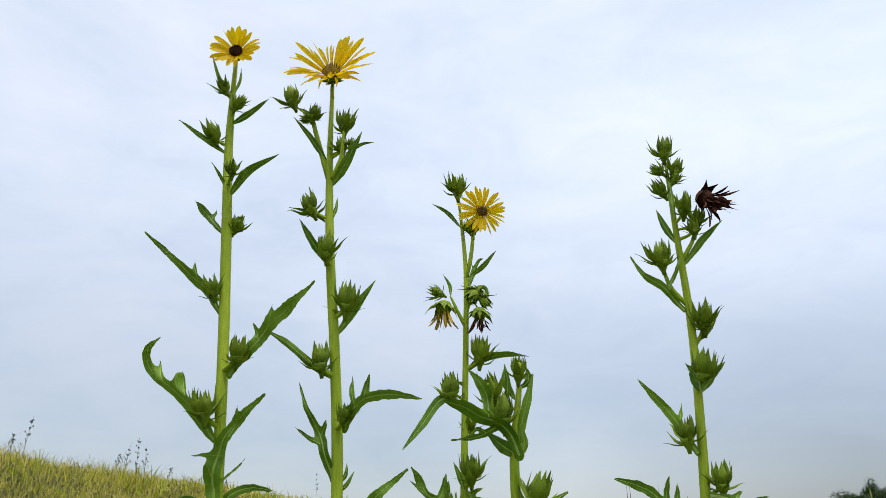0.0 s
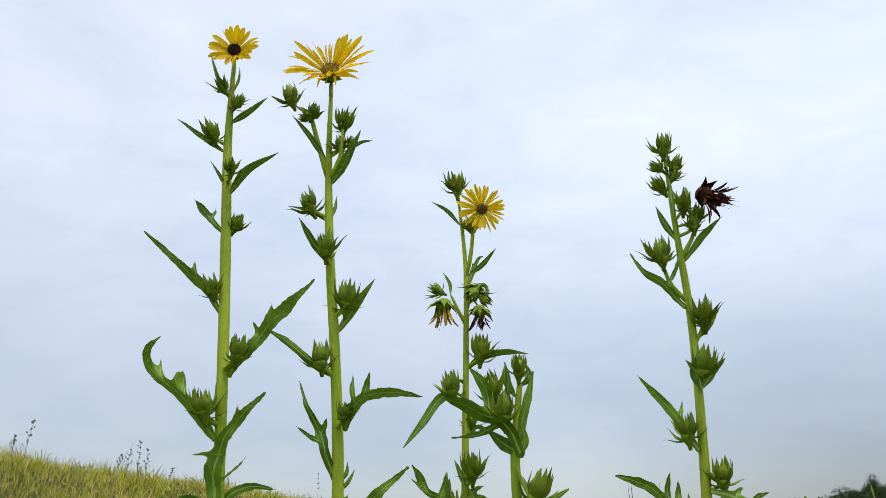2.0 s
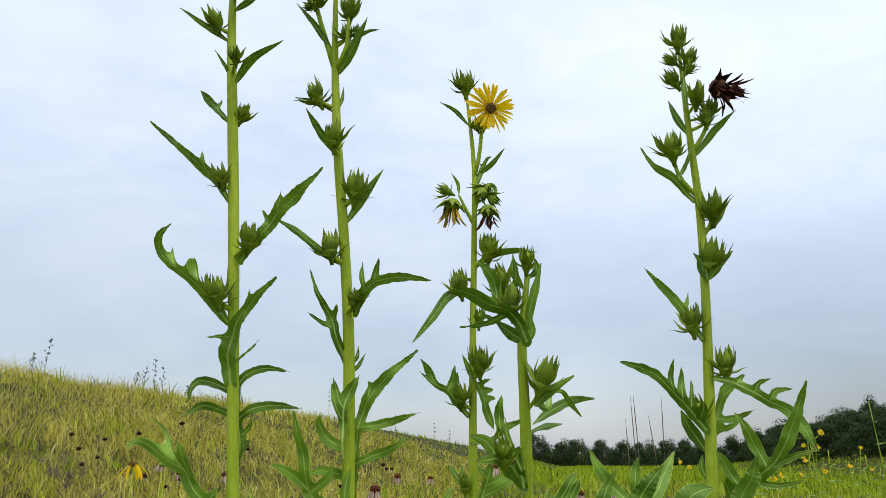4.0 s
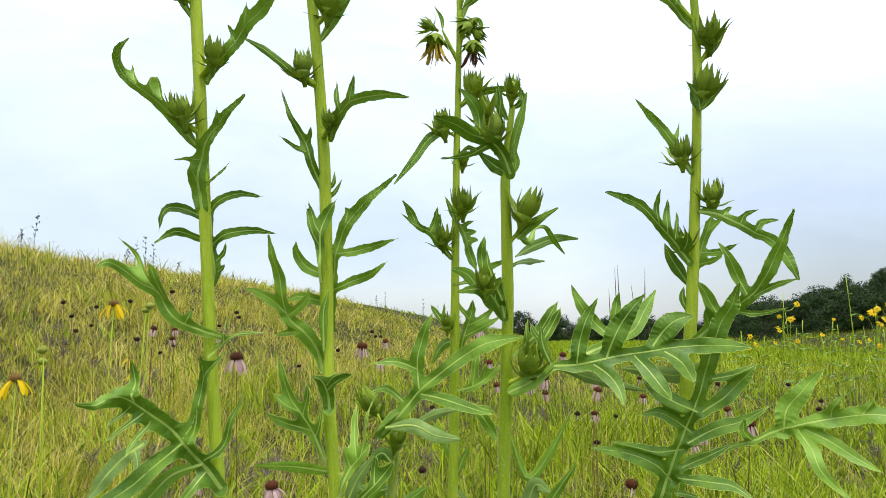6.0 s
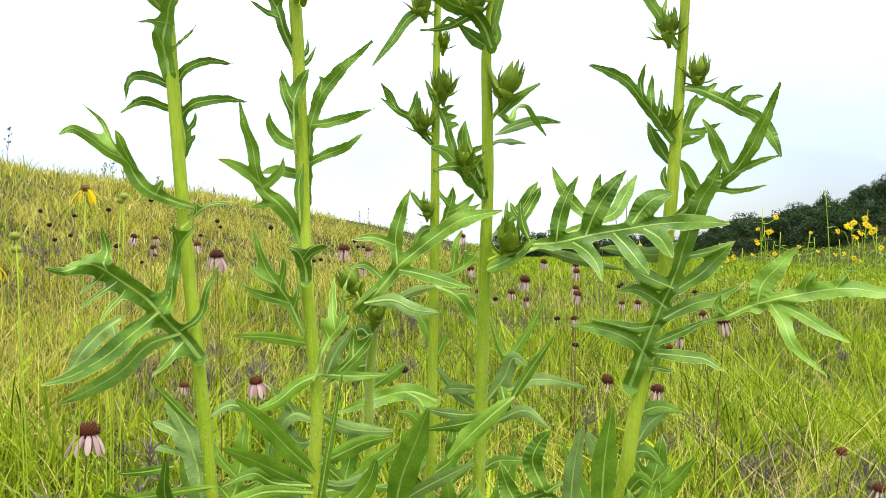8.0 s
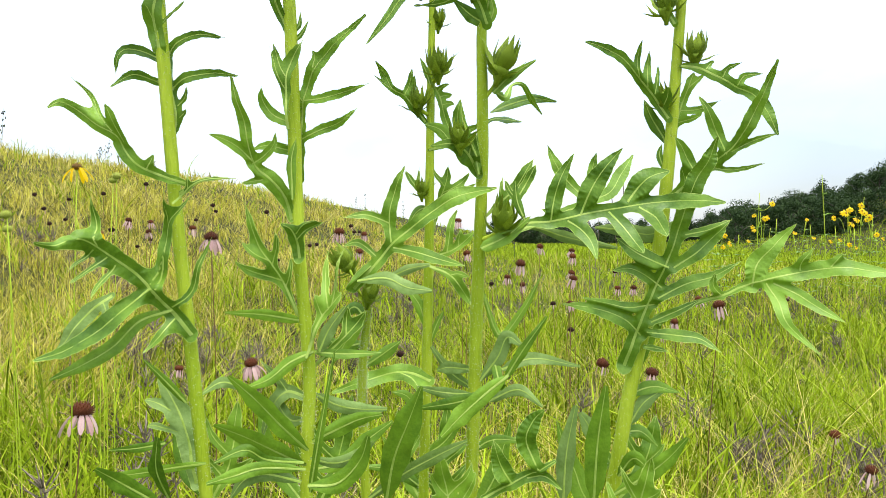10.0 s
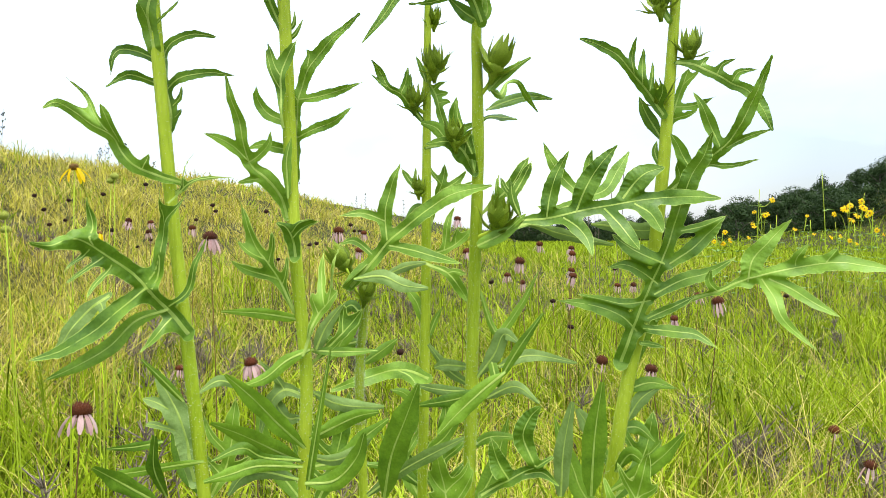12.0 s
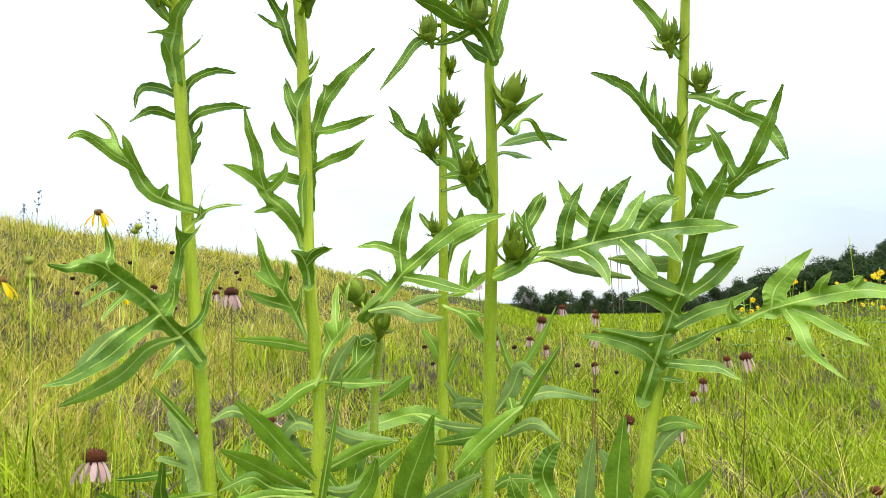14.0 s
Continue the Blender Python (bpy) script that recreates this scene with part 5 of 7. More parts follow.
lobed(plant_b, [(-0.12, 1.46, 0.875), (-0.164, 1.453, 0.886), (-0.192, 1.447, 0.88), (-0.209, 1.44, 0.858)], (0.0043, 0.01, 0.0099, 0.0021), mat=M_LEAF_SHEEN)
lobed(plant_b, [(-0.151, 1.57, 0.962), (-0.18, 1.58, 0.967), (-0.206, 1.59, 0.943), (-0.228, 1.6, 0.892)], (0.0048, 0.0098, 0.0115, 0.0025), [(0.0065, (-0.18, 1.58, 0.966), (-0.192, 1.578, 0.984), (-0.22, 1.576, 1.016))], mat=M_LEAF_SHEEN)
lobed(plant_b, [(-0.148, 1.57, 0.929), (-0.176, 1.58, 0.925), (-0.197, 1.59, 0.948), (-0.196, 1.6, 0.98)], (0.0032, 0.0114, 0.0115, 0.0025), mat=M_LEAF_SHEEN)
lobed(plant_b, [(-0.125, 1.52, 0.871), (-0.079, 1.513, 0.885), (-0.043, 1.507, 0.918), (-0.005, 1.5, 0.948)], (0.0054, 0.0107, 0.0113, 0.0023))
lobed(plant_b, [(-0.126, 1.53, 0.908), (-0.088, 1.527, 0.928), (-0.055, 1.523, 0.944), (-0.023, 1.52, 0.952)], (0.0062, 0.0116, 0.01, 0.0023))
lobed(plant_b, [(-0.14, 1.59, 0.962), (-0.106, 1.593, 0.945), (-0.072, 1.597, 0.939), (-0.032, 1.6, 0.939)], (0.0058, 0.0107, 0.0099, 0.0025), mat=M_LEAF_SHEEN)
lobed(plant_b, [(-0.141, 1.58, 1.027), (-0.092, 1.59, 1.023), (-0.041, 1.6, 1.024)], (0.0041, 0.0082, 0.0017))
lobed(plant_b, [(-0.111, 1.47, 0.858), (-0.096, 1.46, 0.93), (-0.071, 1.45, 1.051)], (0.0058, 0.0058, 0.0014))
lobed(plant_b, [(-0.13, 1.58, 1.028), (-0.116, 1.585, 1.061), (-0.092, 1.59, 1.094)], (0.0081, 0.0106, 0.0025), mat=M_LEAF_SHEEN)
lobed(plant_b, [(-0.111, 1.46, 0.87), (-0.067, 1.447, 0.88), (-0.034, 1.433, 0.915), (-0.02, 1.42, 0.951)], (0.0058, 0.0127, 0.0126, 0.0027))
lobed(plant_b, [(-0.117, 1.49, 0.897), (-0.081, 1.483, 0.894), (-0.048, 1.477, 0.907), (-0.024, 1.47, 0.929)], (0.0037, 0.0074, 0.0088, 0.0022), mat=M_LEAF_SHEEN)
lobed(plant_b, [(-0.179, 1.555, 1.656), (-0.214, 1.551, 1.681), (-0.237, 1.547, 1.701), (-0.261, 1.544, 1.72), (-0.291, 1.54, 1.738)], (0.0034, 0.0067, 0.0058, 0.0058, 0.0012))
lobed(plant_b, [(-0.153, 1.555, 1.573), (-0.143, 1.536, 1.594), (-0.124, 1.517, 1.605), (-0.102, 1.498, 1.612), (-0.065, 1.479, 1.613), (-0.013, 1.46, 1.602)], (0.0042, 0.0099, 0.0073, 0.0064, 0.007, 0.0011), [(0.0041, (-0.128, 1.517, 1.604), (-0.133, 1.515, 1.627), (-0.132, 1.513, 1.65)), (0.0048, (-0.109, 1.498, 1.608), (-0.103, 1.491, 1.629), (-0.097, 1.484, 1.646))])
lobed(plant_b, [(-0.165, 1.555, 1.494), (-0.178, 1.55, 1.526), (-0.186, 1.545, 1.557), (-0.202, 1.54, 1.589), (-0.215, 1.535, 1.616), (-0.225, 1.53, 1.647)], (0.005, 0.0075, 0.0075, 0.0058, 0.0033, 0.0008), [(0.0033, (-0.188, 1.545, 1.552), (-0.208, 1.543, 1.562), (-0.23, 1.541, 1.578)), (0.0042, (-0.189, 1.545, 1.565), (-0.181, 1.538, 1.576), (-0.176, 1.531, 1.586))])

# slender compass plant with an open yellow flower and nodding faded heads
plant_c = thing("compass_plant", (-0.057, 2.04, -0.04), "slender compass plant with an open yellow flower and nodding faded heads", "plant", "compass plants")
stem(plant_c, [(-0.057, 2.04, -0.04), (-0.05, 2.04, 0.31), (-0.042, 2.04, 0.66), (-0.036, 2.04, 0.855), (-0.031, 2.04, 1.049), (-0.027, 2.04, 1.243), (-0.024, 2.04, 1.437), (-0.02, 2.04, 1.631), (-0.014, 2.04, 1.826), (-0.011, 2.04, 2.02), (-0.026, 2.04, 2.214)],
     (0.0122, 0.0115, 0.0109, 0.0105, 0.0101, 0.0098, 0.0086, 0.0074, 0.0066, 0.0053, 0.003))
stalk(plant_c, [(-0.011, 2.04, 1.992), (0.003, 2.04, 2.048), (0.008, 2.04, 2.1), (0.013, 2.04, 2.133), (0.015, 2.042, 2.126), (0, 2.03, 2.113)], 0.0063, 0.0042)
flower(plant_c, (0.035, 2.01, 2.154), 0.0619, (0.25, -0.95, -0.12), 0.0135, 30, M_TANCONE, 0.15, "yellow ray flower facing the meadow", 8)
stalk(plant_c, [(0.008, 2.04, 2.092), (0.012, 2.04, 2.122), (0.031, 2.027, 2.157)], 0.0049, 0.0042)
stalk(plant_c, [(-0.025, 2.04, 2.202), (-0.026, 2.036, 2.208), (-0.027, 2.031, 2.221)], 0.003, 0.0073)
bud(plant_c, (-0.027, 2.028, 2.237), 0.0487, (0, -0.2, 0.98))
bud(plant_c, (0.018, 2.04, 2.137), 0.0350, (0.19, -0.19, 0.96))
bud(plant_c, (-0.002, 2.028, 2.121), 0.0255, (-0.28, -0.19, 0.94))
leaf(plant_c, [(-0.021, 2.04, 2.126), (-0.053, 2.04, 2.169), (-0.094, 2.04, 2.199)], 0.0069, ())
leaf(plant_c, [(-0.006, 2.04, 1.993), (0.032, 2.04, 2.024), (0.064, 2.04, 2.06)], 0.0083, ())
leaf(plant_c, [(-0.007, 2.04, 1.978), (0.018, 2.04, 2.032), (0.032, 2.04, 2.042)], 0.0055, ())
leaf(plant_c, [(-0.008, 2.04, 1.964), (0.008, 2.04, 2.011), (0.004, 2.04, 2.026)], 0.0083, ())
stalk(plant_c, [(-0.013, 2.04, 1.873), (-0.03, 2.04, 1.907), (-0.042, 2.04, 1.935), (-0.049, 2.04, 1.95)], 0.0063, 0.0035)
spent_head(plant_c, (-0.062, 2.02, 1.916), 0.0506, (0, -0.1, -1), WILTED, BRACTS[:2], 18, "nodding head of wilted yellow petals")
bud(plant_c, (-0.081, 2.028, 1.959), 0.0324, (-0.86, -0.19, 0.48))
leaf(plant_c, [(-0.048, 2.04, 1.95), (-0.051, 2.04, 1.978), (-0.066, 2.04, 2.007)], 0.0055, ())
stalk(plant_c, [(-0.013, 2.04, 1.894), (-0.002, 2.04, 1.94), (0.013, 2.04, 1.97), (0.023, 2.04, 1.953), (0.016, 2.031, 1.956), (0.025, 2.031, 1.938)], 0.0049, 0.0035)
stalk(plant_c, [(-0.012, 2.04, 1.914), (0.004, 2.04, 1.933), (0.018, 2.04, 1.914)], 0.0035, 0.0028)
bud(plant_c, (0.008, 2.028, 1.947), 0.0371, (-0.62, -0.25, -0.74))
bud(plant_c, (0.032, 2.028, 1.93), 0.0301, (0.62, -0.25, -0.74))
leaf(plant_c, [(-0.004, 2.04, 1.966), (0.034, 2.04, 1.966), (0.041, 2.04, 1.931)], 0.0069, ())
leaf(plant_c, [(-0.006, 2.04, 1.961), (-0.01, 2.04, 1.94), (-0.017, 2.04, 1.916)], 0.0055, ())
spent_head(plant_c, (0.021, 2.02, 1.897), 0.0450, (0, -0.1, -1), BROWNED, BRACTS[:2], 16, "nodding head of browned petals")
leaf(plant_c, [(-0.016, 2.04, 1.765), (0.02, 2.03, 1.79), (0.079, 2.02, 1.798), (0.131, 2.01, 1.79)], 0.0109, ())
stalk(plant_c, [(-0.015, 2.04, 1.774), (0.002, 2.036, 1.78), (0.019, 2.031, 1.793)], 0.0049, 0.0077)
bud(plant_c, (0.021, 2.028, 1.81), 0.0510, (0.1, -0.2, 0.98))
stalk(plant_c, [(-0.018, 2.04, 1.702), (-0.032, 2.04, 1.711), (-0.047, 2.04, 1.721), (-0.047, 2.031, 1.714)], 0.0042, 0.0035)
bud(plant_c, (-0.05, 2.028, 1.73), 0.0487, (-0.19, -0.19, 0.96))
leaf(plant_c, [(-0.017, 2.04, 1.73), (-0.027, 2.04, 1.741), (-0.05, 2.04, 1.74)], 0.0050, ())
stalk(plant_c, [(-0.02, 2.04, 1.629), (-0.014, 2.046, 1.633), (-0.008, 2.052, 1.643)], 0.0054, 0.0055)
bud(plant_c, (-0.006, 2.05, 1.655), 0.0365, (0.1, -0.2, 0.98))
stalk(plant_c, [(-0.022, 2.04, 1.515), (-0.013, 2.027, 1.52), (-0.004, 2.013, 1.533)], 0.0054, 0.0072)
bud(plant_c, (-0.004, 2.01, 1.549), 0.0481, (0, -0.2, 0.98))
leaf(plant_c, [(-0.021, 2.02, 1.51), (-0.031, 2.02, 1.539), (-0.043, 2.02, 1.567)], 0.0062, ())
leaf(plant_c, [(-0.019, 2.02, 1.522), (0.012, 2.02, 1.544), (0.025, 2.02, 1.568)], 0.0062, ())
stalk(plant_c, [(-0.023, 2.04, 1.45), (-0.036, 2.032, 1.455), (-0.048, 2.023, 1.466)], 0.0054, 0.0063)
bud(plant_c, (-0.048, 2.02, 1.48), 0.0421, (0, -0.2, 0.98))
leaf(plant_c, [(-0.02, 2.03, 1.517), (-0.002, 2.03, 1.484), (0.009, 2.03, 1.44), (0.023, 2.03, 1.402)], 0.0113, [(0.3, 0.01, -0.027, 0.008, 0), (0.45, 0.006, -0.026, 0.008, 0), (0.2, 0.002, -0.036, 0.006, 0)])
stalk(plant_c, [(-0.026, 2.04, 1.273), (-0.034, 2.035, 1.277), (-0.042, 2.03, 1.286)], 0.0057, 0.005)
bud(plant_c, (-0.042, 2.028, 1.297), 0.0335, (0, -0.2, 0.98))
leaf(plant_c, [(-0.028, 2.04, 1.272), (-0.058, 2.04, 1.304), (-0.08, 2.04, 1.337)], 0.0084, [(0.4, 0.031, 0.034, 0.005, 0)])
leaf(plant_c, [(-0.027, 2.04, 1.258), (-0.053, 2.04, 1.248), (-0.077, 2.04, 1.208)], 0.0108, ())
leaf(plant_c, [(-0.026, 2.07, 1.186), (-0.012, 2.07, 1.263), (0.004, 2.07, 1.311), (0.011, 2.07, 1.349)], 0.0110, [(0.5, 0.064, 0.04, 0.011, 0), (0.35, 0.066, 0.07, 0.01, 0), (0.6, 0.034, -0.041, 0.007, 0)])
leaf(plant_c, [(-0.026, 2.03, 1.151), (0.026, 2.03, 1.17), (0.071, 2.03, 1.208)], 0.0119, [(0.35, 0.052, -0.081, 0.011, 0), (0.6, 0.026, -0.027, 0.007, 0)])
leaf(plant_c, [(-0.025, 2.02, 1.134), (0.027, 2.02, 1.108), (0.062, 2.02, 1.05)], 0.0142, [(0.4, 0.036, -0.021, 0.009, 0)])
leaf(plant_c, [(-0.035, 2.04, 1.001), (-0.05, 2.04, 1.053), (-0.077, 2.04, 1.089)], 0.0120, ())
leaf(plant_c, [(-0.032, 2.04, 0.959), (-0.012, 2.04, 1.011), (0.004, 2.04, 1.041)], 0.0072, ())
leaf(plant_c, [(-0.041, 2.07, 0.72), (0.008, 2.07, 0.762), (0.063, 2.07, 0.85)], 0.0122, ())
leaf(plant_c, [(-0.044, 2.07, 0.645), (-0.105, 2.07, 0.685), (-0.18, 2.07, 0.695)], 0.0147, ())
leaf(plant_c, [(-0.041, 2.09, 0.789), (-0.082, 2.09, 0.842), (-0.12, 2.09, 0.853)], 0.0124, ())
lobed(plant_c, [(-0.02, 2.0, 0.899), (-0.074, 1.983, 0.92), (-0.141, 1.967, 0.906), (-0.212, 1.95, 0.882)], (0.0092, 0.0159, 0.0146, 0.0033), [(0.0102, (-0.08, 1.983, 0.919), (-0.051, 1.968, 0.905), (-0.028, 1.953, 0.873))])
lobed(plant_c, [(-0.025, 2.03, 1.376), (0.021, 2.02, 1.387), (0.046, 2.01, 1.407), (0.083, 2.0, 1.422)], (0.003, 0.0048, 0.0096, 0.0036), [(0.0108, (0.038, 2.01, 1.406), (0.036, 2.008, 1.441), (0.043, 2.006, 1.477))])
lobed(plant_c, [(-0.033, 2.03, 1.435), (-0.057, 2.024, 1.466), (-0.075, 2.018, 1.489), (-0.099, 2.012, 1.502), (-0.116, 2.006, 1.533), (-0.131, 2.0, 1.556)], (0.0049, 0.0097, 0.0073, 0.006, 0.0084, 0.0012), [(0.0073, (-0.075, 2.018, 1.489), (-0.064, 2.016, 1.514), (-0.058, 2.014, 1.544)), (0.0049, (-0.061, 2.024, 1.478), (-0.055, 2.017, 1.502), (-0.052, 2.01, 1.528)), (0.0042, (-0.091, 2.012, 1.495), (-0.111, 2.01, 1.509), (-0.137, 2.008, 1.531))])
lobed(plant_c, [(-0.034, 2.035, 1.715), (-0.074, 2.023, 1.699), (-0.11, 2.012, 1.647), (-0.151, 2.0, 1.593)], (0.0061, 0.0109, 0.0096, 0.0012))

# shorter compass plant with a broken leafy top
plant_d = thing("compass_plant", (0.059, 1.75, -0.04), "shorter compass plant with a broken leafy top", "plant", "compass plants")
stem(plant_d, [(0.059, 1.75, -0.04), (0.069, 1.75, 0.36), (0.082, 1.75, 0.76), (0.086, 1.75, 0.874), (0.09, 1.75, 0.988), (0.094, 1.75, 1.102), (0.099, 1.75, 1.216), (0.103, 1.75, 1.33), (0.103, 1.75, 1.444), (0.103, 1.75, 1.558), (0.117, 1.75, 1.672)],
     (0.0116, 0.0109, 0.0103, 0.0106, 0.0104, 0.0101, 0.0099, 0.0098, 0.0093, 0.0079, 0.0049))
stalk(plant_d, [(0.106, 1.75, 1.587), (0.097, 1.737, 1.593), (0.087, 1.723, 1.606)], 0.003, 0.0073)
bud(plant_d, (0.085, 1.72, 1.622), 0.0490, (-0.1, -0.2, 0.98))
stalk(plant_d, [(0.112, 1.75, 1.63), (0.09, 1.747, 1.635), (0.068, 1.743, 1.648)], 0.003, 0.0072)
bud(plant_d, (0.065, 1.74, 1.664), 0.0481, (-0.19, -0.19, 0.96))
stalk(plant_d, [(0.117, 1.75, 1.672), (0.117, 1.746, 1.678), (0.117, 1.741, 1.69)], 0.003, 0.0056)
bud(plant_d, (0.118, 1.738, 1.702), 0.0377, (0.1, -0.2, 0.98))
leaf(plant_d, [(0.108, 1.75, 1.648), (0.093, 1.75, 1.679), (0.09, 1.75, 1.706)], 0.0082, ())
leaf(plant_d, [(0.117, 1.75, 1.668), (0.134, 1.75, 1.684), (0.131, 1.75, 1.708)], 0.0072, ())
stalk(plant_d, [(0.103, 1.75, 1.424), (0.121, 1.75, 1.446), (0.131, 1.75, 1.466), (0.134, 1.733, 1.47)], 0.0042, 0.0037)
bud(plant_d, (0.139, 1.73, 1.486), 0.0511, (0.32, -0.19, 0.93))
bud(plant_d, (0.07, 1.7, 1.361), 0.0383, (0, -0.2, 0.98))
leaf(plant_d, [(0.096, 1.72, 1.328), (0.075, 1.72, 1.378), (0.071, 1.72, 1.415)], 0.0066, ())
leaf(plant_d, [(0.099, 1.73, 1.301), (0.092, 1.73, 1.337), (0.096, 1.73, 1.365)], 0.0085, ())
stalk(plant_d, [(0.098, 1.75, 1.19), (0.117, 1.737, 1.196), (0.138, 1.723, 1.209)], 0.006, 0.0075)
bud(plant_d, (0.14, 1.72, 1.225), 0.0499, (0.15, -0.19, 0.97))
leaf(plant_d, [(0.104, 1.71, 1.178), (0.147, 1.71, 1.2), (0.183, 1.71, 1.229)], 0.0130, (), root=0.7)
leaf(plant_d, [(0.146, 1.75, 1.235), (0.171, 1.75, 1.277), (0.192, 1.75, 1.318)], 0.0106, [(0.3, 0.019, -0.038, 0.007, 0)])
leaf(plant_d, [(0.106, 1.78, 1.232), (0.153, 1.78, 1.275), (0.189, 1.78, 1.329)], 0.0130, [(0.3, 0.03, -0.032, 0.005, 0)])
leaf(plant_d, [(0.174, 1.71, 1.222), (0.162, 1.71, 1.254), (0.158, 1.71, 1.287)], 0.0076, ())
leaf(plant_d, [(0.083, 1.8, 0.818), (0.118, 1.8, 0.838), (0.178, 1.8, 0.837)], 0.0100, ())
leaf(plant_d, [(0.094, 1.83, 1.107), (0.128, 1.83, 1.019), (0.173, 1.83, 1.07), (0.204, 1.83, 1.131)], 0.0082, ())
lobed(plant_d, [(-0.04, 1.63, 0.789), (-0.024, 1.613, 0.861), (0.001, 1.597, 0.922), (0.024, 1.58, 0.979)], (0.0103, 0.0227, 0.0207, 0.0024))
lobed(plant_d, [(-0.069, 1.64, 0.788), (-0.014, 1.633, 0.83), (0.035, 1.627, 0.86), (0.087, 1.62, 0.889)], (0.0069, 0.0086, 0.0111, 0.0025), mat=M_LEAF_SHEEN)
lobed(plant_d, [(0.148, 1.67, 0.98), (0.111, 1.66, 0.951), (0.074, 1.65, 0.918), (0.045, 1.64, 0.888)], (0.0053, 0.0132, 0.0148, 0.0034))
lobed(plant_d, [(0.11, 1.72, 0.937), (0.057, 1.715, 0.923), (0.005, 1.71, 0.915)], (0.0074, 0.012, 0.0037))
lobed(plant_d, [(0.141, 1.7, 0.966), (0.169, 1.69, 1.014), (0.208, 1.68, 1.072)], (0.0046, 0.009, 0.0018))
lobed(plant_d, [(0.134, 1.76, 0.971), (0.187, 1.77, 0.989), (0.267, 1.78, 0.975)], (0.0067, 0.0116, 0.0019), mat=M_LEAF_SHEEN)
lobed(plant_d, [(0.114, 1.73, 0.924), (0.163, 1.725, 0.945), (0.202, 1.72, 0.919)], (0.0056, 0.0102, 0.0019), mat=M_LEAF_SHEEN)
lobed(plant_d, [(0.085, 1.78, 0.933), (0.044, 1.79, 0.959), (0.008, 1.8, 1.002)], (0.0049, 0.0108, 0.003), mat=M_LEAF_SHEEN)
lobed(plant_d, [(0.085, 1.78, 0.966), (0.041, 1.78, 0.969), (0.021, 1.78, 0.964)], (0.0058, 0.0117, 0.0029), mat=M_LEAF_SHEEN)
lobed(plant_d, [(0.101, 1.72, 0.961), (0.129, 1.713, 1.0), (0.145, 1.707, 1.034), (0.168, 1.7, 1.023)], (0.0056, 0.0129, 0.0119, 0.0027), mat=M_LEAF_SHEEN)
lobed(plant_d, [(0.086, 1.73, 0.934), (0.037, 1.725, 0.938), (-0.005, 1.72, 0.947)], (0.0047, 0.0093, 0.0019), mat=M_LEAF_SHEEN)
lobed(plant_d, [(0.122, 1.72, 0.999), (0.134, 1.7, 0.957), (0.137, 1.68, 0.971)], (0.0074, 0.0082, 0.0018))
lobed(plant_d, [(0.105, 1.72, 0.765), (0.168, 1.71, 0.804), (0.221, 1.7, 0.836)], (0.0056, 0.0083, 0.0027), [(0.0156, (0.151, 1.71, 0.795), (0.134, 1.708, 0.825), (0.122, 1.706, 0.866)), (0.0164, (0.195, 1.7, 0.822), (0.175, 1.695, 0.869), (0.186, 1.691, 0.902), (0.205, 1.686, 0.924)), (0.0083, (0.177, 1.71, 0.805), (0.204, 1.708, 0.809), (0.232, 1.706, 0.789))])
lobed(plant_d, [(0.103, 1.75, 1.186), (0.144, 1.747, 1.207), (0.175, 1.743, 1.219), (0.218, 1.74, 1.222), (0.277, 1.737, 1.235), (0.327, 1.733, 1.243), (0.371, 1.73, 1.25), (0.414, 1.727, 1.253), (0.45, 1.723, 1.253), (0.487, 1.72, 1.25)], (0.0038, 0.0047, 0.0047, 0.0122, 0.0113, 0.0094, 0.0103, 0.013, 0.0111, 0.0019), [(0.0141, (0.216, 1.74, 1.221), (0.221, 1.739, 1.256), (0.232, 1.737, 1.293), (0.253, 1.736, 1.332)), (0.0178, (0.264, 1.737, 1.232), (0.279, 1.732, 1.27), (0.3, 1.727, 1.305), (0.329, 1.723, 1.338)), (0.0187, (0.338, 1.733, 1.252), (0.359, 1.732, 1.28), (0.377, 1.731, 1.294), (0.405, 1.729, 1.302)), (0.0132, (0.243, 1.74, 1.223), (0.264, 1.723, 1.208), (0.279, 1.707, 1.188), (0.286, 1.69, 1.16)), (0.0141, (0.309, 1.733, 1.237), (0.329, 1.717, 1.213), (0.346, 1.7, 1.188), (0.357, 1.683, 1.171)), (0.014, (0.356, 1.73, 1.244), (0.378, 1.72, 1.229), (0.389, 1.71, 1.211), (0.396, 1.7, 1.197))])
lobed(plant_d, [(0.138, 1.762, 1.197), (0.187, 1.8, 1.216), (0.248, 1.844, 1.24), (0.293, 1.888, 1.262), (0.333, 1.932, 1.279), (0.36, 1.976, 1.317), (0.388, 2.02, 1.357)], (0.003, 0.004, 0.0082, 0.0085, 0.0131, 0.0136, 0.0023), [(0.0117, (0.287, 1.888, 1.262), (0.25, 1.887, 1.3), (0.229, 1.885, 1.331), (0.215, 1.884, 1.365)), (0.0072, (0.257, 1.844, 1.246), (0.227, 1.837, 1.236), (0.201, 1.83, 1.246)), (0.0095, (0.291, 1.888, 1.262), (0.296, 1.886, 1.316), (0.303, 1.884, 1.349))])
lobed(plant_d, [(0.138, 1.762, 1.197), (0.187, 1.8, 1.212), (0.235, 1.797, 1.198), (0.278, 1.793, 1.187), (0.33, 1.79, 1.176)], (0.003, 0.004, 0.0099, 0.0089, 0.002), mat=M_LEAF_SHEEN)
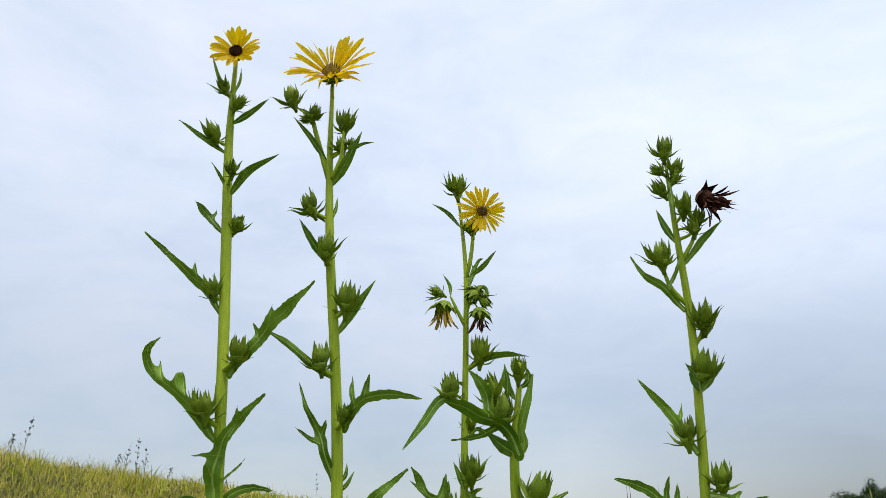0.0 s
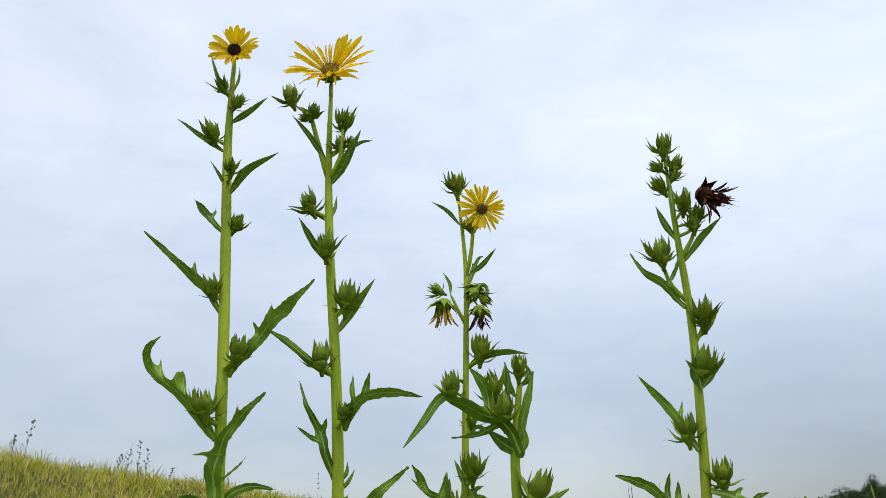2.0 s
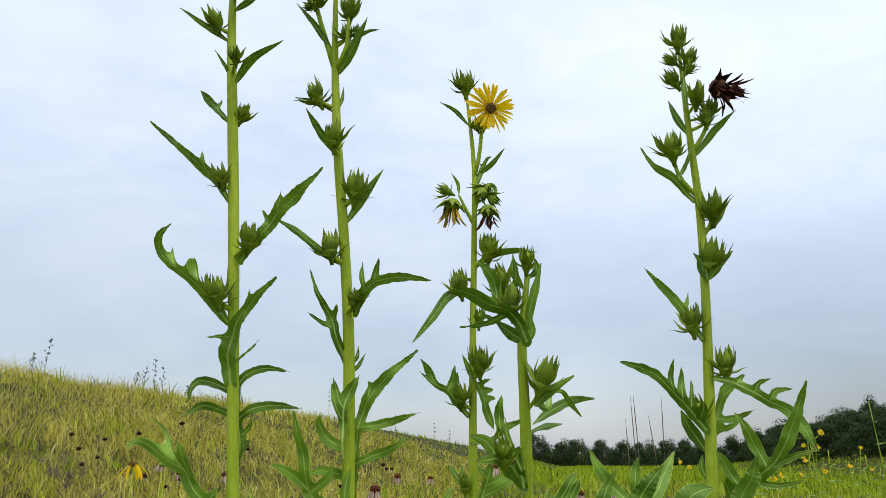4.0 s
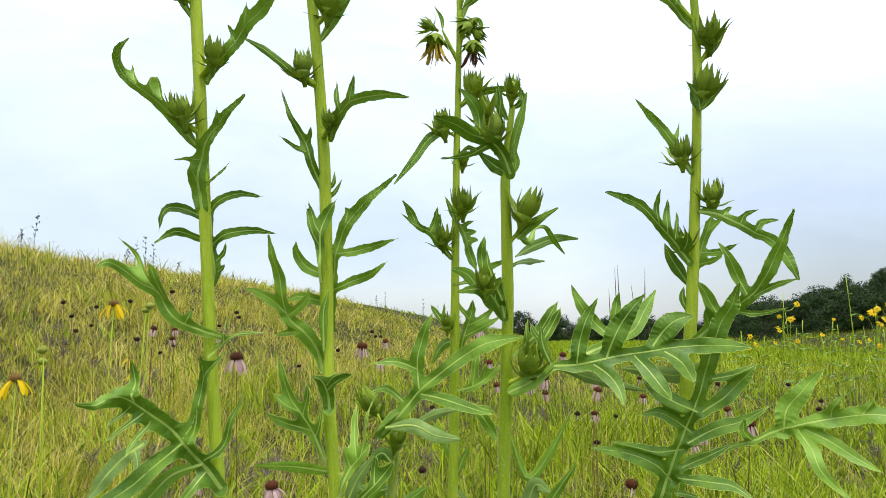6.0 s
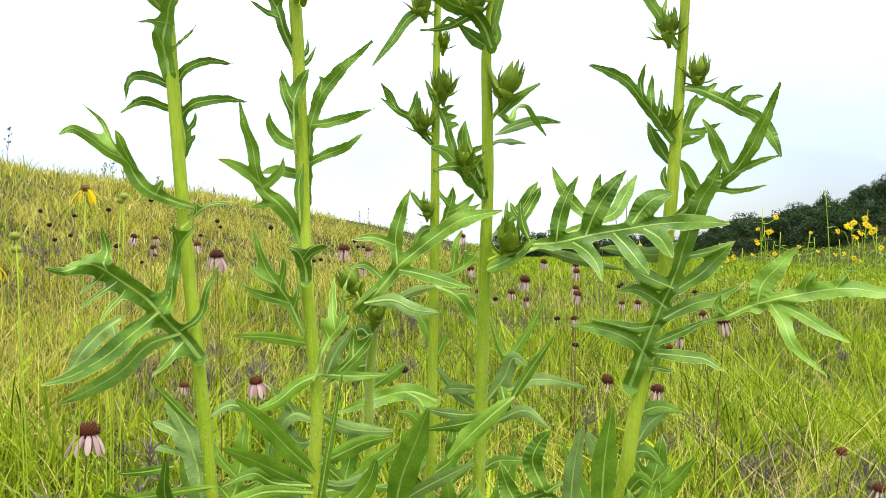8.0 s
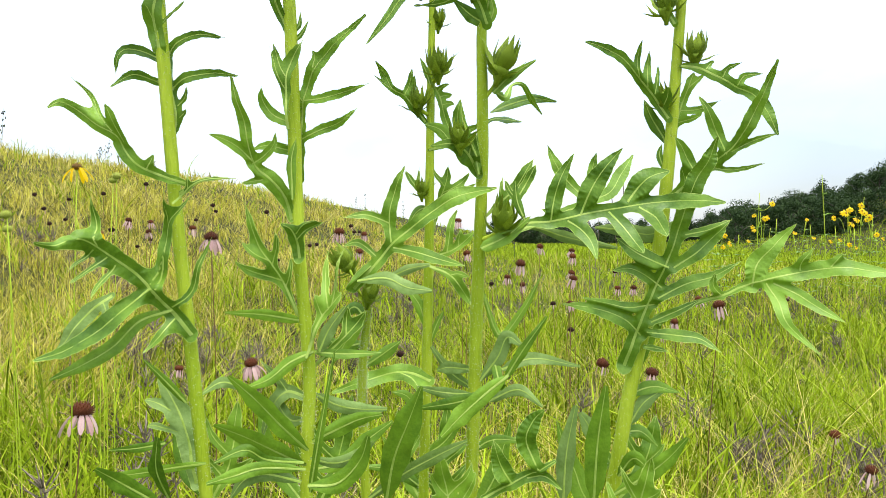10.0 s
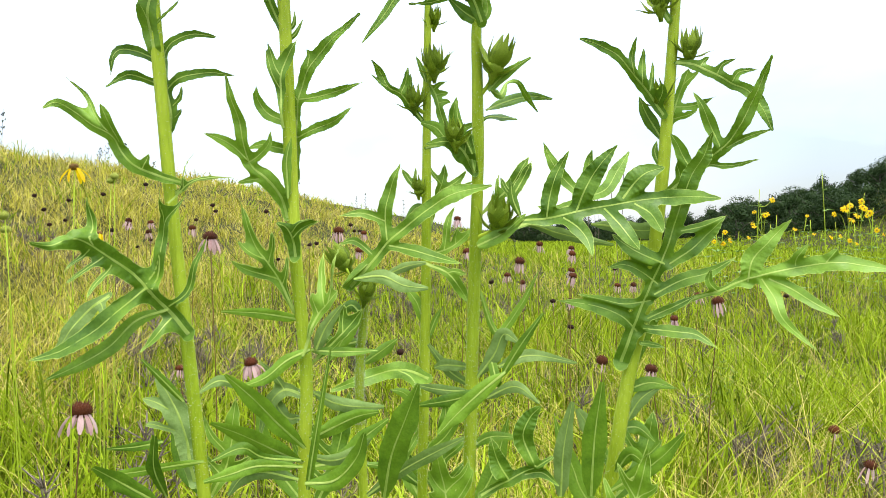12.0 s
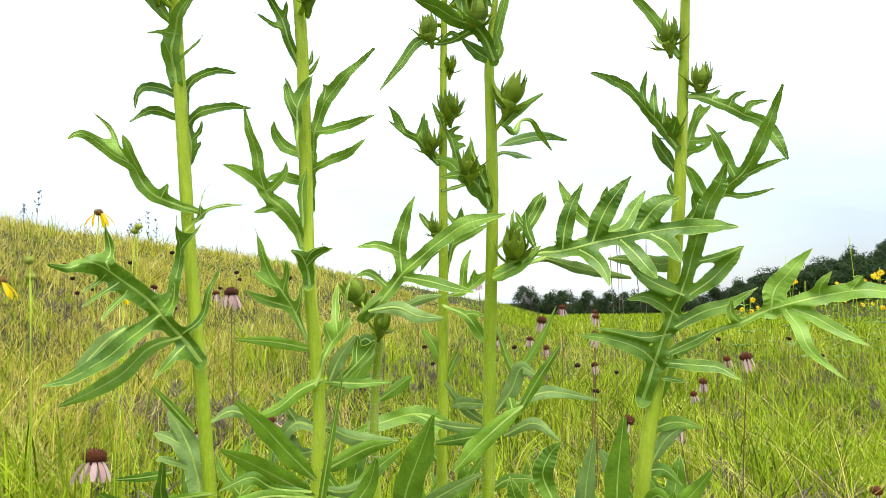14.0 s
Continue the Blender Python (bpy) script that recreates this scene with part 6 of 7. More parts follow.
lobed(plant_d, [(0.295, 1.82, 1.212), (0.343, 1.82, 1.207), (0.391, 1.82, 1.2), (0.433, 1.82, 1.221)], (0.004, 0.0121, 0.0141, 0.003), mat=M_LEAF_SHEEN)
lobed(plant_d, [(0.112, 1.74, 1.548), (0.099, 1.726, 1.582), (0.078, 1.712, 1.602), (0.047, 1.698, 1.612), (0.022, 1.684, 1.626), (-0.008, 1.67, 1.634)], (0.0089, 0.0098, 0.0097, 0.0115, 0.0113, 0.0028), [(0.0106, (0.063, 1.712, 1.611), (0.06, 1.711, 1.649), (0.047, 1.709, 1.675), (0.027, 1.708, 1.698))])
lobed(plant_d, [(0.087, 1.722, 1.594), (0.077, 1.72, 1.596), (0.045, 1.715, 1.58), (-0.005, 1.71, 1.573)], (0.003, 0.0058, 0.0044, 0.001), [(0.0029, (0.058, 1.715, 1.585), (0.041, 1.713, 1.592), (0.023, 1.711, 1.578))])
lobed(plant_d, [(0.107, 1.745, 1.551), (0.085, 1.738, 1.564), (0.059, 1.73, 1.586)], (0.0079, 0.0128, 0.0029))
lobed(plant_d, [(0.107, 1.75, 1.552), (0.117, 1.743, 1.597), (0.13, 1.737, 1.642), (0.143, 1.73, 1.69)], (0.009, 0.0079, 0.0079, 0.0015))
lobed(plant_d, [(0.09, 1.74, 1.634), (0.097, 1.73, 1.673), (0.093, 1.72, 1.707)], (0.003, 0.0059, 0.001))
lobed(plant_d, [(0.114, 1.745, 1.551), (0.122, 1.743, 1.571), (0.116, 1.74, 1.602)], (0.006, 0.0069, 0.002))
lobed(plant_d, [(0.121, 1.745, 1.436), (0.151, 1.743, 1.463), (0.192, 1.74, 1.487)], (0.007, 0.0089, 0.0015))
lobed(plant_d, [(0.123, 1.76, 1.441), (0.141, 1.788, 1.437), (0.151, 1.816, 1.462), (0.17, 1.844, 1.468), (0.186, 1.872, 1.446), (0.205, 1.9, 1.424)], (0.005, 0.0082, 0.0021, 0.0043, 0.0055, 0.0011))
lobed(plant_d, [(0.116, 1.76, 1.406), (0.149, 1.84, 1.434), (0.19, 1.92, 1.457), (0.236, 2.0, 1.465)], (0.003, 0.0096, 0.0091, 0.0018))
lobed(plant_d, [(0.103, 1.76, 1.384), (0.119, 1.77, 1.396), (0.141, 1.835, 1.405), (0.167, 1.9, 1.411)], (0.003, 0.003, 0.0064, 0.0011))
lobed(plant_d, [(0.098, 1.74, 1.299), (0.081, 1.723, 1.333), (0.058, 1.707, 1.348), (0.024, 1.69, 1.343)], (0.0069, 0.0185, 0.0106, 0.0019), [(0.0088, (0.083, 1.723, 1.331), (0.087, 1.721, 1.353), (0.094, 1.719, 1.369))])
lobed(plant_d, [(0.103, 1.75, 1.337), (0.059, 1.75, 1.349), (0.033, 1.75, 1.377), (0.007, 1.75, 1.387)], (0.003, 0.01, 0.011, 0.003))

# tall compass plant with a dried brown flower head near its top
plant_e = thing("compass_plant", (0.201, 1.8, -0.04), "tall compass plant with a dried brown flower head near its top", "plant", "compass plants")
stem(plant_e, [(0.201, 1.8, -0.04), (0.255, 1.8, 0.36), (0.324, 1.8, 0.761), (0.353, 1.8, 0.934), (0.39, 1.8, 1.108), (0.412, 1.8, 1.281), (0.426, 1.8, 1.455), (0.438, 1.8, 1.628), (0.445, 1.8, 1.802), (0.441, 1.8, 1.975), (0.439, 1.8, 2.149)],
     (0.0136, 0.0129, 0.0121, 0.0113, 0.0107, 0.0104, 0.0091, 0.0078, 0.0072, 0.0057, 0.0027))
stalk(plant_e, [(0.439, 1.8, 2.136), (0.438, 1.796, 2.141), (0.436, 1.791, 2.151)], 0.003, 0.0062)
bud(plant_e, (0.437, 1.788, 2.165), 0.0413, (0.05, -0.2, 0.98), opened=1)
stalk(plant_e, [(0.44, 1.8, 2.094), (0.445, 1.795, 2.098), (0.451, 1.79, 2.107)], 0.003, 0.005)
bud(plant_e, (0.456, 1.788, 2.117), 0.0334, (0.44, -0.18, 0.88))
stalk(plant_e, [(0.44, 1.8, 2.101), (0.433, 1.795, 2.104), (0.425, 1.79, 2.11)], 0.003, 0.0038)
bud(plant_e, (0.418, 1.788, 2.115), 0.0256, (-0.78, -0.2, 0.59))
stalk(plant_e, [(0.44, 1.8, 2.049), (0.433, 1.795, 2.053), (0.424, 1.79, 2.062)], 0.003, 0.005)
bud(plant_e, (0.419, 1.788, 2.072), 0.0334, (-0.44, -0.18, 0.88))
stalk(plant_e, [(0.44, 1.8, 2.078), (0.444, 1.795, 2.081), (0.449, 1.789, 2.087)], 0.003, 0.0038)
bud(plant_e, (0.453, 1.788, 2.095), 0.0256, (0.51, -0.17, 0.85))
stalk(plant_e, [(0.441, 1.8, 1.997), (0.448, 1.787, 2.002), (0.456, 1.773, 2.012)], 0.003, 0.0061)
bud(plant_e, (0.457, 1.77, 2.026), 0.0407, (0.1, -0.2, 0.98))
leaf(plant_e, [(0.438, 1.78, 2), (0.437, 1.78, 2.047), (0.437, 1.78, 2.085)], 0.0069, ())
spent_head(plant_e, (0.502, 1.78, 2.039), 0.0560, (0.45, -0.5, -0.6), BROWNED, DRY_BRACTS, 34, "dried dark brown flower head")
stalk(plant_e, [(0.442, 1.8, 1.914), (0.471, 1.8, 1.96), (0.482, 1.8, 1.997), (0.5, 1.8, 2.026)], 0.0054, 0.0036)
stalk(plant_e, [(0.441, 1.8, 1.984), (0.462, 1.801, 1.988), (0.484, 1.802, 1.997)], 0.003, 0.0053)
bud(plant_e, (0.486, 1.8, 2.009), 0.0357, (0.19, -0.19, 0.96))
stalk(plant_e, [(0.441, 1.8, 1.962), (0.457, 1.795, 1.966), (0.474, 1.79, 1.973)], 0.0044, 0.0044)
bud(plant_e, (0.474, 1.788, 1.983), 0.0295, (0, -0.2, 0.98))
leaf(plant_e, [(0.439, 1.8, 1.953), (0.421, 1.8, 1.992), (0.408, 1.8, 2.032)], 0.0082, ())
leaf(plant_e, [(0.446, 1.8, 1.906), (0.487, 1.8, 1.956), (0.533, 1.8, 2)], 0.0105, ())
stalk(plant_e, [(0.445, 1.8, 1.823), (0.417, 1.8, 1.863), (0.408, 1.8, 1.898), (0.405, 1.791, 1.912)], 0.0054, 0.0048)
bud(plant_e, (0.403, 1.788, 1.927), 0.0452, (-0.1, -0.2, 0.98))
stalk(plant_e, [(0.443, 1.8, 1.742), (0.459, 1.8, 1.765), (0.463, 1.8, 1.776), (0.466, 1.791, 1.784)], 0.0048, 0.0042)
bud(plant_e, (0.466, 1.788, 1.8), 0.0472, (0, -0.2, 0.98))
leaf(plant_e, [(0.446, 1.8, 1.75), (0.476, 1.8, 1.775), (0.493, 1.8, 1.802)], 0.0059, ())
stalk(plant_e, [(0.44, 1.8, 1.666), (0.443, 1.787, 1.672), (0.447, 1.773, 1.684)], 0.0055, 0.007)
bud(plant_e, (0.45, 1.77, 1.699), 0.0466, (0.15, -0.19, 0.97))
leaf(plant_e, [(0.439, 1.77, 1.655), (0.435, 1.77, 1.684), (0.418, 1.77, 1.708)], 0.0069, ())
leaf(plant_e, [(0.44, 1.77, 1.655), (0.464, 1.77, 1.683), (0.488, 1.77, 1.708)], 0.0092, ())
leaf(plant_e, [(0.44, 1.78, 1.657), (0.432, 1.78, 1.683), (0.433, 1.78, 1.713)], 0.0081, ())
stalk(plant_e, [(0.433, 1.8, 1.552), (0.414, 1.8, 1.567), (0.409, 1.8, 1.575), (0.409, 1.791, 1.573)], 0.0042, 0.0036)
bud(plant_e, (0.407, 1.788, 1.588), 0.0433, (-0.1, -0.2, 0.98))
stalk(plant_e, [(0.422, 1.8, 1.402), (0.413, 1.796, 1.407), (0.405, 1.79, 1.417)], 0.0061, 0.0056)
bud(plant_e, (0.402, 1.788, 1.429), 0.0375, (-0.19, -0.19, 0.96))
stalk(plant_e, [(0.427, 1.8, 1.477), (0.441, 1.8, 1.486), (0.456, 1.8, 1.49), (0.457, 1.791, 1.496)], 0.0033, 0.0033)
bud(plant_e, (0.457, 1.788, 1.509), 0.0410, (0, -0.2, 0.98))
leaf(plant_e, [(0.422, 1.83, 1.353), (0.445, 1.83, 1.427), (0.466, 1.83, 1.482)], 0.0120, [(0.4, 0.035, 0.06, 0.008, 0), (0.25, 0.025, 0.037, 0.007, 0), (0.7, 0.035, 0.018, 0.006, 0)])
leaf(plant_e, [(0.415, 1.81, 1.353), (0.39, 1.81, 1.396), (0.377, 1.81, 1.429)], 0.0118, ())
leaf(plant_e, [(0.411, 1.8, 1.304), (0.401, 1.8, 1.332), (0.404, 1.8, 1.352)], 0.0064, ())
leaf(plant_e, [(0.351, 1.84, 0.905), (0.396, 1.84, 1.031), (0.411, 1.84, 1.051), (0.468, 1.84, 1.076)], 0.0135, ())
leaf(plant_e, [(0.353, 1.85, 0.913), (0.398, 1.85, 0.928), (0.447, 1.85, 0.919)], 0.0125, ())
leaf(plant_e, [(0.34, 1.85, 0.842), (0.379, 1.85, 0.847), (0.408, 1.85, 0.822)], 0.0125, ())
lobed(plant_e, [(0.412, 1.785, 1.393), (0.391, 1.771, 1.421), (0.37, 1.757, 1.443), (0.353, 1.742, 1.459), (0.328, 1.728, 1.484), (0.302, 1.714, 1.495), (0.269, 1.7, 1.504)], (0.0068, 0.0097, 0.0086, 0.0066, 0.0084, 0.0074, 0.0018), [(0.0062, (0.374, 1.757, 1.438), (0.373, 1.755, 1.461), (0.374, 1.754, 1.48), (0.376, 1.753, 1.499)), (0.0047, (0.359, 1.742, 1.455), (0.354, 1.738, 1.476), (0.357, 1.733, 1.498), (0.36, 1.728, 1.51)), (0.0039, (0.387, 1.771, 1.431), (0.391, 1.769, 1.455), (0.392, 1.767, 1.479)), (0.0077, (0.402, 1.771, 1.412), (0.407, 1.764, 1.427), (0.406, 1.757, 1.441))])
lobed(plant_e, [(0.433, 1.79, 1.481), (0.461, 1.782, 1.474), (0.49, 1.773, 1.457), (0.515, 1.765, 1.439), (0.539, 1.757, 1.425), (0.558, 1.748, 1.396), (0.572, 1.74, 1.358)], (0.0029, 0.0078, 0.0087, 0.0077, 0.0086, 0.0114, 0.0019), [(0.0039, (0.471, 1.782, 1.472), (0.479, 1.78, 1.482), (0.486, 1.778, 1.486)), (0.0048, (0.495, 1.773, 1.456), (0.503, 1.766, 1.47), (0.522, 1.759, 1.477)), (0.0058, (0.517, 1.765, 1.441), (0.528, 1.763, 1.456), (0.556, 1.761, 1.459))])
lobed(plant_e, [(0.397, 1.79, 1.245), (0.433, 1.777, 1.276), (0.462, 1.764, 1.304), (0.49, 1.751, 1.326), (0.509, 1.739, 1.345), (0.529, 1.726, 1.384), (0.55, 1.713, 1.437), (0.557, 1.7, 1.465)], (0.0059, 0.0078, 0.0096, 0.0105, 0.0094, 0.0121, 0.0064, 0.0018), [(0.0106, (0.455, 1.764, 1.295), (0.44, 1.763, 1.321), (0.43, 1.762, 1.341), (0.417, 1.76, 1.36)), (0.0105, (0.496, 1.751, 1.328), (0.48, 1.747, 1.366), (0.466, 1.742, 1.396), (0.45, 1.737, 1.421)), (0.0057, (0.503, 1.751, 1.332), (0.537, 1.749, 1.349), (0.575, 1.747, 1.36)), (0.0048, (0.478, 1.764, 1.308), (0.513, 1.757, 1.304), (0.556, 1.75, 1.313)), (0.0068, (0.44, 1.777, 1.279), (0.435, 1.775, 1.298), (0.43, 1.773, 1.31))])
lobed(plant_e, [(0.342, 1.795, 0.975), (0.353, 1.784, 1.011), (0.369, 1.774, 1.06), (0.39, 1.763, 1.116), (0.41, 1.752, 1.167), (0.427, 1.742, 1.228), (0.443, 1.731, 1.282), (0.462, 1.721, 1.317), (0.472, 1.71, 1.351)], (0.0128, 0.0127, 0.0097, 0.0086, 0.0095, 0.0142, 0.0159, 0.012, 0.0018), [(0.0143, (0.408, 1.752, 1.145), (0.37, 1.751, 1.162), (0.344, 1.75, 1.178), (0.322, 1.748, 1.195)), (0.0106, (0.399, 1.763, 1.111), (0.373, 1.758, 1.131), (0.345, 1.754, 1.144), (0.315, 1.749, 1.139)), (0.0092, (0.388, 1.774, 1.083), (0.348, 1.772, 1.077), (0.311, 1.771, 1.084), (0.268, 1.77, 1.094)), (0.0137, (0.368, 1.784, 1.029), (0.34, 1.78, 1.057), (0.292, 1.775, 1.075), (0.234, 1.77, 1.083)), (0.0075, (0.432, 1.742, 1.199), (0.467, 1.74, 1.207), (0.503, 1.738, 1.223))], [(0.0124, (0.415, 1.752, 1.145), (0.451, 1.748, 1.171), (0.48, 1.743, 1.2), (0.494, 1.738, 1.215)), (0.0115, (0.392, 1.763, 1.094), (0.437, 1.762, 1.118), (0.478, 1.76, 1.13), (0.523, 1.759, 1.156)), (0.0078, (0.383, 1.774, 1.053), (0.42, 1.767, 1.071), (0.461, 1.76, 1.093)), (0.0097, (0.376, 1.774, 1.036), (0.419, 1.764, 1.033), (0.457, 1.754, 1.029), (0.489, 1.744, 1.008)), (0.0049, (0.374, 1.784, 1.01), (0.393, 1.777, 1.008), (0.412, 1.77, 1.004))])
lobed(plant_e, [(0.378, 1.785, 1.048), (0.42, 1.776, 1.066), (0.459, 1.768, 1.088), (0.497, 1.759, 1.101), (0.521, 1.751, 1.114), (0.553, 1.742, 1.126), (0.586, 1.734, 1.135), (0.623, 1.726, 1.143), (0.663, 1.717, 1.148), (0.698, 1.708, 1.143), (0.742, 1.7, 1.136)], (0.0049, 0.0039, 0.0039, 0.0038, 0.0057, 0.0076, 0.0112, 0.013, 0.012, 0.0101, 0.0018), [(0.0162, (0.537, 1.751, 1.115), (0.543, 1.75, 1.148), (0.568, 1.748, 1.18), (0.604, 1.747, 1.216)), (0.0075, (0.604, 1.734, 1.142), (0.605, 1.727, 1.157), (0.619, 1.72, 1.177)), (0.0065, (0.646, 1.717, 1.148), (0.654, 1.715, 1.16), (0.661, 1.713, 1.169)), (0.0113, (0.556, 1.742, 1.121), (0.57, 1.726, 1.094), (0.577, 1.709, 1.061), (0.621, 1.692, 1.015)), (0.0104, (0.567, 1.742, 1.121), (0.598, 1.726, 1.105), (0.627, 1.709, 1.084), (0.659, 1.692, 1.064)), (0.0077, (0.493, 1.759, 1.099), (0.477, 1.752, 1.116), (0.479, 1.745, 1.138))])
lobed(plant_e, [(0.236, 1.74, 0.759), (0.241, 1.73, 0.842), (0.255, 1.72, 0.923)], (0.0113, 0.0159, 0.0037), mat=M_LEAF_SHEEN)
lobed(plant_e, [(0.284, 1.72, 0.769), (0.289, 1.705, 0.87), (0.3, 1.69, 0.962)], (0.013, 0.021, 0.0036))
lobed(plant_e, [(0.319, 1.74, 0.772), (0.367, 1.727, 0.809), (0.399, 1.713, 0.842), (0.427, 1.7, 0.881)], (0.0075, 0.014, 0.0129, 0.0027))
lobed(plant_e, [(0.358, 1.84, 0.862), (0.384, 1.845, 0.901), (0.424, 1.85, 0.927)], (0.0061, 0.0133, 0.0021), mat=M_LEAF_SHEEN)
lobed(plant_e, [(0.301, 1.83, 0.813), (0.287, 1.835, 0.856), (0.271, 1.84, 0.881)], (0.0061, 0.0153, 0.0041), mat=M_LEAF_SHEEN)
lobed(plant_e, [(0.328, 1.76, 0.796), (0.352, 1.75, 0.83), (0.38, 1.74, 0.809)], (0.0057, 0.0133, 0.0028))
lobed(plant_e, [(0.434, 1.79, 1.813), (0.412, 1.785, 1.843), (0.392, 1.78, 1.864), (0.364, 1.775, 1.885), (0.343, 1.77, 1.921)], (0.0041, 0.0061, 0.0071, 0.0051, 0.001), [(0.0041, (0.409, 1.785, 1.858), (0.427, 1.783, 1.889), (0.439, 1.781, 1.923))])
lobed(plant_e, [(0.423, 1.79, 1.551), (0.399, 1.788, 1.595), (0.381, 1.785, 1.624), (0.358, 1.783, 1.652), (0.331, 1.78, 1.684)], (0.0051, 0.0072, 0.0082, 0.0061, 0.001), [(0.0031, (0.395, 1.788, 1.599), (0.402, 1.786, 1.62), (0.406, 1.784, 1.639))])

# low young compass plant with a closed bud and lobed leaves
plant_f = thing("compass_plant", (-0.063, 1.7, -0.04), "low young compass plant with a closed bud and lobed leaves", "plant", "compass plants")
stem(plant_f, [(-0.063, 1.7, -0.04), (-0.076, 1.7, 0.408), (-0.092, 1.7, 0.857), (-0.093, 1.7, 0.885), (-0.094, 1.7, 0.913), (-0.094, 1.7, 0.941), (-0.093, 1.7, 0.97), (-0.092, 1.7, 0.998), (-0.089, 1.7, 1.026), (-0.086, 1.7, 1.054), (-0.083, 1.7, 1.082)],
     (0.0083, 0.0079, 0.0075, 0.0074, 0.0073, 0.0072, 0.007, 0.0068, 0.0065, 0.0062, 0.0059))
leaf(plant_f, [(-0.084, 1.67, 1.072), (-0.101, 1.67, 1.085), (-0.13, 1.67, 1.053)], 0.0108, ())
leaf(plant_f, [(-0.085, 1.68, 1.062), (-0.114, 1.68, 1.029), (-0.138, 1.68, 0.992)], 0.0127, ())
bud(plant_f, (-0.131, 1.72, 1.158), 0.0436, (-0.65, -0.18, 0.74))
stalk(plant_f, [(-0.084, 1.7, 1.073), (-0.099, 1.7, 1.11), (-0.113, 1.7, 1.143)], 0.0037, 0.0032)
stalk(plant_f, [(-0.083, 1.7, 1.082), (-0.081, 1.695, 1.086), (-0.079, 1.69, 1.095)], 0.0035, 0.0053)
bud(plant_f, (-0.076, 1.688, 1.107), 0.0349, (0.28, -0.19, 0.94))
leaf(plant_f, [(-0.095, 1.73, 0.979), (-0.059, 1.73, 1.003), (-0.034, 1.73, 1.022)], 0.0114, ())
leaf(plant_f, [(-0.092, 1.72, 1.019), (-0.134, 1.72, 1.013), (-0.163, 1.72, 1.032)], 0.0122, ())
lobed(plant_f, [(-0.096, 1.66, 1.115), (-0.06, 1.653, 1.154), (-0.032, 1.647, 1.186), (-0.0, 1.64, 1.212), (0.036, 1.633, 1.238), (0.076, 1.627, 1.26), (0.131, 1.62, 1.27)], (0.0061, 0.0113, 0.0104, 0.0103, 0.012, 0.0136, 0.0017), [(0.0121, (-0.033, 1.647, 1.189), (-0.036, 1.645, 1.23), (-0.026, 1.644, 1.272), (-0.011, 1.643, 1.308)), (0.0095, (-0.03, 1.647, 1.181), (0.012, 1.637, 1.173), (0.05, 1.627, 1.162), (0.086, 1.617, 1.154)), (0.0061, (-0.06, 1.653, 1.168), (-0.087, 1.651, 1.189), (-0.112, 1.649, 1.183)), (0.0069, (-0.036, 1.647, 1.219), (-0.071, 1.64, 1.232), (-0.107, 1.633, 1.228)), (0.0087, (-0.067, 1.653, 1.152), (-0.082, 1.638, 1.137), (-0.103, 1.623, 1.117))])
lobed(plant_f, [(-0.086, 1.64, 1.129), (-0.04, 1.633, 1.134), (-0.004, 1.627, 1.12), (0.034, 1.62, 1.116)], (0.0052, 0.0111, 0.0111, 0.0025), mat=M_LEAF_SHEEN)
lobed(plant_f, [(-0.049, 1.68, 1.129), (-0.014, 1.69, 1.145), (0.02, 1.7, 1.152)], (0.0036, 0.0081, 0.0027), mat=M_LEAF_SHEEN)
leaf(plant_a, [(-0.32, 1.6, 0.791), (-0.364, 1.615, 0.843), (-0.389, 1.63, 0.924)], 0.0145, ())
leaf(plant_a, [(-0.328, 1.62, 0.765), (-0.297, 1.635, 0.838), (-0.284, 1.65, 0.94)], 0.0157, [(0.35, 0.043, -0.077, 0.009, 0), (0.35, 0.059, 0.031, 0.009, 0), (0.55, 0.059, -0.058, 0.009, 0), (0.55, 0.055, 0.035, 0.009, 0)])
leaf(plant_b, [(-0.183, 1.68, 0.748), (-0.241, 1.695, 0.821), (-0.28, 1.71, 0.926)], 0.0165, ())
leaf(plant_b, [(-0.187, 1.69, 0.715), (-0.142, 1.705, 0.811), (-0.115, 1.72, 0.937)], 0.0185, [(0.35, 0.048, -0.093, 0.011, 0), (0.35, 0.066, 0.041, 0.011, 0), (0.55, 0.067, -0.073, 0.01, 0), (0.55, 0.064, 0.043, 0.01, 0)])
leaf(plant_c, [(-0.048, 2.14, 0.568), (-0.103, 2.155, 0.663), (-0.122, 2.17, 0.796)], 0.0206, [(0.35, 0.083, -0.026, 0.012, 0), (0.35, 0.053, 0.108, 0.012, 0), (0.55, 0.075, -0.035, 0.011, 0), (0.55, 0.078, 0.083, 0.011, 0)])
leaf(plant_c, [(-0.05, 2.16, 0.52), (-0.02, 2.175, 0.652), (-0.006, 2.19, 0.82)], 0.0196, [(0.35, 0.078, -0.112, 0.012, 0), (0.35, 0.088, 0.059, 0.012, 0), (0.55, 0.092, -0.088, 0.011, 0), (0.55, 0.087, 0.059, 0.011, 0)])
leaf(plant_d, [(0.078, 1.85, 0.687), (0.12, 1.865, 0.756), (0.146, 1.88, 0.853)], 0.0190, ())
leaf(plant_d, [(0.083, 1.67, 0.722), (0.054, 1.655, 0.785), (0.039, 1.64, 0.87)], 0.0160, [(0.35, 0.046, -0.016, 0.01, 0), (0.35, 0.045, 0.066, 0.01, 0), (0.55, 0.043, -0.021, 0.009, 0), (0.55, 0.054, 0.048, 0.009, 0)])
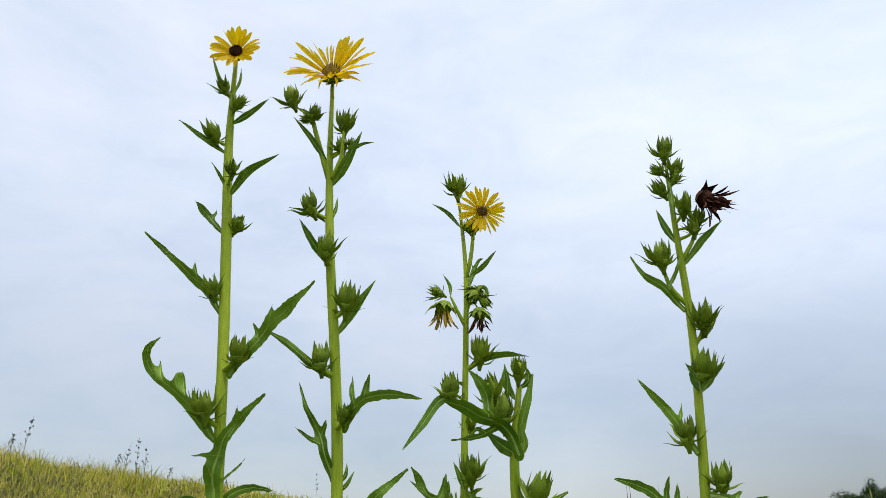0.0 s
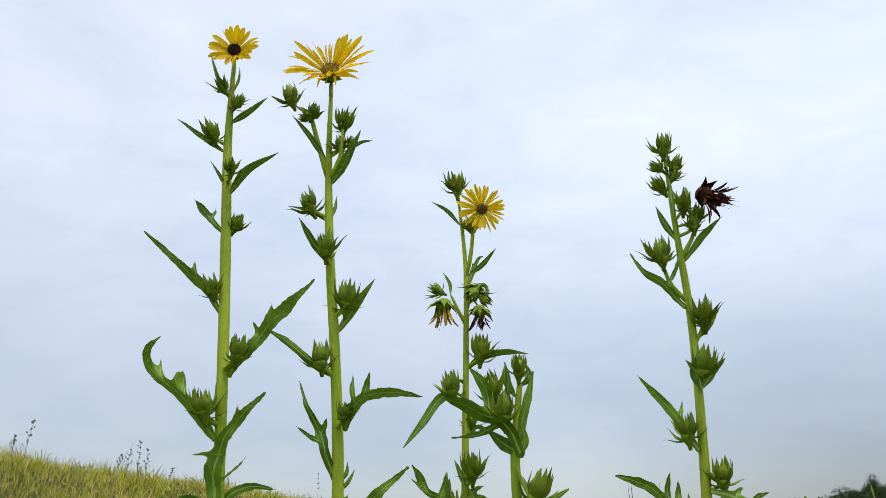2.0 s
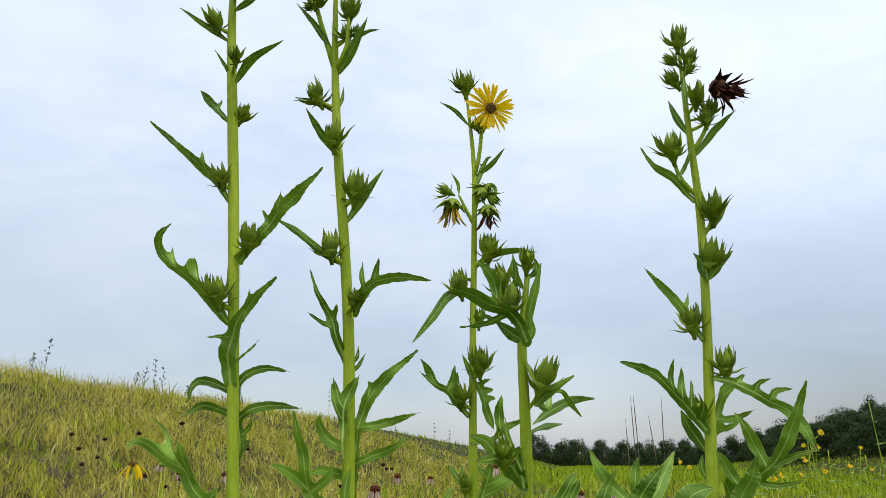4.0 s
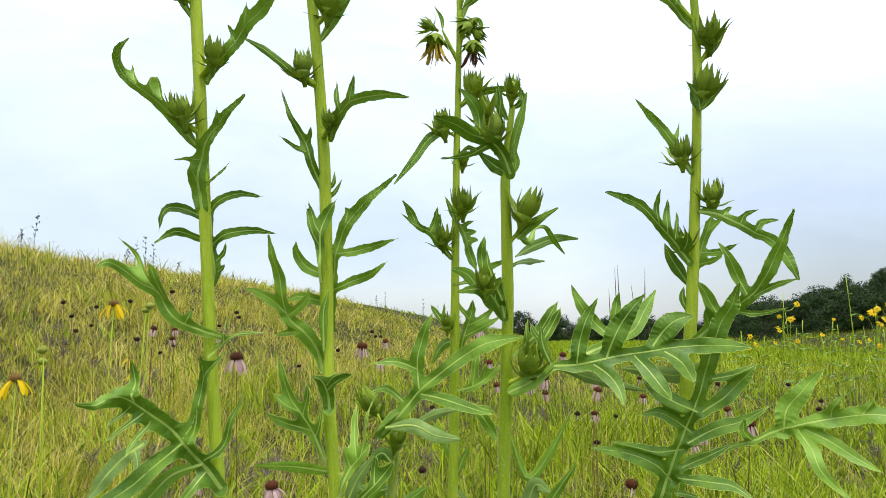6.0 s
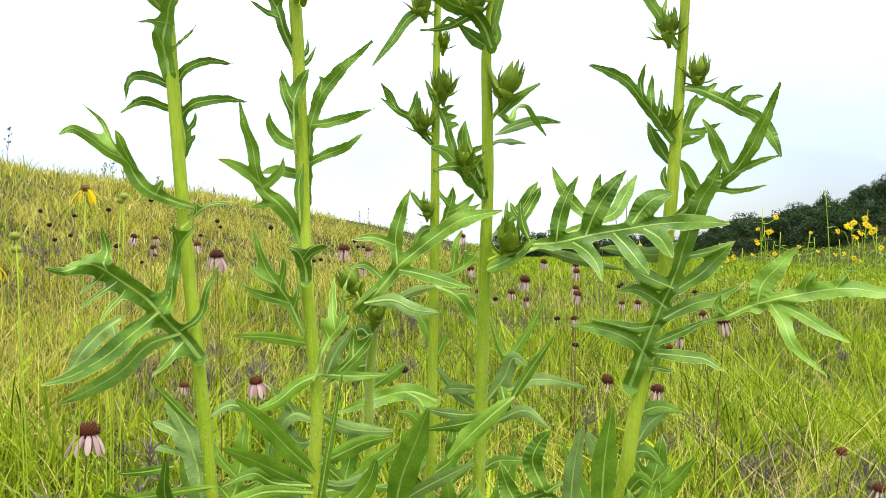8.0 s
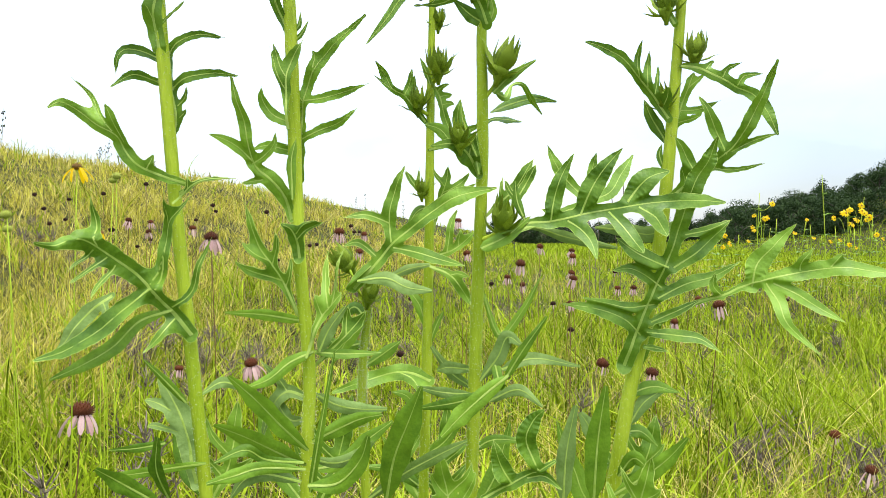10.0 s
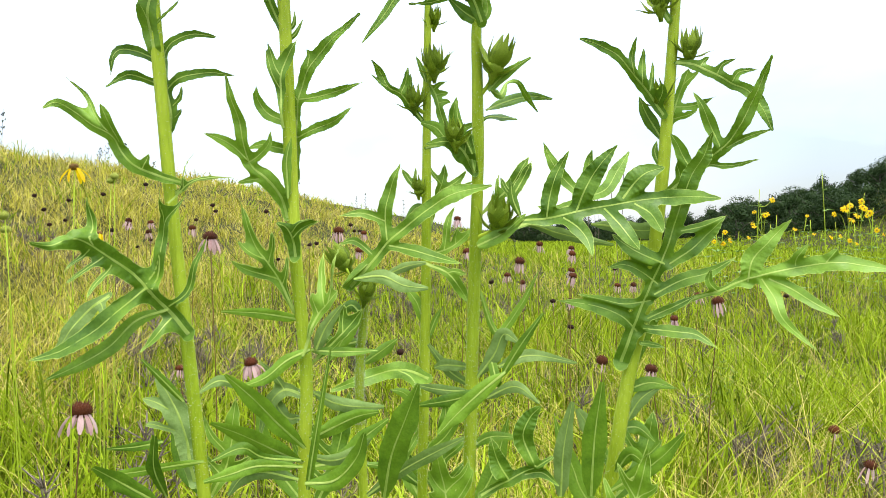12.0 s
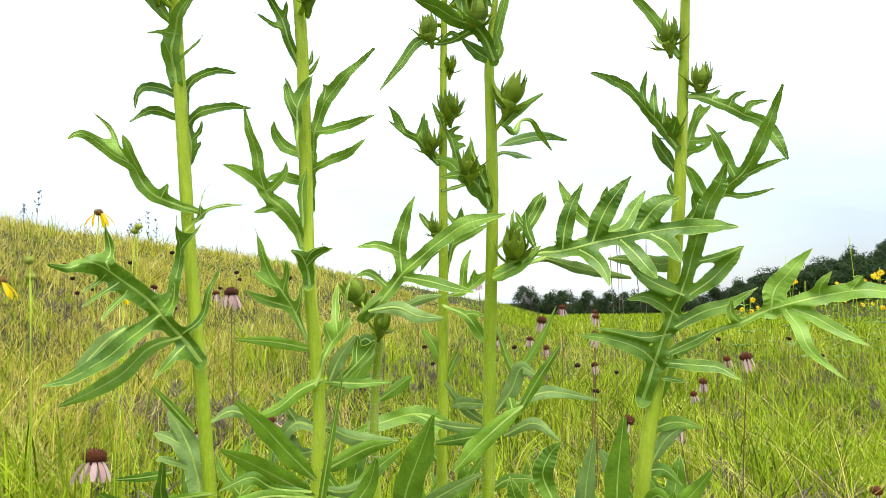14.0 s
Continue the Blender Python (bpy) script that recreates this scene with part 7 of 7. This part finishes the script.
leaf(plant_e, [(0.317, 1.9, 0.678), (0.388, 1.915, 0.754), (0.422, 1.93, 0.858)], 0.0208, [(0.35, 0.033, -0.093, 0.013, 0), (0.35, 0.066, 0.011, 0.013, 0), (0.55, 0.058, -0.073, 0.011, 0), (0.55, 0.059, 0.021, 0.011, 0)])
leaf(plant_e, [(0.314, 1.9, 0.657), (0.272, 1.915, 0.733), (0.232, 1.93, 0.842)], 0.0197, ())
leaf(plant_e, [(0.313, 1.68, 0.71), (0.345, 1.665, 0.779), (0.364, 1.65, 0.868)], 0.0152, [(0.35, 0.045, -0.066, 0.009, 0), (0.35, 0.047, 0.017, 0.009, 0), (0.55, 0.053, -0.049, 0.008, 0), (0.55, 0.044, 0.022, 0.008, 0)])


coneflower((-0.756, 1.944, 0.815), 0.0210, WIDE_PINKS, 10, 0.0504, "pale purple coneflower with hanging pink petals")
coneflower((-0.883, 2.848, 1.176), 0.0210, WIDE_PINKS, 10, 0.0504, "pale purple coneflower with hanging pink petals")
coneflower((-0.787, 2.952, 0.73), 0.0210, WIDE_PINKS, 12, 0.0504, "pale purple coneflower with hanging pink petals")
coneflower((0.626, 3.191, 0.677), 0.0210, PINKS, 7, 0.0450, "pale purple coneflower with hanging pink petals")
coneflower((0.9, 3.33, 0.911), 0.0210, PINKS, 9, 0.0504, "pale purple coneflower with hanging pink petals")
coneflower((1.207, 3.066, 0.505), 0.0165, PINKS, 2, 0.0300, "pale purple coneflower with hanging pink petals")
coneflower((1.178, 2.753, 0.488), 0.0165, PINKS, 6, 0.0460, "pale purple coneflower with hanging pink petals")
coneflower((0.478, 3.484, 0.65), 0.0230, PINKS, 3, 0.0350, "pale purple coneflower with hanging pink petals")
coneflower((-1.52, 3.85, 0.526), 0.0210, PINKS, 9, 0.0504, "pale purple coneflower with hanging pink petals")
coneflower((-0.905, 6.41, 1.151), 0.0210, PINKS, 9, 0.0504, "pale purple coneflower with hanging pink petals")
coneflower((-0.189, 4.947, 1.057), 0.0210, PINKS, 9, 0.0504, "pale purple coneflower with hanging pink petals")
coneflower((-0.248, 4.947, 1.261), 0.0210, PINKS, 12, 0.0504, "pale purple coneflower with hanging pink petals")
coneflower((-3.285, 6.41, 1.27), 0.0210, PINKS, 10, 0.0504, "pale purple coneflower with hanging pink petals")
coneflower((1.803, 4.947, 0.1), 0.0210, PINKS, 9, 0.0504, "pale purple coneflower with hanging pink petals")
coneflower((-0.651, 3.634, 1.192), 0.0210, PINKS, 12, 0.0504, "pale purple coneflower with hanging pink petals")
coneflower((-0.856, 4.867, 1.072), 0.0210, PINKS, 12, 0.0504, "pale purple coneflower with hanging pink petals")
coneflower((0.264, 5.347, 1.09), 0.0210, PINKS, 11, 0.0504, "pale purple coneflower with hanging pink petals")
coneflower((0.147, 3.871, 1.04), 0.0210, PINKS, 12, 0.0504, "pale purple coneflower with hanging pink petals")
coneflower((0.048, 5.347, 0.885), 0.0210, PINKS, 9, 0.0504, "pale purple coneflower with hanging pink petals")
coneflower((0.51, 5.946, 1.047), 0.0210, PINKS, 12, 0.0504, "pale purple coneflower with hanging pink petals")
coneflower((0.48, 5.347, 1.025), 0.0210, PINKS, 9, 0.0504, "pale purple coneflower with hanging pink petals")
coneflower((0.472, 5.347, 0.916), 0.0210, PINKS, 12, 0.0504, "pale purple coneflower with hanging pink petals")
coneflower((0.426, 4.475, 0.937), 0.0210, PINKS, 10, 0.0504, "pale purple coneflower with hanging pink petals")
coneflower((0.147, 5.946, 0.788), 0.0210, PINKS, 11, 0.0504, "pale purple coneflower with hanging pink petals")
coneflower((0.467, 5.347, 0.712), 0.0210, PINKS, 11, 0.0504, "pale purple coneflower with hanging pink petals")
coneflower((1.044, 4.867, 0.653), 0.0210, PINKS, 11, 0.0504, "pale purple coneflower with hanging pink petals")
coneflower((1.083, 5.347, 0.523), 0.0210, PINKS, 10, 0.0504, "pale purple coneflower with hanging pink petals")
coneflower((-2.66, 5.347, 1.284), 0.0210, PINKS, 10, 0.0504, "pale purple coneflower with hanging pink petals")
coneflower((-2.82, 5.946, 1.281), 0.0210, PINKS, 10, 0.0504, "pale purple coneflower with hanging pink petals")
coneflower((-2.84, 5.946, 1.204), 0.0210, PINKS, 11, 0.0504, "pale purple coneflower with hanging pink petals")
coneflower((-1.938, 4.867, 1.223), 0.0210, PINKS, 9, 0.0504, "pale purple coneflower with hanging pink petals")
coneflower((-1.072, 5.946, 1.175), 0.0210, PINKS, 11, 0.0504, "pale purple coneflower with hanging pink petals")
coneflower((-0.169, 5.347, 0.892), 0.0210, PINKS, 12, 0.0504, "pale purple coneflower with hanging pink petals")
coneflower((0.963, 5.946, 0.769), 0.0210, PINKS, 12, 0.0504, "pale purple coneflower with hanging pink petals")
coneflower((0.848, 5.946, 0.769), 0.0210, PINKS, 9, 0.0504, "pale purple coneflower with hanging pink petals")
coneflower((1.295, 5.347, 0.746), 0.0210, PINKS, 9, 0.0504, "pale purple coneflower with hanging pink petals")
coneflower((-1.372, 6.717, 1.25), 0.0179, PINKS, 1, 0.0339, "coneflower gone dark with only few petals", CONE_DARK)
coneflower((-1.594, 7.745, 1.197), 0.0179, PINKS, 3, 0.0339, "coneflower gone dark with only few petals", CONE_DARK)
coneflower((-1.54, 7.745, 1.197), 0.0179, PINKS, 4, 0.0339, "coneflower gone dark with only few petals", CONE_DARK)
coneflower((-1.752, 6.717, 1.076), 0.0179, PINKS, 4, 0.0339, "coneflower gone dark with only few petals", CONE_DARK)
coneflower((-1.684, 6.717, 1.086), 0.0179, PINKS, 1, 0.0339, "coneflower gone dark with only few petals", CONE_DARK)
coneflower((-1.854, 5.946, 1.354), 0.0179, PINKS, 1, 0.0339, "coneflower gone dark with only few petals", CONE_DARK)
coneflower((0.352, 5.347, 0.711), 0.0179, PINKS, 3, 0.0339, "coneflower gone dark with only few petals", CONE_DARK)
coneflower((0.44, 4.867, 0.603), 0.0179, PINKS, 3, 0.0339, "coneflower gone dark with only few petals", CONE_DARK)
coneflower((0.922, 6.717, 0.849), 0.0179, PINKS, 4, 0.0339, "coneflower gone dark with only few petals", CONE_DARK)
coneflower((1.074, 7.745, 0.81), 0.0179, PINKS, 1, 0.0339, "coneflower gone dark with only few petals", CONE_DARK)
coneflower((-0.084, 5.946, 0.796), 0.0179, PINKS, 3, 0.0339, "coneflower gone dark with only few petals", CONE_DARK)
coneflower((-3.825, 5.946, 1.513), 0.0179, PINKS, 1, 0.0339, "coneflower gone dark with only few petals", CONE_DARK)
coneflower((-3.525, 5.946, 1.472), 0.0179, PINKS, 1, 0.0339, "coneflower gone dark with only few petals", CONE_DARK)
coneflower((-3.227, 5.946, 1.514), 0.0179, PINKS, 1, 0.0339, "coneflower gone dark with only few petals", CONE_DARK)
coneflower((-2.856, 5.946, 1.587), 0.0179, PINKS, 1, 0.0339, "coneflower gone dark with only few petals", CONE_DARK)
coneflower((-3.745, 5.946, 1.396), 0.0179, PINKS, 1, 0.0339, "coneflower gone dark with only few petals", CONE_DARK)
coneflower((-3.701, 5.946, 1.274), 0.0179, PINKS, 2, 0.0339, "coneflower gone dark with only few petals", CONE_DARK)
coneflower((-2.491, 4.867, 1.216), 0.0179, PINKS, 4, 0.0339, "coneflower gone dark with only few petals", CONE_DARK)
coneflower((-2.815, 6.717, 1.313), 0.0179, PINKS, 4, 0.0339, "coneflower gone dark with only few petals", CONE_DARK)
coneflower((-2.298, 5.946, 1.412), 0.0179, PINKS, 2, 0.0339, "coneflower gone dark with only few petals", CONE_DARK)
coneflower((-3.383, 6.717, 1.072), 0.0179, PINKS, 1, 0.0339, "coneflower gone dark with only few petals", CONE_DARK)
coneflower((-4.094, 6.717, 1.324), 0.0179, PINKS, 2, 0.0339, "coneflower gone dark with only few petals", CONE_DARK)
coneflower((-4.354, 6.717, 1.156), 0.0179, PINKS, 1, 0.0339, "coneflower gone dark with only few petals", CONE_DARK)
coneflower((-3.255, 6.717, 1.134), 0.0179, PINKS, 4, 0.0339, "coneflower gone dark with only few petals", CONE_DARK)
coneflower((-0.706, 5.946, 0.677), 0.0179, PINKS, 4, 0.0339, "coneflower gone dark with only few petals", CONE_DARK)
coneflower((-0.772, 5.946, 0.807), 0.0179, PINKS, 1, 0.0339, "coneflower gone dark with only few petals", CONE_DARK)
coneflower((1.548, 6.717, 0.801), 0.0179, PINKS, 3, 0.0339, "coneflower gone dark with only few petals", CONE_DARK)
coneflower((2.092, 6.717, 0.802), 0.0179, PINKS, 3, 0.0339, "coneflower gone dark with only few petals", CONE_DARK)
coneflower((2.047, 5.946, 0.691), 0.0179, PINKS, 1, 0.0339, "coneflower gone dark with only few petals", CONE_DARK)
coneflower((-2.625, 6.717, 1.388), 0.0179, PINKS, 3, 0.0339, "coneflower gone dark with only few petals", CONE_DARK)
coneflower((-2.041, 6.717, 0.95), 0.0179, PINKS, 1, 0.0339, "coneflower gone dark with only few petals", CONE_DARK)
coneflower((0.717, 6.717, 0.535), 0.0179, PINKS, 1, 0.0339, "coneflower gone dark with only few petals", CONE_DARK)
coneflower((-0.452, 4.069, 0.579), 0.0179, PINKS, 1, 0.0339, "coneflower gone dark with only few petals", CONE_DARK)
coneflower((2.344, 6.41, -0.111), 0.0179, PINKS, 1, 0.0339, "coneflower gone dark with only few petals", CONE_DARK)
coneflower((2.488, 7.142, 0.629), 0.0179, PINKS, 4, 0.0339, "coneflower gone dark with only few petals", CONE_DARK)
coneflower((-0.727, 1.9, 1.334), 0.0085, YELLOWS, 5, 0.033, "grey-headed coneflower with hanging yellow petals", CONE_BROWN, "prairie_coneflower", "yellow coneflowers in the meadow")
coneflower((-0.823, 1.75, 1.188), 0.01, YELLOWS, 5, 0.037, "grey-headed coneflower with hanging yellow petals", CONE_BROWN, "prairie_coneflower", "yellow coneflowers in the meadow")
coneflower((-0.996, 2.4, 1.203), 0.007, YELLOWS, 5, 0.025, "grey-headed coneflower with hanging yellow petals", CONE_BROWN, "prairie_coneflower", "yellow coneflowers in the meadow")
coneflower((-0.925, 2.3, 1.167), 0.01, YELLOWS, 5, 0.022, "grey-headed coneflower with hanging yellow petals", CONE_BROWN, "prairie_coneflower", "yellow coneflowers in the meadow")
coneflower((-0.825, 2.2, 1.338), 0.0095, YELLOWS, 0, 0.02, "unopened green flower head on a slim stalk", CONE_GREEN, "prairie_coneflower", "yellow coneflowers in the meadow")
coneflower((-0.834, 2.2, 1.328), 0.0095, YELLOWS, 0, 0.02, "unopened green flower head on a slim stalk", CONE_GREEN, "prairie_coneflower", "yellow coneflowers in the meadow")
coneflower((-0.883, 1.9, 1.236), 0.0095, YELLOWS, 0, 0.02, "unopened green flower head on a slim stalk", CONE_GREEN, "prairie_coneflower", "yellow coneflowers in the meadow")
coneflower((-0.959, 2, 1.208), 0.0095, YELLOWS, 0, 0.02, "unopened green flower head on a slim stalk", CONE_GREEN, "prairie_coneflower", "yellow coneflowers in the meadow")


# ---- taller wild plants further out ----
STAR = [make_petal(1.0, w, d, 0.2, M_PETAL) for w, d in ((0.2, 0.1), (0.17, 0.25))]
SPRAY_DISC = floret_disc(1.0, M_DISC_Y)


def yellow_spray(x, y, top, heads, seed):
    """A tall stalk with small leaves and a loose spray of small yellow flowers."""
    rng = random.Random(seed)
    g = ground_z(x, y)
    root = thing("yellow_wildflower", (x, y, g - 0.02), "tall wildflower with a spray of small yellow flowers", "flower", "tall yellow wildflowers by the wood")
    m = WORLD[root]
    tall = top - g + 0.02
    line = catmull([(0, 0, 0), (rng.uniform(-0.04, 0.04), 0, tall * 0.5), (rng.uniform(-0.08, 0.08), 0, tall)], 8)
    v, f = tube(line, [0.010 - 0.0008 * i for i in range(8)], 6)
    part("stalk", mesh_of("stalk", v, f, M_STEM), root, m)
    for k in range(18):
        h = rng.uniform(0.25, 0.95)
        a, s = rng.uniform(0, 6.283), rng.uniform(0.07, 0.17)
        p = line[int(h * 7)]
        d = Vector((math.cos(a), math.sin(a), 0.5))
        lv, lf = [], []
        pts = [p + d * s * q / 5 - Vector((0, 0, 0.4 * s * (q / 5) ** 2)) for q in range(6)]
        side = d.cross(Vector((0, 0, 1))).normalized()
        strip(pts, [side] * 6, [Vector((0, 0, 1))] * 6, [0.03 * s / 0.15 * math.sin(math.pi * (q + 0.3) / 5.4) for q in range(6)], lv, lf, 0.2)
        part("leaf", mesh_of("leaf", lv, lf, M_LEAF), root, m)
    for k in range(heads):
        low = tall * rng.uniform(0.66, 0.9)
        tip = Vector((rng.uniform(-0.28, 0.28), rng.uniform(-0.25, 0.25), tall * rng.uniform(0.78, 1.02)))
        twig = catmull([line[int(low / tall * 7)], (tip + line[6]) * 0.5 - Vector((0, 0, 0.04)), tip], 6)
        v, f = tube(twig, [0.005 - 0.0005 * i for i in range(6)], 5)
        part("twig", mesh_of("twig", v, f, M_STEM), root, m)
        w = turned(m @ tip, (rng.uniform(-0.6, 0.6), -0.8, rng.uniform(0.1, 0.9)))
        r = rng.uniform(0.058, 0.082) if seed < 2 else rng.uniform(0.032, 0.055)
        head = part("flower_head", SPRAY_DISC, root, w @ Matrix.Scale(r * 0.25, 4))
        for i in range(9):
            part("petal", STAR[i % 2], head, w @ Matrix.Rotation(2 * math.pi * i / 9, 4, "Z") @ Matrix.Rotation(radians(rng.uniform(-5, 20)), 4, "Y") @ Matrix.Scale(r, 4))
    return root


def seed_weed(x, y, tall, seed, name="seed_weed", label="dark dry weed stalk with small seed heads", knots=16, mat=None):
    """A dry upright weed: one stalk, short side twigs and knots of seed."""
    rng = random.Random(seed)
    g = ground_z(x, y)
    root = thing(name, (x, y, g - 0.02), label, "weed", "dry weeds on the bank")
    m = WORLD[root]
    lean = Vector((rng.uniform(-0.08, 0.08), rng.uniform(-0.05, 0.05), 0)) * tall
    line = catmull([Vector((0, 0, 0)), lean * 0.4 + Vector((0, 0, tall * 0.5)), lean + Vector((0, 0, tall))], 8)
    v, f = tube(line, [(0.007 if knots else 0.0035) * (1 - 0.1 * i) for i in range(8)], 5)
    part("stalk", mesh_of("stalk", v, f, mat or M_WEED), root, m)
    for k in range(knots):
        hv, hf = [], []
        h = rng.uniform(0.35, 1.0)
        p = line[min(int(h * 7), 7)]
        a, s = rng.uniform(0, 6.283), rng.uniform(0.03, 0.13) * (1.3 - h)
        e = p + Vector((math.cos(a) * s, math.sin(a) * s, s * 1.2))
        tv, tf = tube([p, e], [0.003, 0.002], 4)
        hf += [tuple(len(hv) + q for q in g2) for g2 in tf]
        hv += tv
        for j in range(3):
            c, r = e + Vector((rng.uniform(-1, 1), rng.uniform(-1, 1), rng.uniform(-1, 1))) * 0.018, rng.uniform(0.009, 0.017)
            q = len(hv)
            hv += [c + Vector((r, 0, 0)), c - Vector((r, 0, 0)), c + Vector((0, r, 0)), c - Vector((0, r, 0)), c + Vector((0, 0, r * 1.5)), c - Vector((0, 0, r * 1.5))]
            hf += [(q + i, q + j2, q + k2) for i, j2, k2 in ((0, 2, 4), (2, 1, 4), (1, 3, 4), (3, 0, 4), (2, 0, 5), (1, 2, 5), (3, 1, 5), (0, 3, 5))]
        part("seed_twig", mesh_of("seed_twig", hv, hf, M_WEED), root, m)
    if not knots:
        top = [line[-1].lerp(line[-3], q / 5) for q in range(6)]
        v, f = tube(top, [0.001, 0.003, 0.0045, 0.0045, 0.004, 0.003], 6)
        part("spike", mesh_of("spike", v, f, mat), root, m)
        return root


M_WEED = material("dry_weed", (0.03, 0.04, 0.025), (0.10, 0.11, 0.06), 0.85, 30, 0, 0.1)



def make_herb_leaf():
    verts, faces = [], []
    pts = [Vector((q / 6, 0, 0.12 * math.sin(q / 6 * 2.6))) for q in range(7)]
    strip(pts, [Vector((0, 1, 0))] * 7, [Vector((0, 0, 1))] * 7, [0.15 * math.sin(math.pi * (q + 0.4) / 6.6) ** 0.8 for q in range(7)], verts, faces, 0.25)
    return mesh_of("leaf", verts, faces, M_HERB)


M_HERB = material("herb_green", (0.10, 0.19, 0.010), (0.24, 0.34, 0.03), 0.6, 40, 0.2, 0.15, 0.15)
HERB_LEAF = make_herb_leaf()


def meadow_herb(x, y, tall, seed):
    """A leafy young herb: one stalk with pairs of small pointed leaves."""
    rng = random.Random(seed)
    g = ground_z(x, y)
    root = thing("meadow_herb", (x, y, g - 0.02), "leafy green herb with small pointed leaves", "plant", "leafy herbs in the grass")
    m = WORLD[root]
    line = catmull([(0, 0, 0), (rng.uniform(-0.03, 0.03), 0, tall * 0.5), (rng.uniform(-0.06, 0.06), rng.uniform(-0.04, 0.04), tall)], 12)
    v, f = tube(line, [0.003 - 0.00018 * i for i in range(12)], 6)
    part("stalk", mesh_of("stalk", v, f, M_STEM), root, m)
    for k in range(2, 12):
        for e in range(3):
            a = k * 1.9 + e * 2.09 + rng.uniform(-0.3, 0.3)
            s = rng.uniform(0.045, 0.075) * (1.1 - 0.045 * k)
            part("leaf", HERB_LEAF, root, m @ Matrix.Translation(line[k]) @ Matrix.Rotation(a, 4, "Z") @ Matrix.Rotation(radians(rng.uniform(-45, -5)), 4, "Y") @ Matrix.Scale(s, 4))
    return root

yellow_spray(6.10, 14.56, 1.69, 4, 0)
yellow_spray(6.57, 15.06, 1.85, 5, 1)
yellow_spray(6.03, 13.56, 1.52, 4, 2)
yellow_spray(3.60, 11.56, 1.77, 3, 3)
yellow_spray(4.00, 12.56, 1.51, 3, 4)
yellow_spray(3.48, 10.56, 1.37, 2, 5)
yellow_spray(3.55, 12.56, 1.15, 2, 6)
yellow_spray(6.37, 15.56, 1.12, 1, 7)
yellow_spray(5.31, 14.56, 1.42, 1, 8)
yellow_spray(5.39, 12.56, 1.24, 2, 9)
yellow_spray(1.98, 12.56, 1.27, 2, 10)
yellow_spray(4.51, 11.56, 2.03, 0, 77)
for k in range(14):
    yellow_spray(3.0 + 0.29 * k + 0.5 * math.sin(5 * k), 11.2 + 0.25 * k + 0.8 * math.cos(3 * k), 1.05 + 0.30 * ((k * 0.618) % 1), (1, 0, 1, 0)[k % 4], 90 + k)
seed_weed(-12.40, 16.35, 1.10, 0)
seed_weed(-12.40, 15.94, 0.62, 1)
seed_weed(-12.40, 20.70, 0.97, 2)
seed_weed(-12.40, 21.33, 1.20, 3)
seed_weed(-12.40, 21.83, 0.96, 4)
seed_weed(-12.40, 20.31, 0.57, 5)
seed_weed(-12.40, 23.32, 0.49, 6)
seed_weed(-6.66, 39.90, 1.66, 7)
seed_weed(-8.75, 39.45, 1.28, 8)
seed_weed(-5.89, 40.03, 1.51, 9)
seed_weed(-9.27, 39.32, 0.93, 10)
seed_weed(-12.27, 38.44, 1.76, 11)
seed_weed(-0.26, 26.50, 1.39, 12)
seed_weed(0.89, 8.00, 1.93 - ground_z(0.89, 8.00), 40, "grass_spike", "tall dry grass spike", 0, M_GREY)
seed_weed(0.93, 8.00, 1.95 - ground_z(0.93, 8.00), 41, "grass_spike", "tall dry grass spike", 0, M_GREY)
seed_weed(1.12, 8.00, 1.91 - ground_z(1.12, 8.00), 42, "grass_spike", "tall dry grass spike", 0, M_GREY)
seed_weed(1.16, 8.00, 1.76 - ground_z(1.16, 8.00), 43, "grass_spike", "tall dry grass spike", 0, M_GREY)
seed_weed(0.83, 8.00, 1.71 - ground_z(0.83, 8.00), 44, "grass_spike", "tall dry grass spike", 0, M_GREY)
meadow_herb(1.29, 4.88, 0.42, 0)
meadow_herb(1.35, 4.85, 0.36, 1)
meadow_herb(1.4, 4.54, 0.33, 2)
meadow_herb(1.17, 4.65, 0.3, 3)
meadow_herb(1.72, 5.18, 0.3, 4)
meadow_herb(-2.0, 4.09, 0.3, 5)
meadow_herb(-2.24, 3.78, 0.3, 6)
meadow_herb(-1.74, 5.26, 0.3, 7)
meadow_herb(1.86, 7.7, 0.35, 8)
meadow_herb(2.95, 7.83, 0.35, 9)
meadow_herb(0.07, 4.72, 0.3, 10)
meadow_herb(-2.59, 4.5, 0.35, 11)
